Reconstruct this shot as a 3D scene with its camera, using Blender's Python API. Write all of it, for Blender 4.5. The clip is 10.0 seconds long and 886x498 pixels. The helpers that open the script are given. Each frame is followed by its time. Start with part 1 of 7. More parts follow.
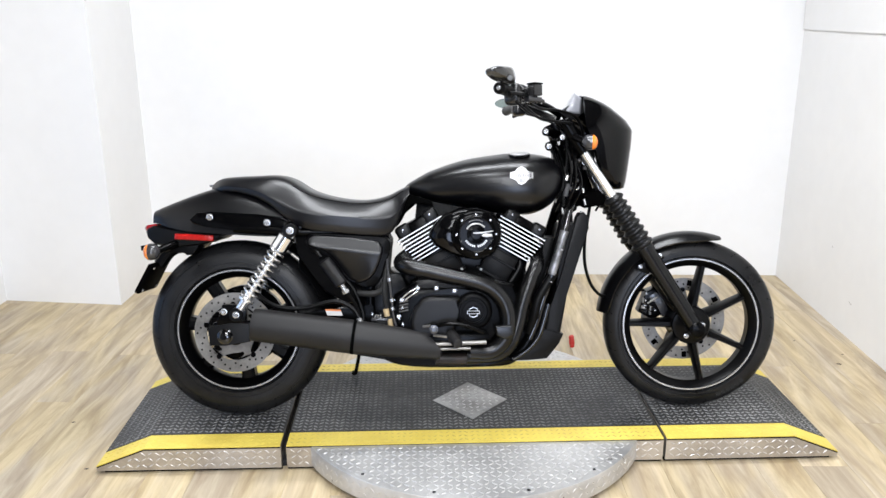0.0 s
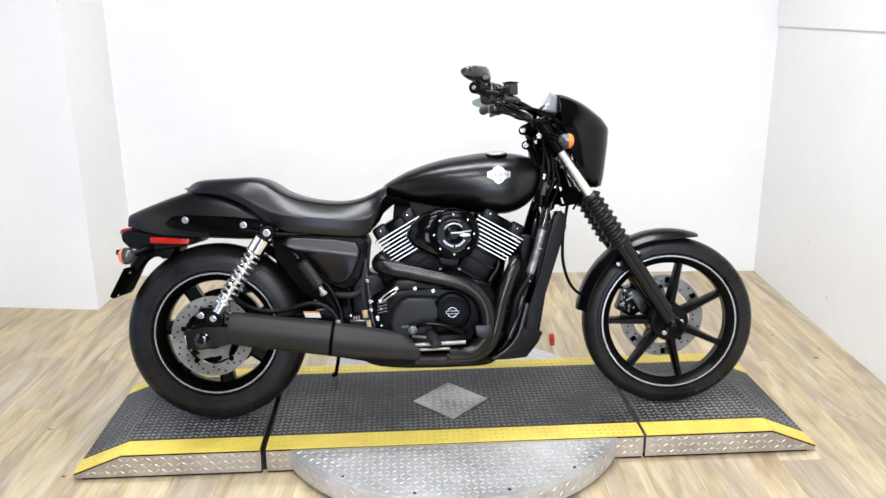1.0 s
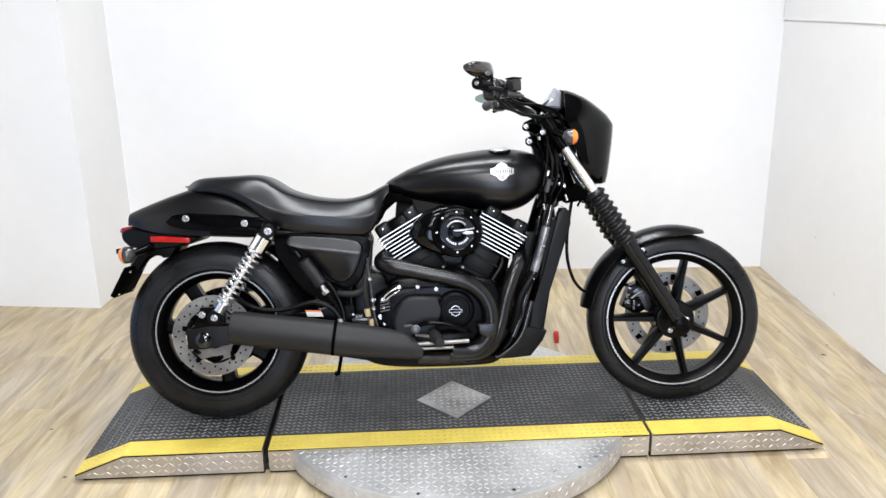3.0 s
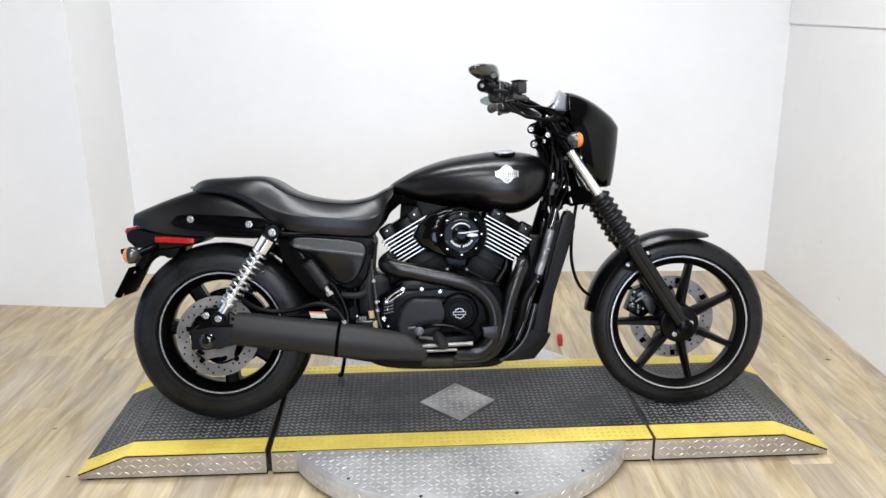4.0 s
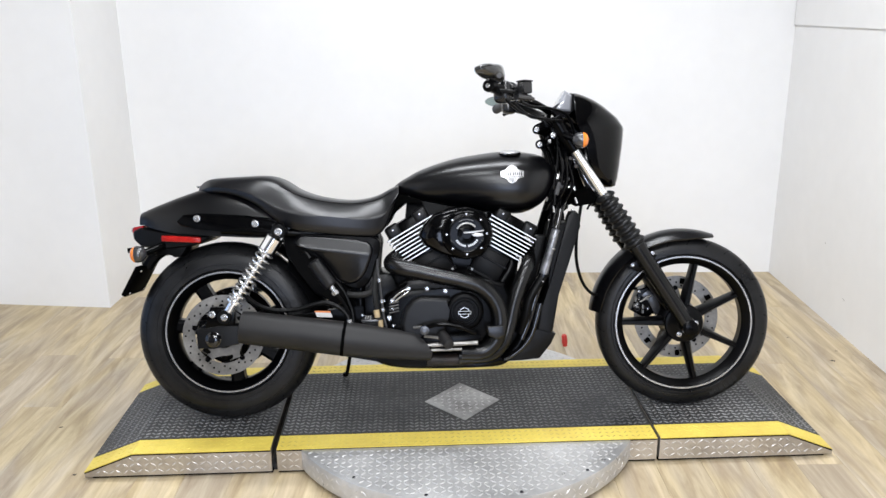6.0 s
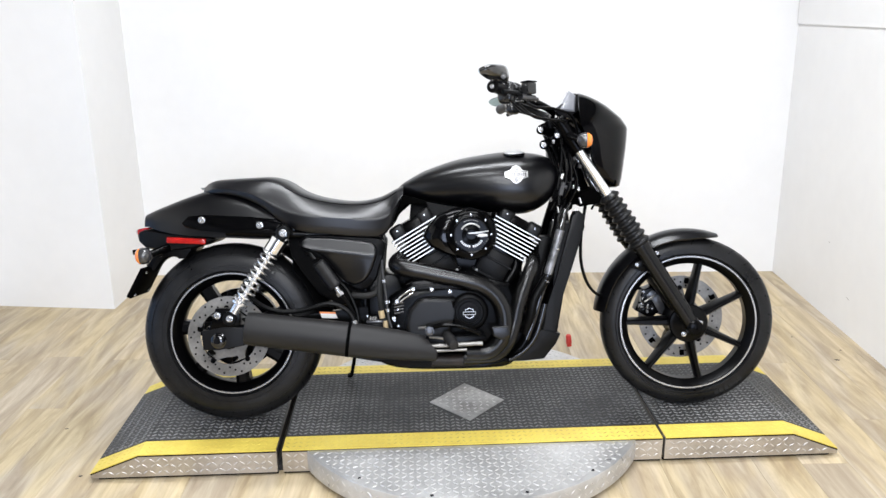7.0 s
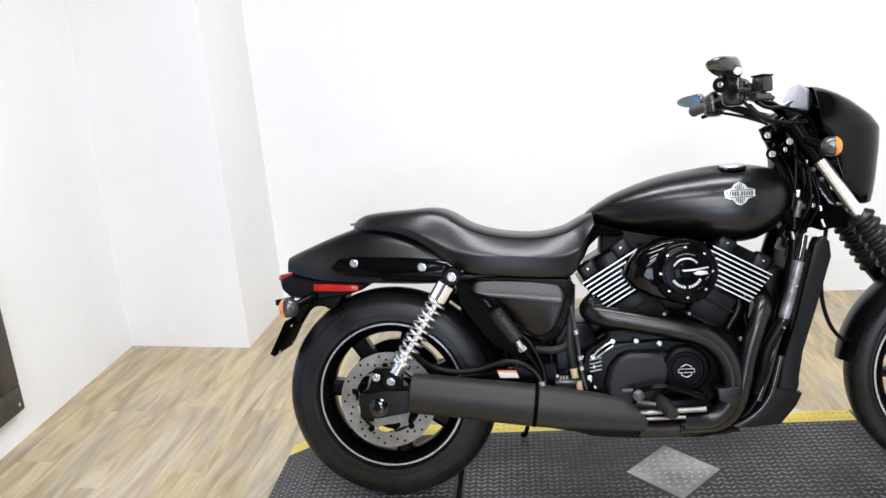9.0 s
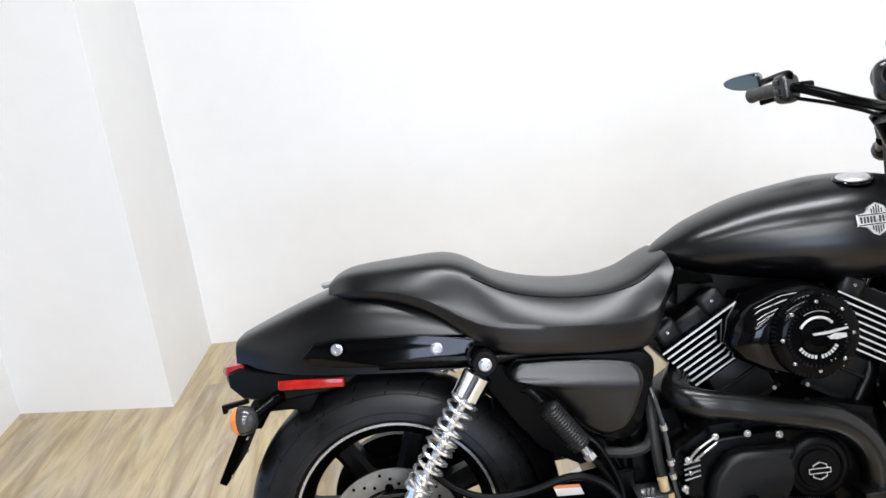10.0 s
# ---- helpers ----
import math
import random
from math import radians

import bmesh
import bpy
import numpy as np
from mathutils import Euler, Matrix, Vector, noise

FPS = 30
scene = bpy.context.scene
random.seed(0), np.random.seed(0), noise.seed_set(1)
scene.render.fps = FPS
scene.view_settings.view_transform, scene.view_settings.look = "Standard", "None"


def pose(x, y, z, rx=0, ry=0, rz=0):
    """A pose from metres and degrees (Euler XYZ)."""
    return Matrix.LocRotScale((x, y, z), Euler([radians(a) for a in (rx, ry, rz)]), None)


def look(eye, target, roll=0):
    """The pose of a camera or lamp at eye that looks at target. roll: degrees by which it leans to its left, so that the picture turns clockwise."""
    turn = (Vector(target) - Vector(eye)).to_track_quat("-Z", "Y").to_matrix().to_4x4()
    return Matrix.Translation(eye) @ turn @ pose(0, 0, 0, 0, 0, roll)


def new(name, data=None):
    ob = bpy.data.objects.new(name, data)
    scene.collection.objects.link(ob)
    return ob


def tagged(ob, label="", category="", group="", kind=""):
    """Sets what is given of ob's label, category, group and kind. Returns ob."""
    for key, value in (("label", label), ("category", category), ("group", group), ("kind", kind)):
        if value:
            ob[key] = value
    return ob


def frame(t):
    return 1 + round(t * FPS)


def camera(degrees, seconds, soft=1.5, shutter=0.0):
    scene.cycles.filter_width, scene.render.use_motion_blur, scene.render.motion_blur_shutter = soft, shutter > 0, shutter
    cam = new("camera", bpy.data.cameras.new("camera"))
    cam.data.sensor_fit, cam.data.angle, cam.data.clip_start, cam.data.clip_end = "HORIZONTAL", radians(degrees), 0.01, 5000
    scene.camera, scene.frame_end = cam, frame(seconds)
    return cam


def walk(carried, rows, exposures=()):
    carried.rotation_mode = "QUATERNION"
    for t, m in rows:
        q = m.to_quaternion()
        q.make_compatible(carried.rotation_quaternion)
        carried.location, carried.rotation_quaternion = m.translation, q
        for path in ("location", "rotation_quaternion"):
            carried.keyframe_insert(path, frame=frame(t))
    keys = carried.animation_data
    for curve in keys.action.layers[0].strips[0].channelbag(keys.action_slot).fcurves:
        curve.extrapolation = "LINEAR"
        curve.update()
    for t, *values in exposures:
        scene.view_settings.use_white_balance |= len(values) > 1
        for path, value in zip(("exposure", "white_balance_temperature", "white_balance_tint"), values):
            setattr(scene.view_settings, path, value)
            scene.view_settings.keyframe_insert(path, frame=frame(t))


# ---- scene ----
cam = camera(57.3, 10.0)
PLANK_TURN = 2.0
PATH = [
    (0, (-0.09, -0.077, 1.431), (-0.028, 1.841, 0.868), -0.2),
    (0.5, (-0.086, -0.077, 1.428), (-0.02, 1.84, 0.859), -0.3),
    (1, (-0.074, -0.072, 1.432), (0.03, 1.844, 0.867), -0.6),
    (1.5, (-0.075, -0.068, 1.424), (0.028, 1.843, 0.84), -0.8),
    (2, (-0.067, -0.059, 1.425), (0.041, 1.849, 0.835), -1.1),
    (2.5, (-0.068, -0.049, 1.429), (0.033, 1.862, 0.846), -1.1),
    (4, (-0.071, -0.041, 1.435), (0.014, 1.873, 0.862), -0.6),
    (4.5, (-0.072, -0.045, 1.429), (0.017, 1.868, 0.853), -0.5),
    (5, (-0.078, -0.047, 1.429), (0.007, 1.868, 0.858), -0.3),
    (5.5, (-0.076, -0.049, 1.428), (0.006, 1.867, 0.861), -0.4),
    (7, (-0.086, -0.052, 1.431), (-0.014, 1.865, 0.864), -0.8),
    (7.5, (-0.093, -0.039, 1.436), (-0.003, 1.877, 0.869), -0.7),
    (8, (-0.121, 0.008, 1.452), (-0.023, 1.924, 0.888), -1.1),
    (8.2, (-0.156, 0.063, 1.46), (-0.068, 1.968, 0.856), -2.0),
    (8.3, (-0.192, 0.097, 1.448), (-0.112, 1.996, 0.827), -2.6),
    (8.5, (-0.22, 0.145, 1.441), (-0.178, 2.056, 0.854), -3.5),
    (8.7, (-0.254, 0.243, 1.435), (-0.282, 2.15, 0.834), -3.9),
    (8.8, (-0.272, 0.298, 1.419), (-0.332, 2.209, 0.831), -4.1),
    (9, (-0.307, 0.433, 1.415), (-0.503, 2.346, 0.863), -4.9),
    (9.1, (-0.324, 0.507, 1.433), (-0.571, 2.423, 0.913), -6.2),
    (9.2, (-0.353, 0.568, 1.448), (-0.598, 2.496, 0.976), -5.2),
    (9.3, (-0.38, 0.636, 1.452), (-0.641, 2.55, 0.936), -4.2),
    (9.5, (-0.447, 0.783, 1.432), (-0.651, 2.699, 0.898), -5.5),
    (9.7, (-0.503, 0.923, 1.435), (-0.603, 2.828, 0.834), -5.9),
    (10, (-0.559, 1.125, 1.437), (-0.539, 3.015, 0.785), -6.7),
]
walk(cam, [(t, look(eye, target, roll)) for t, eye, target, roll in PATH],
     [(0.0, 0.0), (2.7, 0.0), (3.8, -0.20), (5.7, -0.20), (6.8, 0.0), (8.5, 0.0), (10.0, -0.08)])

# ---- world and light ----
world = bpy.data.worlds.new("world")
scene.world = world
world.use_nodes = True
world.node_tree.nodes["Background"].inputs[0].default_value = (0.9, 0.95, 1.0, 1)
world.node_tree.nodes["Background"].inputs[1].default_value = 0.15

CEIL = 2.95


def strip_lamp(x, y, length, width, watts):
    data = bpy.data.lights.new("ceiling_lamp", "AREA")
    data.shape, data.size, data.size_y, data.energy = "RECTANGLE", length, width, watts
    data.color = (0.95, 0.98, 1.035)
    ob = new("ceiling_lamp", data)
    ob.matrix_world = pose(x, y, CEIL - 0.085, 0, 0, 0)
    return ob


# No row is in view; those behind the camera are added for the machine's sheen.
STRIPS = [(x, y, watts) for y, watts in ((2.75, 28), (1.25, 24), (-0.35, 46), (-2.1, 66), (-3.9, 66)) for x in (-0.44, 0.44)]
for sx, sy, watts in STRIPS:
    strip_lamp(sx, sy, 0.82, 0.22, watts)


# ---- materials ----
def material(name, base, rough=0.5, metal=0.0, vary=0.0, scale=8.0, stretch=(1, 1, 1), tint=None, bump=0.0,
             bump_scale=300.0, coat=0.0, rough_vary=0.0, spec=0.5, per_object=0.0, transmission=0.0, emission=0.0):
    m = bpy.data.materials.new(name)
    m.use_nodes = True
    nt = m.node_tree
    b = nt.nodes["Principled BSDF"]
    b.inputs["Base Color"].default_value = (*base, 1)
    b.inputs["Roughness"].default_value = rough
    b.inputs["Metallic"].default_value = metal
    b.inputs["Specular IOR Level"].default_value = spec
    b.inputs["Coat Weight"].default_value = coat
    b.inputs["Coat Roughness"].default_value = 0.04
    b.inputs["Transmission Weight"].default_value = transmission
    if emission:
        b.inputs["Emission Color"].default_value = (*base, 1)
        b.inputs["Emission Strength"].default_value = emission
    coord = nt.nodes.new("ShaderNodeTexCoord")
    mp = nt.nodes.new("ShaderNodeMapping")
    mp.inputs["Scale"].default_value = stretch
    nt.links.new(coord.outputs["Object"], mp.inputs["Vector"])
    if vary or rough_vary:
        n1 = nt.nodes.new("ShaderNodeTexNoise")
        n1.inputs["Scale"].default_value, n1.inputs["Detail"].default_value = scale, 6
        nt.links.new(mp.outputs[0], n1.inputs["Vector"])
        n2 = nt.nodes.new("ShaderNodeTexNoise")
        n2.inputs["Scale"].default_value, n2.inputs["Detail"].default_value = scale * 9, 3
        nt.links.new(mp.outputs[0], n2.inputs["Vector"])
        add = nt.nodes.new("ShaderNodeMath")
        add.operation = "MULTIPLY_ADD"
        add.inputs[1].default_value = 0.35
        nt.links.new(n2.outputs[0], add.inputs[0])
        nt.links.new(n1.outputs[0], add.inputs[2])
        ramp = nt.nodes.new("ShaderNodeMapRange")
        ramp.inputs["From Min"].default_value, ramp.inputs["From Max"].default_value = 0.45, 0.9
        nt.links.new(add.outputs[0], ramp.inputs["Value"])
        if vary:
            mix = nt.nodes.new("ShaderNodeMix")
            mix.data_type = "RGBA"
            dark = tint or tuple(c * (1 - vary) for c in base)
            light = base if tint else tuple(min(1, c * (1 + vary)) for c in base)
            mix.inputs["A"].default_value, mix.inputs["B"].default_value = (*dark, 1), (*light, 1)
            nt.links.new(ramp.outputs[0], mix.inputs["Factor"])
            out = mix.outputs["Result"]
            if per_object:
                info = nt.nodes.new("ShaderNodeObjectInfo")
                hs = nt.nodes.new("ShaderNodeHueSaturation")
                rr = nt.nodes.new("ShaderNodeMapRange")
                rr.inputs["To Min"].default_value, rr.inputs["To Max"].default_value = 1 - per_object, 1 + per_object
                nt.links.new(info.outputs["Random"], rr.inputs["Value"])
                nt.links.new(rr.outputs[0], hs.inputs["Value"])
                nt.links.new(out, hs.inputs["Color"])
                out = hs.outputs[0]
            nt.links.new(out, b.inputs["Base Color"])
        if rough_vary:
            r2 = nt.nodes.new("ShaderNodeMapRange")
            r2.inputs["To Min"].default_value = max(0.02, rough - rough_vary)
            r2.inputs["To Max"].default_value = min(1, rough + rough_vary)
            nt.links.new(ramp.outputs[0], r2.inputs["Value"])
            nt.links.new(r2.outputs[0], b.inputs["Roughness"])
    if bump:
        n3 = nt.nodes.new("ShaderNodeTexNoise")
        n3.inputs["Scale"].default_value, n3.inputs["Detail"].default_value = bump_scale, 3
        nt.links.new(mp.outputs[0], n3.inputs["Vector"])
        bp = nt.nodes.new("ShaderNodeBump")
        bp.inputs["Strength"].default_value, bp.inputs["Distance"].default_value = bump, 0.002
        nt.links.new(n3.outputs[0], bp.inputs["Height"])
        nt.links.new(bp.outputs[0], b.inputs["Normal"])
    return m


def plank_material():
    """Oak-look vinyl: tan and grey-brown clouds, long soft streaks and fine grain along each plank."""
    m = bpy.data.materials.new("oak_vinyl")
    m.use_nodes = True
    nt = m.node_tree
    b = nt.nodes["Principled BSDF"]
    coord, info = nt.nodes.new("ShaderNodeTexCoord"), nt.nodes.new("ShaderNodeObjectInfo")
    shift = nt.nodes.new("ShaderNodeVectorMath")
    shift.operation = "MULTIPLY_ADD"
    shift.inputs[1].default_value = (37, 91, 13)
    nt.links.new(info.outputs["Random"], shift.inputs[0])
    nt.links.new(coord.outputs["Object"], shift.inputs[2])

    whole = nt.nodes.new("ShaderNodeNewGeometry")

    def noise(stretch, detail, rough=0.55, distort=0.5, own=True):
        mp = nt.nodes.new("ShaderNodeMapping")
        mp.inputs["Scale"].default_value = stretch
        nt.links.new(shift.outputs[0] if own else whole.outputs["Position"], mp.inputs["Vector"])
        n = nt.nodes.new("ShaderNodeTexNoise")
        n.inputs["Scale"].default_value, n.inputs["Detail"].default_value = 1.0, detail
        n.inputs["Roughness"].default_value, n.inputs["Distortion"].default_value = rough, distort
        nt.links.new(mp.outputs[0], n.inputs["Vector"])
        return n.outputs[0]

    def ramp(value, *stops):
        rp = nt.nodes.new("ShaderNodeValToRGB")
        e = rp.color_ramp.elements
        e[0].position, e[0].color = stops[0][0], (*stops[0][1], 1)
        e[1].position, e[1].color = stops[-1][0], (*stops[-1][1], 1)
        for at, col in stops[1:-1]:
            e.new(at).color = (*col, 1)
        nt.links.new(value, rp.inputs[0])
        return rp.outputs[0]

    def mix(kind, factor, a, c):
        mx = nt.nodes.new("ShaderNodeMix")
        mx.data_type, mx.blend_type = "RGBA", kind
        if isinstance(factor, float):
            mx.inputs["Factor"].default_value = factor
        else:
            nt.links.new(factor, mx.inputs["Factor"])
        nt.links.new(a, mx.inputs["A"])
        nt.links.new(c, mx.inputs["B"])
        return mx.outputs["Result"]

    streak, grain, cloud = noise((13, 1.9, 1), 5, 0.56, 1.5), noise((70, 4.0, 1), 6, 0.7, 0.6), noise((5.5, 1.1, 1), 3, 0.5, 1.0)
    tan = ramp(streak, (0.28, (0.232, 0.172, 0.096)), (0.44, (0.322, 0.252, 0.146)), (0.58, (0.405, 0.328, 0.198)), (0.74, (0.470, 0.392, 0.252)))
    grey = ramp(streak, (0.28, (0.215, 0.168, 0.116)), (0.50, (0.310, 0.255, 0.182)), (0.76, (0.420, 0.362, 0.272)))
    cl = nt.nodes.new("ShaderNodeMapRange")
    cl.inputs["From Min"].default_value, cl.inputs["From Max"].default_value = 0.40, 0.60
    nt.links.new(cloud, cl.inputs["Value"])
    body = mix("MIX", cl.outputs[0], tan, grey)
    fine = ramp(grain, (0.32, (0.72, 0.70, 0.68)), (0.55, (1.0, 1.0, 1.0)), (0.8, (1.10, 1.09, 1.07)))
    body = mix("MULTIPLY", 0.55, body, fine)
    hs = nt.nodes.new("ShaderNodeHueSaturation")
    rr = nt.nodes.new("ShaderNodeMapRange")
    rr.inputs["To Min"].default_value, rr.inputs["To Max"].default_value = 1.20, 1.48
    nt.links.new(info.outputs["Random"], rr.inputs["Value"])
    nt.links.new(rr.outputs[0], hs.inputs["Value"])
    nt.links.new(body, hs.inputs["Color"])
    nt.links.new(hs.outputs[0], b.inputs["Base Color"])
    b.inputs["Roughness"].default_value = 0.46
    bp = nt.nodes.new("ShaderNodeBump")
    bp.inputs["Strength"].default_value, bp.inputs["Distance"].default_value = 0.15, 0.001
    nt.links.new(grain, bp.inputs["Height"])
    nt.links.new(bp.outputs[0], b.inputs["Normal"])
    return m


# Tone of the unseen far walls, set to darken what the machine reflects.
CHARCOAL = material("dark_grey_paint", (0.034, 0.034, 0.035), 0.6, vary=0.1, scale=2, bump=0.05, bump_scale=120)
WALL = material("white_paint", (0.775, 0.772, 0.765), 0.55, vary=0.03, scale=1.5, bump=0.06, bump_scale=120)
CEILING = material("ceiling_paint", (0.10, 0.10, 0.10), 0.8, vary=0.05, scale=2)
OAK = plank_material()
SUBFLOOR = material("subfloor", (0.10, 0.08, 0.06), 0.9, vary=0.2)
DENIM = material("satin_black_paint", (0.0015, 0.0015, 0.0020), 0.28, spec=0.38, vary=0.12, scale=5)
LIDGLOSS = material("lid_gloss_black", (0.0012, 0.0012, 0.0013), 0.12, coat=0.03, spec=0.05, vary=0.1, scale=20)
GLOSS = material("gloss_black_paint", (0.0012, 0.0012, 0.0014), 0.09, coat=0.15, spec=0.15, vary=0.2, scale=20)
SHINYBLACK = material("shiny_black_tube", (0.002, 0.002, 0.0022), 0.12, coat=0.5, spec=0.4)
FRAMEBLACK = material("frame_black", (0.001, 0.001, 0.0011), 0.22, vary=0.2, scale=30, spec=0.08)
FORKBLACK = material("fork_black", (0.0016, 0.0016, 0.0018), 0.20, spec=0.30, vary=0.2, scale=30)
WHEELBLACK = material("wheel_black", (0.0014, 0.0014, 0.0016), 0.28, spec=0.12, vary=0.2, scale=30)
WRINKLE = material("wrinkle_black", (0.0022, 0.0022, 0.0024), 0.36, spec=0.22, vary=0.2, scale=30, bump=0.12, bump_scale=700)
EXHAUST = material("exhaust_black", (0.0022, 0.0022, 0.0022), 0.27, spec=0.37, vary=0.15, scale=14)
SILENCER = material("silencer_black", (0.0165, 0.0160, 0.0160), 0.48, spec=0.22, vary=1, tint=(0.0105, 0.0102, 0.0102), scale=7, stretch=(0.4, 1, 1), rough_vary=0.05, bump=0.06, bump_scale=500)
RUBBER = material("tyre_rubber", (0.0120, 0.0120, 0.0126), 0.33, spec=0.22, vary=1, tint=(0.0022, 0.0022, 0.0025), scale=9, rough_vary=0.07, bump=0.12, bump_scale=400)
GROOVE = material("tread_groove", (0.0006, 0.0006, 0.0006), 0.8, spec=0.02)
TYREMARK = material("sidewall_lettering", (0.011, 0.011, 0.0115), 0.45, spec=0.2)
SOFTRUBBER = material("soft_rubber", (0.0015, 0.0015, 0.0016), 0.38, spec=0.10, vary=0.2, scale=25)
GAITER = material("gaiter_rubber", (0.0062, 0.0062, 0.0066), 0.38, spec=0.26, vary=0.3, scale=25)
VINYL = material("seat_vinyl", (0.0018, 0.0018, 0.0026), 0.31, spec=0.40, vary=0.15, scale=9, bump=0.05, bump_scale=450)
CHROME = material("chrome", (0.80, 0.80, 0.81), 0.08, metal=1.0, vary=0.05, scale=30)
STEEL = material("bolt_steel", (0.42, 0.42, 0.42), 0.26, metal=0.8, vary=0.2, scale=60)
FINEDGE = material("machined_aluminium", (0.58, 0.58, 0.575), 0.32, metal=0.5, vary=0.12, scale=60)
DISC = material("brake_disc_steel", (0.200, 0.192, 0.178), 0.36, metal=0.65, vary=0.35, scale=14, rough_vary=0.1, bump=0.06, bump_scale=500)
FORKTUBE = material("satin_chrome", (0.82, 0.82, 0.82), 0.24, metal=0.88, vary=0.05, scale=30)
ALU = material("cast_aluminium", (0.45, 0.45, 0.45), 0.4, metal=0.5, vary=0.12, scale=40)
ORANGE = material("amber_lens", (0.75, 0.20, 0.015), 0.15, vary=0.15, scale=60, coat=1.0)
RED = material("red_lens", (0.33, 0.010, 0.008), 0.16, vary=0.3, scale=60, coat=0.22, spec=0.3)
REDPLASTIC = material("red_plastic", (0.50, 0.03, 0.02), 0.4, vary=0.1, scale=40)
GREYPLASTIC = material("grey_plastic", (0.030, 0.030, 0.032), 0.22, vary=0.1, scale=40, spec=0.7)
DARKPLASTIC = material("dark_plastic", (0.0018, 0.0018, 0.002), 0.36, spec=0.07, vary=0.15, scale=30, bump=0.05)
# Tint stands in for the bluish surroundings that the mirrors reflect.
MIRRORGLASS = material("mirror_glass", (0.37, 0.46, 0.46), 0.14, metal=1.0)
GAUGEGLASS = material("gauge_face", (0.26, 0.265, 0.285), 0.12, vary=0.1, scale=40, coat=0.8)
SCUFF = material("scuff_grey", (0.38, 0.37, 0.35), 0.8, vary=0.3, scale=90)
FLOORSPOT = material("floor_stain", (0.055, 0.045, 0.035), 0.7, vary=0.4, scale=90)
TAN = material("tan_connector", (0.36, 0.27, 0.15), 0.5, vary=0.15, scale=50)
WHITELABEL = material("white_label", (0.75, 0.73, 0.70), 0.5, vary=0.05, scale=60)
LETTERGREY = material("lettering_grey", (0.12, 0.12, 0.125), 0.4)
ORANGELABEL = material("orange_label", (0.70, 0.22, 0.06), 0.5)
PIPESTAIN = material("heat_stained_steel", (0.030, 0.020, 0.016), 0.5, metal=0.4, vary=1, tint=(0.004, 0.0035, 0.003), scale=16)
RIMSTRIPE = material("rim_stripe", (0.54, 0.54, 0.54), 0.26, metal=0.8, vary=1, tint=(0.34, 0.34, 0.34), scale=9)
BADGE = material("badge_metal", (0.72, 0.72, 0.72), 0.26, metal=0.6, vary=1, tint=(0.30, 0.30, 0.30), scale=95)
MATLUG = material("worn_tread_lug", (0.25, 0.25, 0.245), 0.36, spec=0.55, vary=1, tint=(0.04, 0.0402, 0.041), scale=3.2, bump=0.08, bump_scale=250)
MAT_BLACK = material("tread_mat", (0.062, 0.061, 0.059), 0.48, spec=0.3, vary=1, tint=(0.008, 0.0082, 0.0086), scale=3.2, rough_vary=0.12, bump=0.12, bump_scale=250)
YELLOW = material("yellow_paint", (0.70, 0.555, 0.10), 0.5, vary=1, tint=(0.57, 0.43, 0.075), scale=9, bump=0.08, bump_scale=250)
WORNYELLOW = material("worn_yellow_lug", (0.68, 0.54, 0.11), 0.5, vary=1, tint=(0.24, 0.185, 0.06), scale=1.6)
PLATE = material("tread_plate_steel", (0.52, 0.515, 0.505), 0.36, metal=0.62, vary=0.22, scale=5, rough_vary=0.1, bump=0.08, bump_scale=300)
# Warm tone puts the floor's reflection into the skirt's colour.
SKIRT = material("skirt_steel", (0.56, 0.525, 0.485), 0.35, metal=0.82, vary=1, tint=(0.36, 0.33, 0.295), scale=7, rough_vary=0.08, bump=0.05, bump_scale=300)
LUGSTEEL = material("tread_lug_steel", (0.58, 0.57, 0.56), 0.34, metal=0.6, vary=0.1, scale=20)
DARKGAP = material("dark_base", (0.012, 0.012, 0.012), 0.8, vary=0.2)
OLDSTEEL = material("weathered_steel", (0.085, 0.078, 0.07), 0.5, metal=0.4, vary=1, tint=(0.04, 0.032, 0.022), scale=6, stretch=(3, 3, 0.5), bump=0.1, bump_scale=120)
WIRE = material("mesh_wire", (0.11, 0.11, 0.115), 0.45, metal=0.6, vary=0.2, scale=40)
SWITCHBLACK = material("switch_plastic", (0.0125, 0.0125, 0.0130), 0.24, spec=0.50, vary=0.3, scale=40)
MIRRORSHELL = material("mirror_shell_black", (0.014, 0.014, 0.014), 0.16, coat=0.6, spec=0.6, vary=0.2, scale=30)
# Lighter copy of the grip rubber: the left grip's light is in the colour.
GRIPGREY = material("lit_grip_rubber", (0.055, 0.055, 0.056), 0.5, spec=0.3, vary=0.3, scale=60)
SHROUD = material("shroud_plastic", (0.0030, 0.0030, 0.0032), 0.42, spec=0.15, vary=0.2, scale=12, bump=0.06, bump_scale=500)
HOSEGREY = material("grey_hose", (0.012, 0.012, 0.0118), 0.5, spec=0.2, vary=0.5, scale=40)
FOIL = material("heat_foil", (0.26, 0.26, 0.27), 0.28, metal=0.75, vary=1, tint=(0.008, 0.012, 0.012), scale=28, bump=0.7, bump_scale=160)
INLAY = material("worn_inlay_steel", (0.50, 0.495, 0.485), 0.38, metal=0.6, vary=1, tint=(0.13, 0.125, 0.118), scale=7, rough_vary=0.1, bump=0.08, bump_scale=300)
LIGHTPANEL = material("frosted_pane", (0.34, 0.52, 0.86), 0.35, vary=0.06, scale=3, emission=1.35)
GLASS = material("clear_glass", (1.0, 1.0, 1.0), 0.02, transmission=1.0)
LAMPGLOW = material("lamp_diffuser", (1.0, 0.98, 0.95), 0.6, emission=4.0)
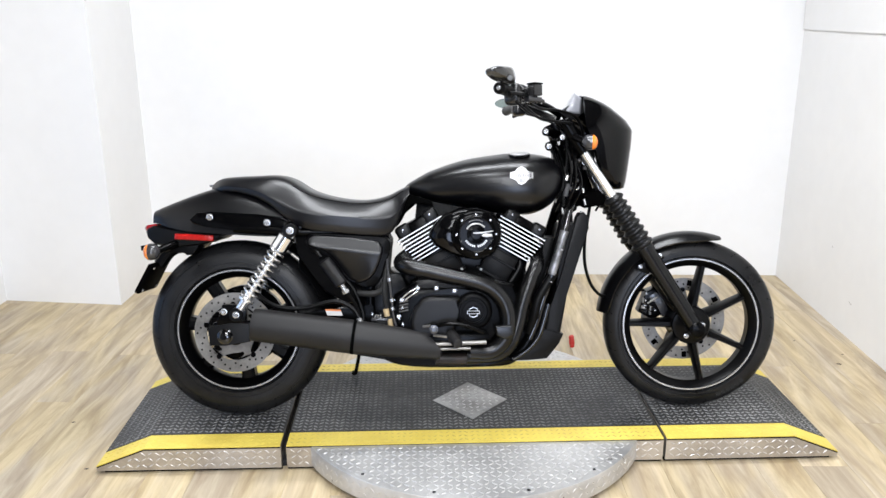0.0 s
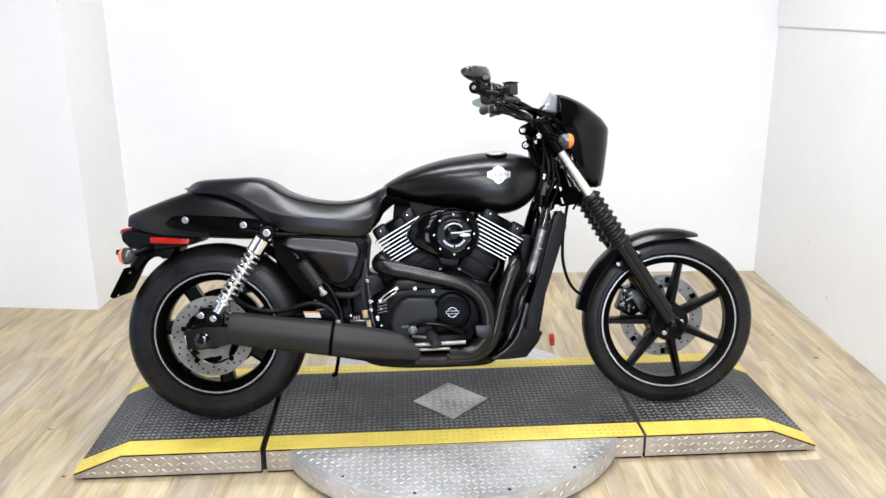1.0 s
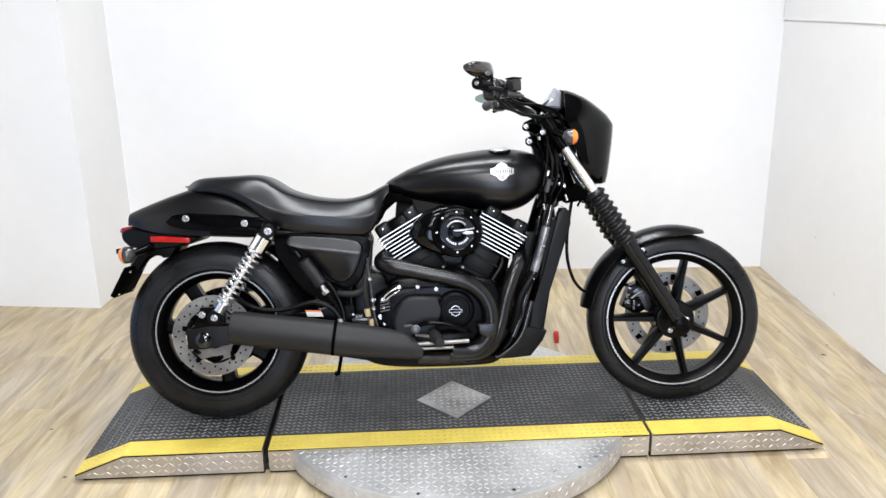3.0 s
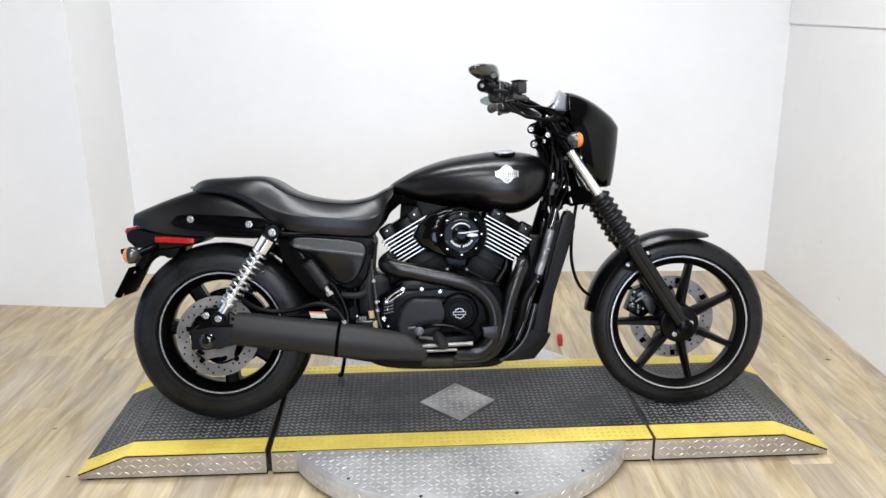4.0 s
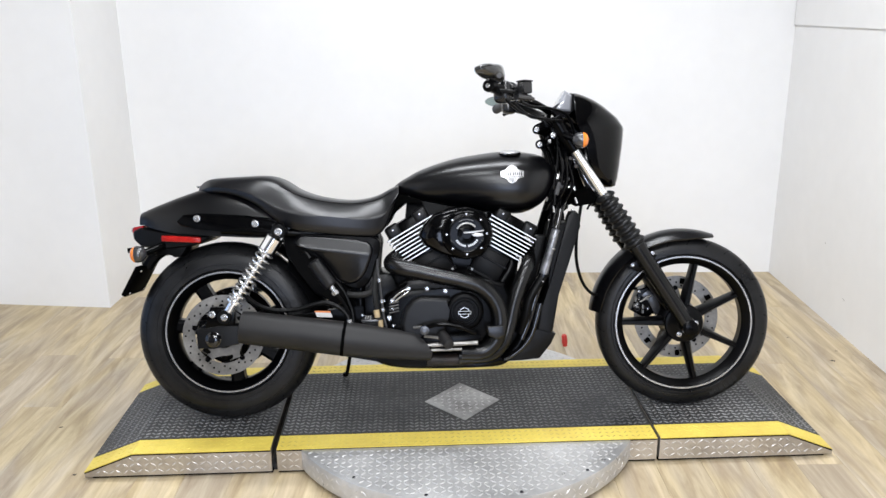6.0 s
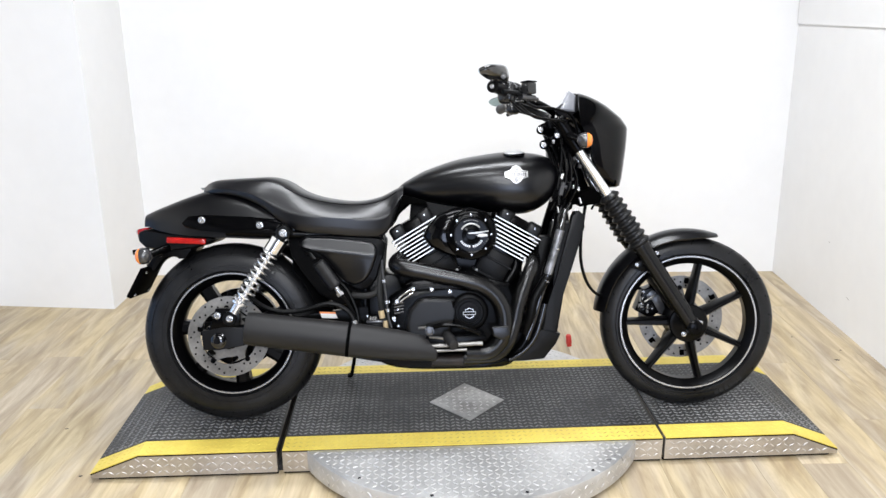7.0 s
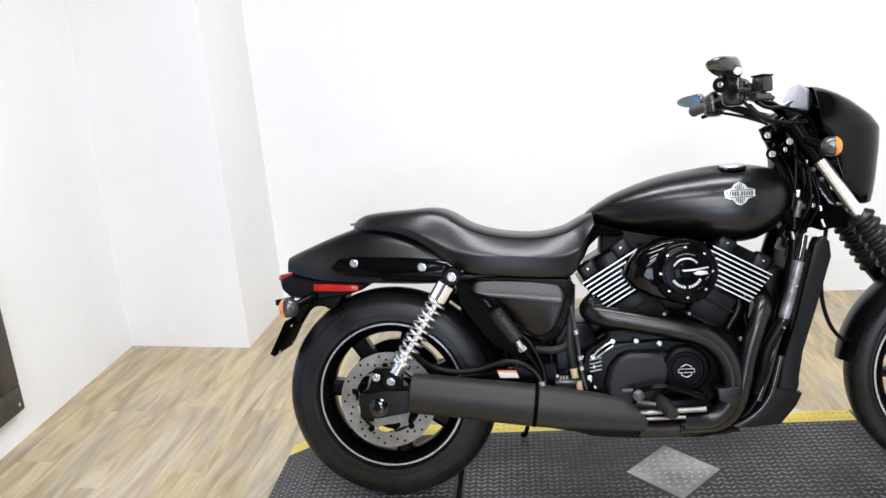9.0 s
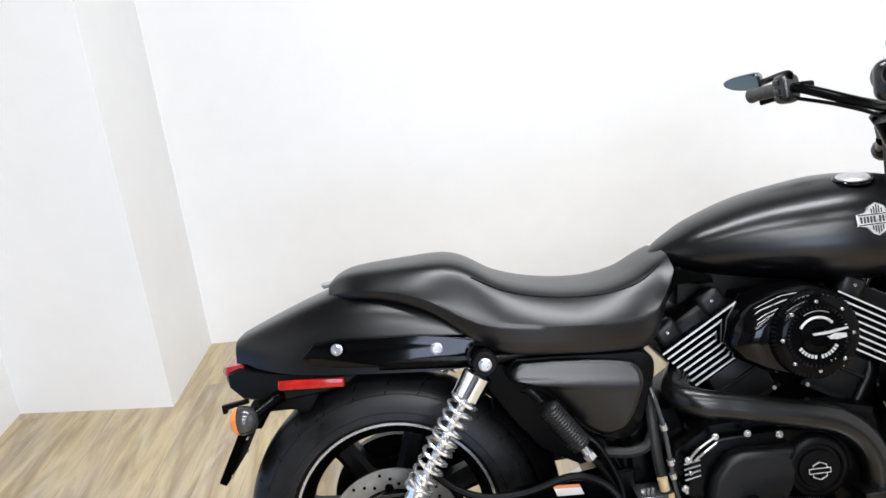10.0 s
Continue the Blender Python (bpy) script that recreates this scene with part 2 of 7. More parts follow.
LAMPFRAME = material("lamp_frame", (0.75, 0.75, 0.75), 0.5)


# ---- mesh helpers ----
def finish(name, bm, mat, smooth=True, angle=35):
    bmesh.ops.recalc_face_normals(bm, faces=bm.faces)
    if smooth:
        lim = math.radians(angle)
        for e in bm.edges:
            if len(e.link_faces) == 2:
                e.smooth = e.calc_face_angle(0) < lim
        for f in bm.faces:
            f.smooth = True
    me = bpy.data.meshes.new(name)
    bm.to_mesh(me)
    bm.free()
    me.materials.append(mat)
    return me


def part(name, bm, mat, parent, label="", smooth=True, angle=35):
    ob = new(name, finish(name, bm, mat, smooth, angle))
    ob.parent = parent
    if label:
        ob["label"] = label
    return ob


def pieces(name, bm, mat, parent, label="", smooth=True, angle=35):
    """Links each loose piece of a bmesh as a part of its own."""
    left, made = set(bm.verts), []
    while left:
        group, edge = set(), [next(iter(left))]
        while edge:
            v = edge.pop()
            if v in group:
                continue
            group.add(v)
            edge += [e.other_vert(v) for e in v.link_edges if e.other_vert(v) not in group]
        left -= group
        one = bmesh.new()
        order = sorted(group, key=lambda v: v.index if v.index >= 0 else 0)
        twin = {v: one.verts.new(v.co) for v in order}
        for f in bm.faces:
            if f.verts[0] in group:
                one.faces.new([twin[v] for v in f.verts])
        made.append(part(name, one, mat, parent, label, smooth, angle))
    bm.free()
    return made


def thing(name, at, label, category, group="", kind=""):
    ob = new(name)
    ob.empty_display_size = 0.05
    ob.matrix_world = at
    return tagged(ob, label, category, group, kind)


def solid(name, bm, mat, label, category, kind="structure", smooth=False):
    return tagged(new(name, finish(name, bm, mat, smooth)), label, category, "", kind)


def box(bm, x0, x1, y0, y1, z0, z1, bevel=0.0, seg=2, m=None):
    g = bmesh.ops.create_cube(bm, size=1)["verts"]
    for v in g:
        v.co = Vector((x0 + (v.co.x + 0.5) * (x1 - x0), y0 + (v.co.y + 0.5) * (y1 - y0), z0 + (v.co.z + 0.5) * (z1 - z0)))
    if bevel:
        ed = list({e for v in g for e in v.link_edges})
        r = bmesh.ops.bevel(bm, geom=ed, offset=bevel, segments=seg, affect="EDGES", profile=0.5)
        g = list({v for f in r["faces"] for v in f.verts} | {v for v in g if v.is_valid})
    if m is not None:
        bmesh.ops.transform(bm, matrix=m, verts=g)
    return g


def ring_verts(bm, centre, ax, ay, n, ra, rb=None):
    rb = ra if rb is None else rb
    return [bm.verts.new(centre + ax * (ra * math.cos(2 * math.pi * i / n)) + ay * (rb * math.sin(2 * math.pi * i / n))) for i in range(n)]


def bridge(bm, a, b):
    n = len(a)
    for i in range(n):
        bm.faces.new((a[i], a[(i + 1) % n], b[(i + 1) % n], b[i]))


def frame_of(d):
    d = d.normalized()
    up = Vector((0, 0, 1)) if abs(d.z) < 0.9 else Vector((1, 0, 0))
    a = d.cross(up).normalized()
    return a, a.cross(d).normalized()


def rod(bm, p0, p1, r0, r1=None, n=16, cap=True):
    p0, p1 = Vector(p0), Vector(p1)
    r1 = r0 if r1 is None else r1
    ax, ay = frame_of(p1 - p0)
    a, b = ring_verts(bm, p0, ax, ay, n, r0), ring_verts(bm, p1, ax, ay, n, r1)
    bridge(bm, a, b)
    if cap:
        bm.faces.new(a), bm.faces.new(b)


def spun(bm, p0, axis, profile, n=48, closed=False):
    """Turned shape: profile rows of (distance along the axis, radius)."""
    p0, axis = Vector(p0), Vector(axis).normalized()
    ax, ay = frame_of(axis)
    rings = [ring_verts(bm, p0 + axis * d, ax, ay, n, max(r, 1e-4)) for d, r in profile]
    for a, b in zip(rings, rings[1:]):
        bridge(bm, a, b)
    if closed:
        bridge(bm, rings[-1], rings[0])
    else:
        bm.faces.new(rings[0]), bm.faces.new(rings[-1])


def glide(points, steps=6):
    """Catmull-Rom through the points."""
    p = [Vector(q) for q in points]
    p = [2 * p[0] - p[1], *p, 2 * p[-1] - p[-2]]
    out = []
    for i in range(1, len(p) - 2):
        for k in range(steps):
            t = k / steps
            out.append(0.5 * (2 * p[i] + (p[i + 1] - p[i - 1]) * t + (2 * p[i - 1] - 5 * p[i] + 4 * p[i + 1] - p[i + 2]) * t * t
                              + (3 * p[i] - p[i - 1] - 3 * p[i + 1] + p[i + 2]) * t ** 3))
    return out + [p[-2]]


def tube(bm, points, r, n=12, steps=6, r1=None):
    pts = glide(points, steps) if steps else [Vector(q) for q in points]
    last, prev = None, None
    for i, q in enumerate(pts):
        d = (pts[min(i + 1, len(pts) - 1)] - pts[max(i - 1, 0)]).normalized()
        if prev is None:
            ax, ay = frame_of(d)
        else:
            ax = (prev - d * prev.dot(d)).normalized()
            ay = ax.cross(d).normalized()
        prev = ax
        rr = r if r1 is None else r + (r1 - r) * i / (len(pts) - 1)
        ring = ring_verts(bm, q, ax, ay, n, rr)
        if last:
            bridge(bm, last, ring)
        else:
            bm.faces.new(ring)
        last = ring
    bm.faces.new(last)


def loft(bm, rings, caps=True):
    vs = [[bm.verts.new(q) for q in r] for r in rings]
    for a, b in zip(vs, vs[1:]):
        bridge(bm, a, b)
    if caps:
        bm.faces.new(vs[0]), bm.faces.new(vs[-1])


def slab(bm, outline, s0, s1, bevel=0.0, seg=2):
    """A side-view outline of (x, h), filled from s0 to s1 across the machine."""
    a = [bm.verts.new((x, -s0, h)) for x, h in outline]
    b = [bm.verts.new((x, -s1, h)) for x, h in outline]
    f1, f2 = bm.faces.new(a), bm.faces.new(b)
    bridge(bm, a, b)
    if bevel:
        bmesh.ops.bevel(bm, geom=[e for e in (*f2.edges, *f1.edges)], offset=bevel, segments=seg, affect="EDGES", profile=0.6)


def curve_at(rows, x):
    """Smooth value between rows of (x, value)."""
    xs = [r[0] for r in rows]
    i = max(0, min(len(xs) - 2, sum(1 for q in xs if q <= x) - 1))
    t = min(1, max(0, (x - xs[i]) / (xs[i + 1] - xs[i])))
    m = []
    for k in (i, i + 1):
        lo, hi = max(0, k - 1), min(len(rows) - 1, k + 1)
        m.append((rows[hi][1] - rows[lo][1]) / (xs[hi] - xs[lo]))
    d = xs[i + 1] - xs[i]
    return ((2 * t ** 3 - 3 * t * t + 1) * rows[i][1] + (t ** 3 - 2 * t * t + t) * d * m[0]
            + (-2 * t ** 3 + 3 * t * t) * rows[i + 1][1] + (t ** 3 - t * t) * d * m[1])


def P(x, s, h):
    """Machine coordinates: forward, towards its right side, up."""
    return Vector((x, -s, h))


# ---- the room ----
R_BACK = (1.917, 4.19)
NOOK = (-1.58, 4.40)
PIER = (-1.603, 3.860)
PIER_L = (-2.222, 3.955)


def wall(name, a, b, z0, z1, thick, label, mat=None):
    """A wall whose room face runs from a to b; it is thick to the left of that line."""
    d = (Vector(b) - Vector(a)).normalized()
    n = Vector((-d.y, d.x)) * thick
    bm = bmesh.new()
    pts = [Vector(a), Vector(b), Vector(b) + n, Vector(a) + n]
    lo, hi = [bm.verts.new((p.x, p.y, z0)) for p in pts], [bm.verts.new((p.x, p.y, z1)) for p in pts]
    bridge(bm, lo, hi)
    bm.faces.new(lo), bm.faces.new(hi)
    return solid(name, bm, mat or WALL, label, "wall")


RF, LF = (1.650, 0.30), (-2.28, 0.30)
RS, LS = (1.890, -5.5), (-2.28, -5.5)
wall("wall_east", RF, R_BACK, 0, CEIL, -0.12, "white painted wall beside the turntable")
wall("wall_north", R_BACK, NOOK, 0, CEIL, -0.12, "plain white painted back wall behind the motorcycle")
bm = bmesh.new()
loft(bm, [[Vector((x, y, z)) for x, y in (PIER_L, PIER, NOOK, (NOOK[0] - 0.12, NOOK[1] + 0.12), (PIER_L[0], NOOK[1] + 0.12))] for z in (0, CEIL)])
solid("wall_north_pier", bm, WALL, "plain white wall projection beside the back wall", "wall")
wall("wall_west", PIER_L, LF, 0, CEIL, -0.12, "white painted side wall with a framed mesh panel")
# Unseen walls behind the camera, dark so that the machine's blacks stay deep.
wall("wall_east_dark", RS, RF, 0, CEIL, -0.12, "unseen side wall behind the camera, kept dark for reflections", CHARCOAL)
wall("wall_west_dark", LF, LS, 0, CEIL, -0.12, "unseen side wall behind the camera, kept dark for reflections", CHARCOAL)
# far end: an unseen window is added so its lamp brightens the machine's side
WX0, WX1, WZ0, WZ1 = -0.9, 1.5, 0.75, 2.35
bm = bmesh.new()
for x0, x1, z0, z1 in ((-2.28, WX0, 0, CEIL), (WX1, 1.89, 0, CEIL), (WX0, WX1, 0, WZ0), (WX0, WX1, WZ1, CEIL)):
    box(bm, x0, x1, -5.62, -5.5, z0, z1)
solid("wall_south", bm, CHARCOAL, "unseen dark end wall around an added window", "wall")
window = thing("window_1", pose(0, 0, 0), "unseen window added to light the machine from the front", "window", kind="structure")
for x0, x1, z0, z1 in ((WX0, WX1, WZ0, WZ0 + 0.05), (WX0, WX1, WZ1 - 0.05, WZ1), (WX0, WX0 + 0.05, WZ0 + 0.051, WZ1 - 0.051), (WX1 - 0.05, WX1, WZ0 + 0.051, WZ1 - 0.051), (0.275, 0.325, WZ0 + 0.051, WZ1 - 0.051)):
    bm = bmesh.new()
    box(bm, x0, x1, -5.60, -5.55, z0, z1, 0.004)
    part("window_frame", bm, LAMPFRAME, window, smooth=False)
for x0, x1 in ((WX0 + 0.05, 0.275), (0.325, WX1 - 0.05)):
    bm = bmesh.new()
    box(bm, x0, x1, -5.578, -5.572, WZ0 + 0.05, WZ1 - 0.05)
    pane = part("pane", bm, GLASS, window, "clear window glass", smooth=False)
    pane.visible_shadow = False
# Added fill lamp in the unseen window; bluish for the tank's sheen.
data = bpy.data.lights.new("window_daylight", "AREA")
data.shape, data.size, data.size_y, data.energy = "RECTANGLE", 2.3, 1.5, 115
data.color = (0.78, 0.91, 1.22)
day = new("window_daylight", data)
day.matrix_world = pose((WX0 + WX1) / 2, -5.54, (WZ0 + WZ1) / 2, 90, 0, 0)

# the upper part of the east wall stands a little proud, with a thin ledge below it
wall("trim_upper_panel", (RF[0] - 0.008, 0.32), (R_BACK[0] - 0.010, R_BACK[1] - 0.006), 1.335, CEIL - 0.01, -0.009, "white upper wall panel with a thin shadowed lower edge")


def mark(name, at, ax, ay, long, wide, mat, label, seed):
    """A thin uneven smear that lies on a surface."""
    rr = random.Random(seed)
    bm = bmesh.new()
    at, ax, ay = Vector(at), Vector(ax), Vector(ay)
    up = ax.cross(ay).normalized()
    rings = []
    for lift in (0.0, 0.0006):
        rr.seed(seed)
        rings.append([at + up * lift + ax * (math.cos(2 * math.pi * i / 16) * long / 2 * rr.uniform(0.55, 1.1)) + ay * (math.sin(2 * math.pi * i / 16) * wide / 2 * rr.uniform(0.45, 1.15)) for i in range(16)])
    loft(bm, rings)
    return tagged(new(name, finish(name, bm, mat, False)), label, "mark", "", "structure")


for i, (x, y, long, wide) in enumerate(((1.676, 3.003, 0.020, 0.014), (1.74, 3.10, 0.012, 0.008), (1.60, 3.26, 0.010, 0.010), (-1.35, 2.62, 0.016, 0.008), (-1.18, 2.30, 0.014, 0.010), (-1.45, 2.05, 0.018, 0.006))):
    mark("floor_spot", (x, y, 0.0003), (1, 0.3 * i - 0.6, 0), (0.6 - 0.3 * i, 1, 0), long, wide, FLOORSPOT, "small dark stain on the plank floor", 40 + i)
for i, (y, z, long, wide) in enumerate(((3.545, 0.354, 0.016, 0.005), (3.30, 0.16, 0.035, 0.003))):
    mark("wall_scuff", (1.650 + (y - 0.3) * 0.0686 - 0.0008, y, z), (0.0686, 1, 0.2), (0, -0.2, 1), long, wide, SCUFF, "faint grey scuff on the white wall", 60 + i)

# Out of view; its dark tone is set for the machine's reflections.
bm = bmesh.new()
box(bm, -2.6, 2.2, -5.8, 4.7, CEIL, CEIL + 0.1)
solid("ceiling", bm, CEILING, "unseen ceiling, kept dark so that reflections stay dark", "ceiling")


# Assumed fixtures for the lamp rows above, all out of view.
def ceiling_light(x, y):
    top = thing("ceiling_light", pose(x, y, CEIL), "unseen ceiling light with a glowing diffuser, added with its lamp", "ceiling light", "ceiling lights")
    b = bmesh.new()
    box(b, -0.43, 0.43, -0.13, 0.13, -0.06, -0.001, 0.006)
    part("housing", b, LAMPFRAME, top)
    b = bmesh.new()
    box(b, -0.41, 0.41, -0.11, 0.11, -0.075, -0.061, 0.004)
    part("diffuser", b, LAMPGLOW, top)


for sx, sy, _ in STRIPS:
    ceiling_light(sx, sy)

# ---- platform: turntable with ramps ----
PX0, PK0, PS0, PS1, PK1, PX1 = -1.132, -0.975, -0.531, 0.710, 1.138, 1.290
PY0, PY1, PTOP, PBOT = 2.264, 2.885, 0.088, 0.0125
GAP = 0.009


def deck_height(x):
    if x < PK0:
        return 0.028 + (PTOP - 0.028) * (x - PX0) / (PK0 - PX0)
    if x > PK1:
        return 0.028 + (PTOP - 0.028) * (PX1 - x) / (PX1 - PK1)
    return PTOP


def deck_strip(bm, x0, x1, y0, y1, lift, thick):
    """A layer that lies on the deck from x0 to x1, bent over the ramps' knees."""
    xs = sorted({x0, x1, *[k for k in (PK0, PK1) if x0 < k < x1]})
    rows = []
    for x in xs:
        z = deck_height(x)
        rows.append([(x, y0, z - thick + lift), (x, y1, z - thick + lift), (x, y1, z + lift), (x, y0, z + lift)])
    loft(bm, [[Vector(q) for q in r] for r in rows])


def lug_mesh(name, spots, mat, parent, length, width, height, kind="stuff", label=""):
    """Raised lozenges: rows of (place, along, across, up)."""
    vs, fs = [], []
    worn = random.Random(len(spots))
    for o, a, c, u in spots:
        k = len(vs)
        turn, lift = worn.uniform(-0.10, 0.10), worn.uniform(0.55, 1.0)
        a, c = a * math.cos(turn) + c * math.sin(turn), c * math.cos(turn) - a * math.sin(turn)
        o = o + a * worn.uniform(-0.0012, 0.0012) + c * worn.uniform(-0.0012, 0.0012)
        for f, h in ((1.0, 0.0), (0.45, height)):
            for e, g in ((-1, 0), (-0.25, -1), (0.25, -1), (1, 0), (0.25, 1), (-0.25, 1)):
                ff = f if e in (-1, 1) else 1
                vs.append(o + a * (e * length / 2 * (0.8 if h else 1)) + c * (g * width / 2 * f) + u * (h * lift))
        fs += [(k + i, k + (i + 1) % 6, k + 6 + (i + 1) % 6, k + 6 + i) for i in range(6)]
        fs.append(tuple(k + 6 + i for i in range(6)))
    me = bpy.data.meshes.new(name)
    me.from_pydata(vs, [], fs)
    me.materials.append(mat)
    ob = new(name, me)
    ob.parent = parent
    ob["kind"] = kind
    if label:
        ob["label"] = label
    return ob


def lattice(x0, x1, y0, y1, pitch, across=0, rows=1):
    nx, ny = int((x1 - x0) / pitch), int((y1 - y0) / (across or pitch))
    for i in range(nx):
        for j in range(ny):
            yield x0 + (i + 0.5) * (x1 - x0) / nx, y0 + (j + 0.5) * (y1 - y0) / ny, (i + j * rows) % 2


def deck_lugs(x0, x1, y0, y1, pitch, lift, across=0, turn=45):
    out = []
    for x, y, odd in lattice(x0, x1, y0, y1, pitch, across, 0 if across else 1):
        slope = (deck_height(x + 0.002) - deck_height(x - 0.002)) / 0.004
        tx, up = Vector((1, 0, slope)).normalized(), Vector((-slope, 0, 1)).normalized()
        ang = math.radians(turn if odd else -turn)
        along = tx * math.cos(ang) + Vector((0, 1, 0)) * math.sin(ang)
        out.append((Vector((x, y, deck_height(x) + lift)), along, up.cross(along), up))
    return out


turntable = thing("motorcycle_turntable", pose(0, 0, 0), "low display turntable with black tread mat, yellow edges and steel skirts", "turntable")
DIA = (0.090, 2.556)

# Its near-black colour stands in for the shadow gap under the deck.
b = bmesh.new()
spun(b, (0.087, 2.545, 0.0), (0, 0, 1), [(0.0, 0.565), (0.021, 0.565)], 64)
box(b, PX0 + 0.12, PX1 - 0.12, PY0 + 0.03, PY1 - 0.03, 0.0005, 0.023)
part("base", b, DARKGAP, turntable, "dark recessed base under the deck", smooth=False)

b = bmesh.new()
spun(b, (0.087, 2.545, 0.0), (0, 0, 1), [(0.020, 0.594), (0.020, 0.600), (0.083, 0.600), (0.086, 0.598), (0.086, 0.05)], 128)
round_plate = part("round_plate", b, PLATE, turntable, "round steel tread plate")
spots = []
for x, y, odd in lattice(-0.53, 0.70, 1.93, 3.16, 0.0215):
    rr = math.hypot(x - 0.087, y - 2.545)
    if rr < 0.585 and not (PY0 < y < PY1):
        ang = math.radians(38 if odd else -38)
        a = Vector((math.cos(ang), math.sin(ang), 0))
        spots.append((Vector((x, y, 0.086)), a, Vector((-a.y, a.x, 0)), Vector((0, 0, 1))))
lug_mesh("tread_lug_field", spots, LUGSTEEL, round_plate, 0.0185, 0.0052, 0.0026)
spots = []
for i in range(150):
    a = 2 * math.pi * i / 150
    for z, odd in ((0.040, i % 2), (0.066, (i + 1) % 2)):
        out, side = Vector((math.cos(a), math.sin(a), 0)), Vector((-math.sin(a), math.cos(a), 0))
        along = (side * math.cos(0.75) + Vector((0, 0, 1 if odd else -1)) * math.sin(0.75)).normalized()
        spots.append((Vector((0.087, 2.545, z)) + out * 0.600, along, out.cross(along), out))
lug_mesh("rim_lug_field", spots, LUGSTEEL, round_plate, 0.0190, 0.0040, 0.0012)
b = bmesh.new()
for a in (-152, -128, -104, -76, -52, -28, 35, 90, 145):
    a = math.radians(a)
    spun(b, (0.087 + 0.572 * math.cos(a), 2.545 + 0.572 * math.sin(a), 0.0861), (0, 0, 1), [(0, 0.006), (0.0015, 0.0055), (0.0018, 0.003)], 12)
pieces("plate_screw", b, GREYPLASTIC, round_plate)

for x0, x1, nm, ends in ((PX0, PS0 - GAP, "ramp_section", (1, 0)), (PS0 + GAP, PS1 - GAP / 2, "deck_section", (0, 0)), (PS1 + GAP / 2, PX1, "ramp_section", (0, 1))):
    b = bmesh.new()
    xs = sorted({x0, x1, *[k for k in (PK0, PK1) if x0 < k < x1]})
    loft(b, [[Vector((x, PY0, PBOT)), Vector((x, PY1, PBOT)), Vector((x, PY1, deck_height(x))), Vector((x, PY0, deck_height(x)))] for x in xs])
    section = part(nm, b, SKIRT, turntable, "steel tread plate section with a skirt", smooth=False)
    # dark tread mat
    b = bmesh.new()
    deck_strip(b, x0 + 0.001, x1 - 0.001, PY0 + 0.0845, PY1 - 0.0695, 0.0045, 0.004)
    part("tread_mat", b, MAT_BLACK, section, "black rubbery tread mat", smooth=False)
    spots = deck_lugs(x0 + 0.004, x1 - 0.004, PY0 + 0.088, PY1 - 0.073, 0.0172, 0.0044, 0.0205, 38)
    spots = [q for q in spots if abs(q[0].x - DIA[0]) / 0.145 + abs(q[0].y - DIA[1]) / 0.155 > 1]
    lug_mesh("mat_lug_field", spots, MATLUG, section, 0.0190, 0.0062, 0.0022)
    # yellow edge stripes
    for y0, y1 in ((PY0 - 0.0015, PY0 + 0.083), (PY1 - 0.068, PY1 + 0.0015)):
        b = bmesh.new()
        deck_strip(b, x0 + 0.001, x1 - 0.001, y0, y1, 0.0035, 0.003)
        stripe = part("yellow_stripe", b, YELLOW, section, "yellow painted safety edge", smooth=False)
        lug_mesh("stripe_lug_field", deck_lugs(x0 + 0.006, x1 - 0.006, y0 + 0.008, y1 - 0.006, 0.0200, 0.0035, 0.0195, 38), WORNYELLOW if nm == "deck_section" else YELLOW, stripe, 0.0180, 0.0048, 0.0012)
    # black strips painted in as the shadow lines below the skirt and above it
    b = bmesh.new()
    box(b, max(x0, PX0 + 0.02), min(x1, PX1 - 0.02), PY0 + 0.012, PY0 + 0.03, 0.0006, PBOT + 0.002)
    part("rubber_foot", b, GROOVE, section, "black strip standing in for the shadow under the skirt", smooth=False)
    b = bmesh.new()
    deck_strip(b, x0 + 0.001, x1 - 0.001, PY0 - 0.0011, PY0 + 0.012, -0.0004, 0.0042)
    part("mat_edge", b, GROOVE, section, smooth=False)
    if x1 < PX1:
        b = bmesh.new()
        box(b, x1 - 0.0008, x1 + 0.0022, PY0 + 0.002, PY1 - 0.002, PTOP - 0.03, PTOP + 0.0056)
        part("edge_trim", b, OLDSTEEL, section, "worn dark steel edge", smooth=False)
    # skirt lugs
    spots = []
    for x, z, odd in lattice(x0 + 0.01, x1 - 0.01, PBOT + 0.004, PTOP - 0.006, 0.0215):
        if z + 0.014 < deck_height(x) and not (math.hypot(x - 0.087, PY0 - 2.545) < 0.6):
            ang = math.radians(35 if odd else -35)
            a = Vector((math.cos(ang), 0, math.sin(ang)))
            spots.append((Vector((x, PY0, z)), a, Vector((-a.z, 0, a.x)), Vector((0, -1, 0))))
    if spots:
        lug_mesh("skirt_lug_field", spots, LUGSTEEL, section, 0.0200, 0.0042, 0.0014)

# steel diamond let into the middle of the mat
b = bmesh.new()
pts = [(DIA[0] - 0.133, DIA[1]), (DIA[0], DIA[1] - 0.143), (DIA[0] + 0.133, DIA[1]), (DIA[0], DIA[1] + 0.143)]
loft(b, [[Vector((x, y, z)) for x, y in pts] for z in (0.086, PTOP + 0.0062)])
diamond = part("diamond_inlay", b, INLAY, turntable, "bare steel diamond inlay", smooth=False)
spots = []
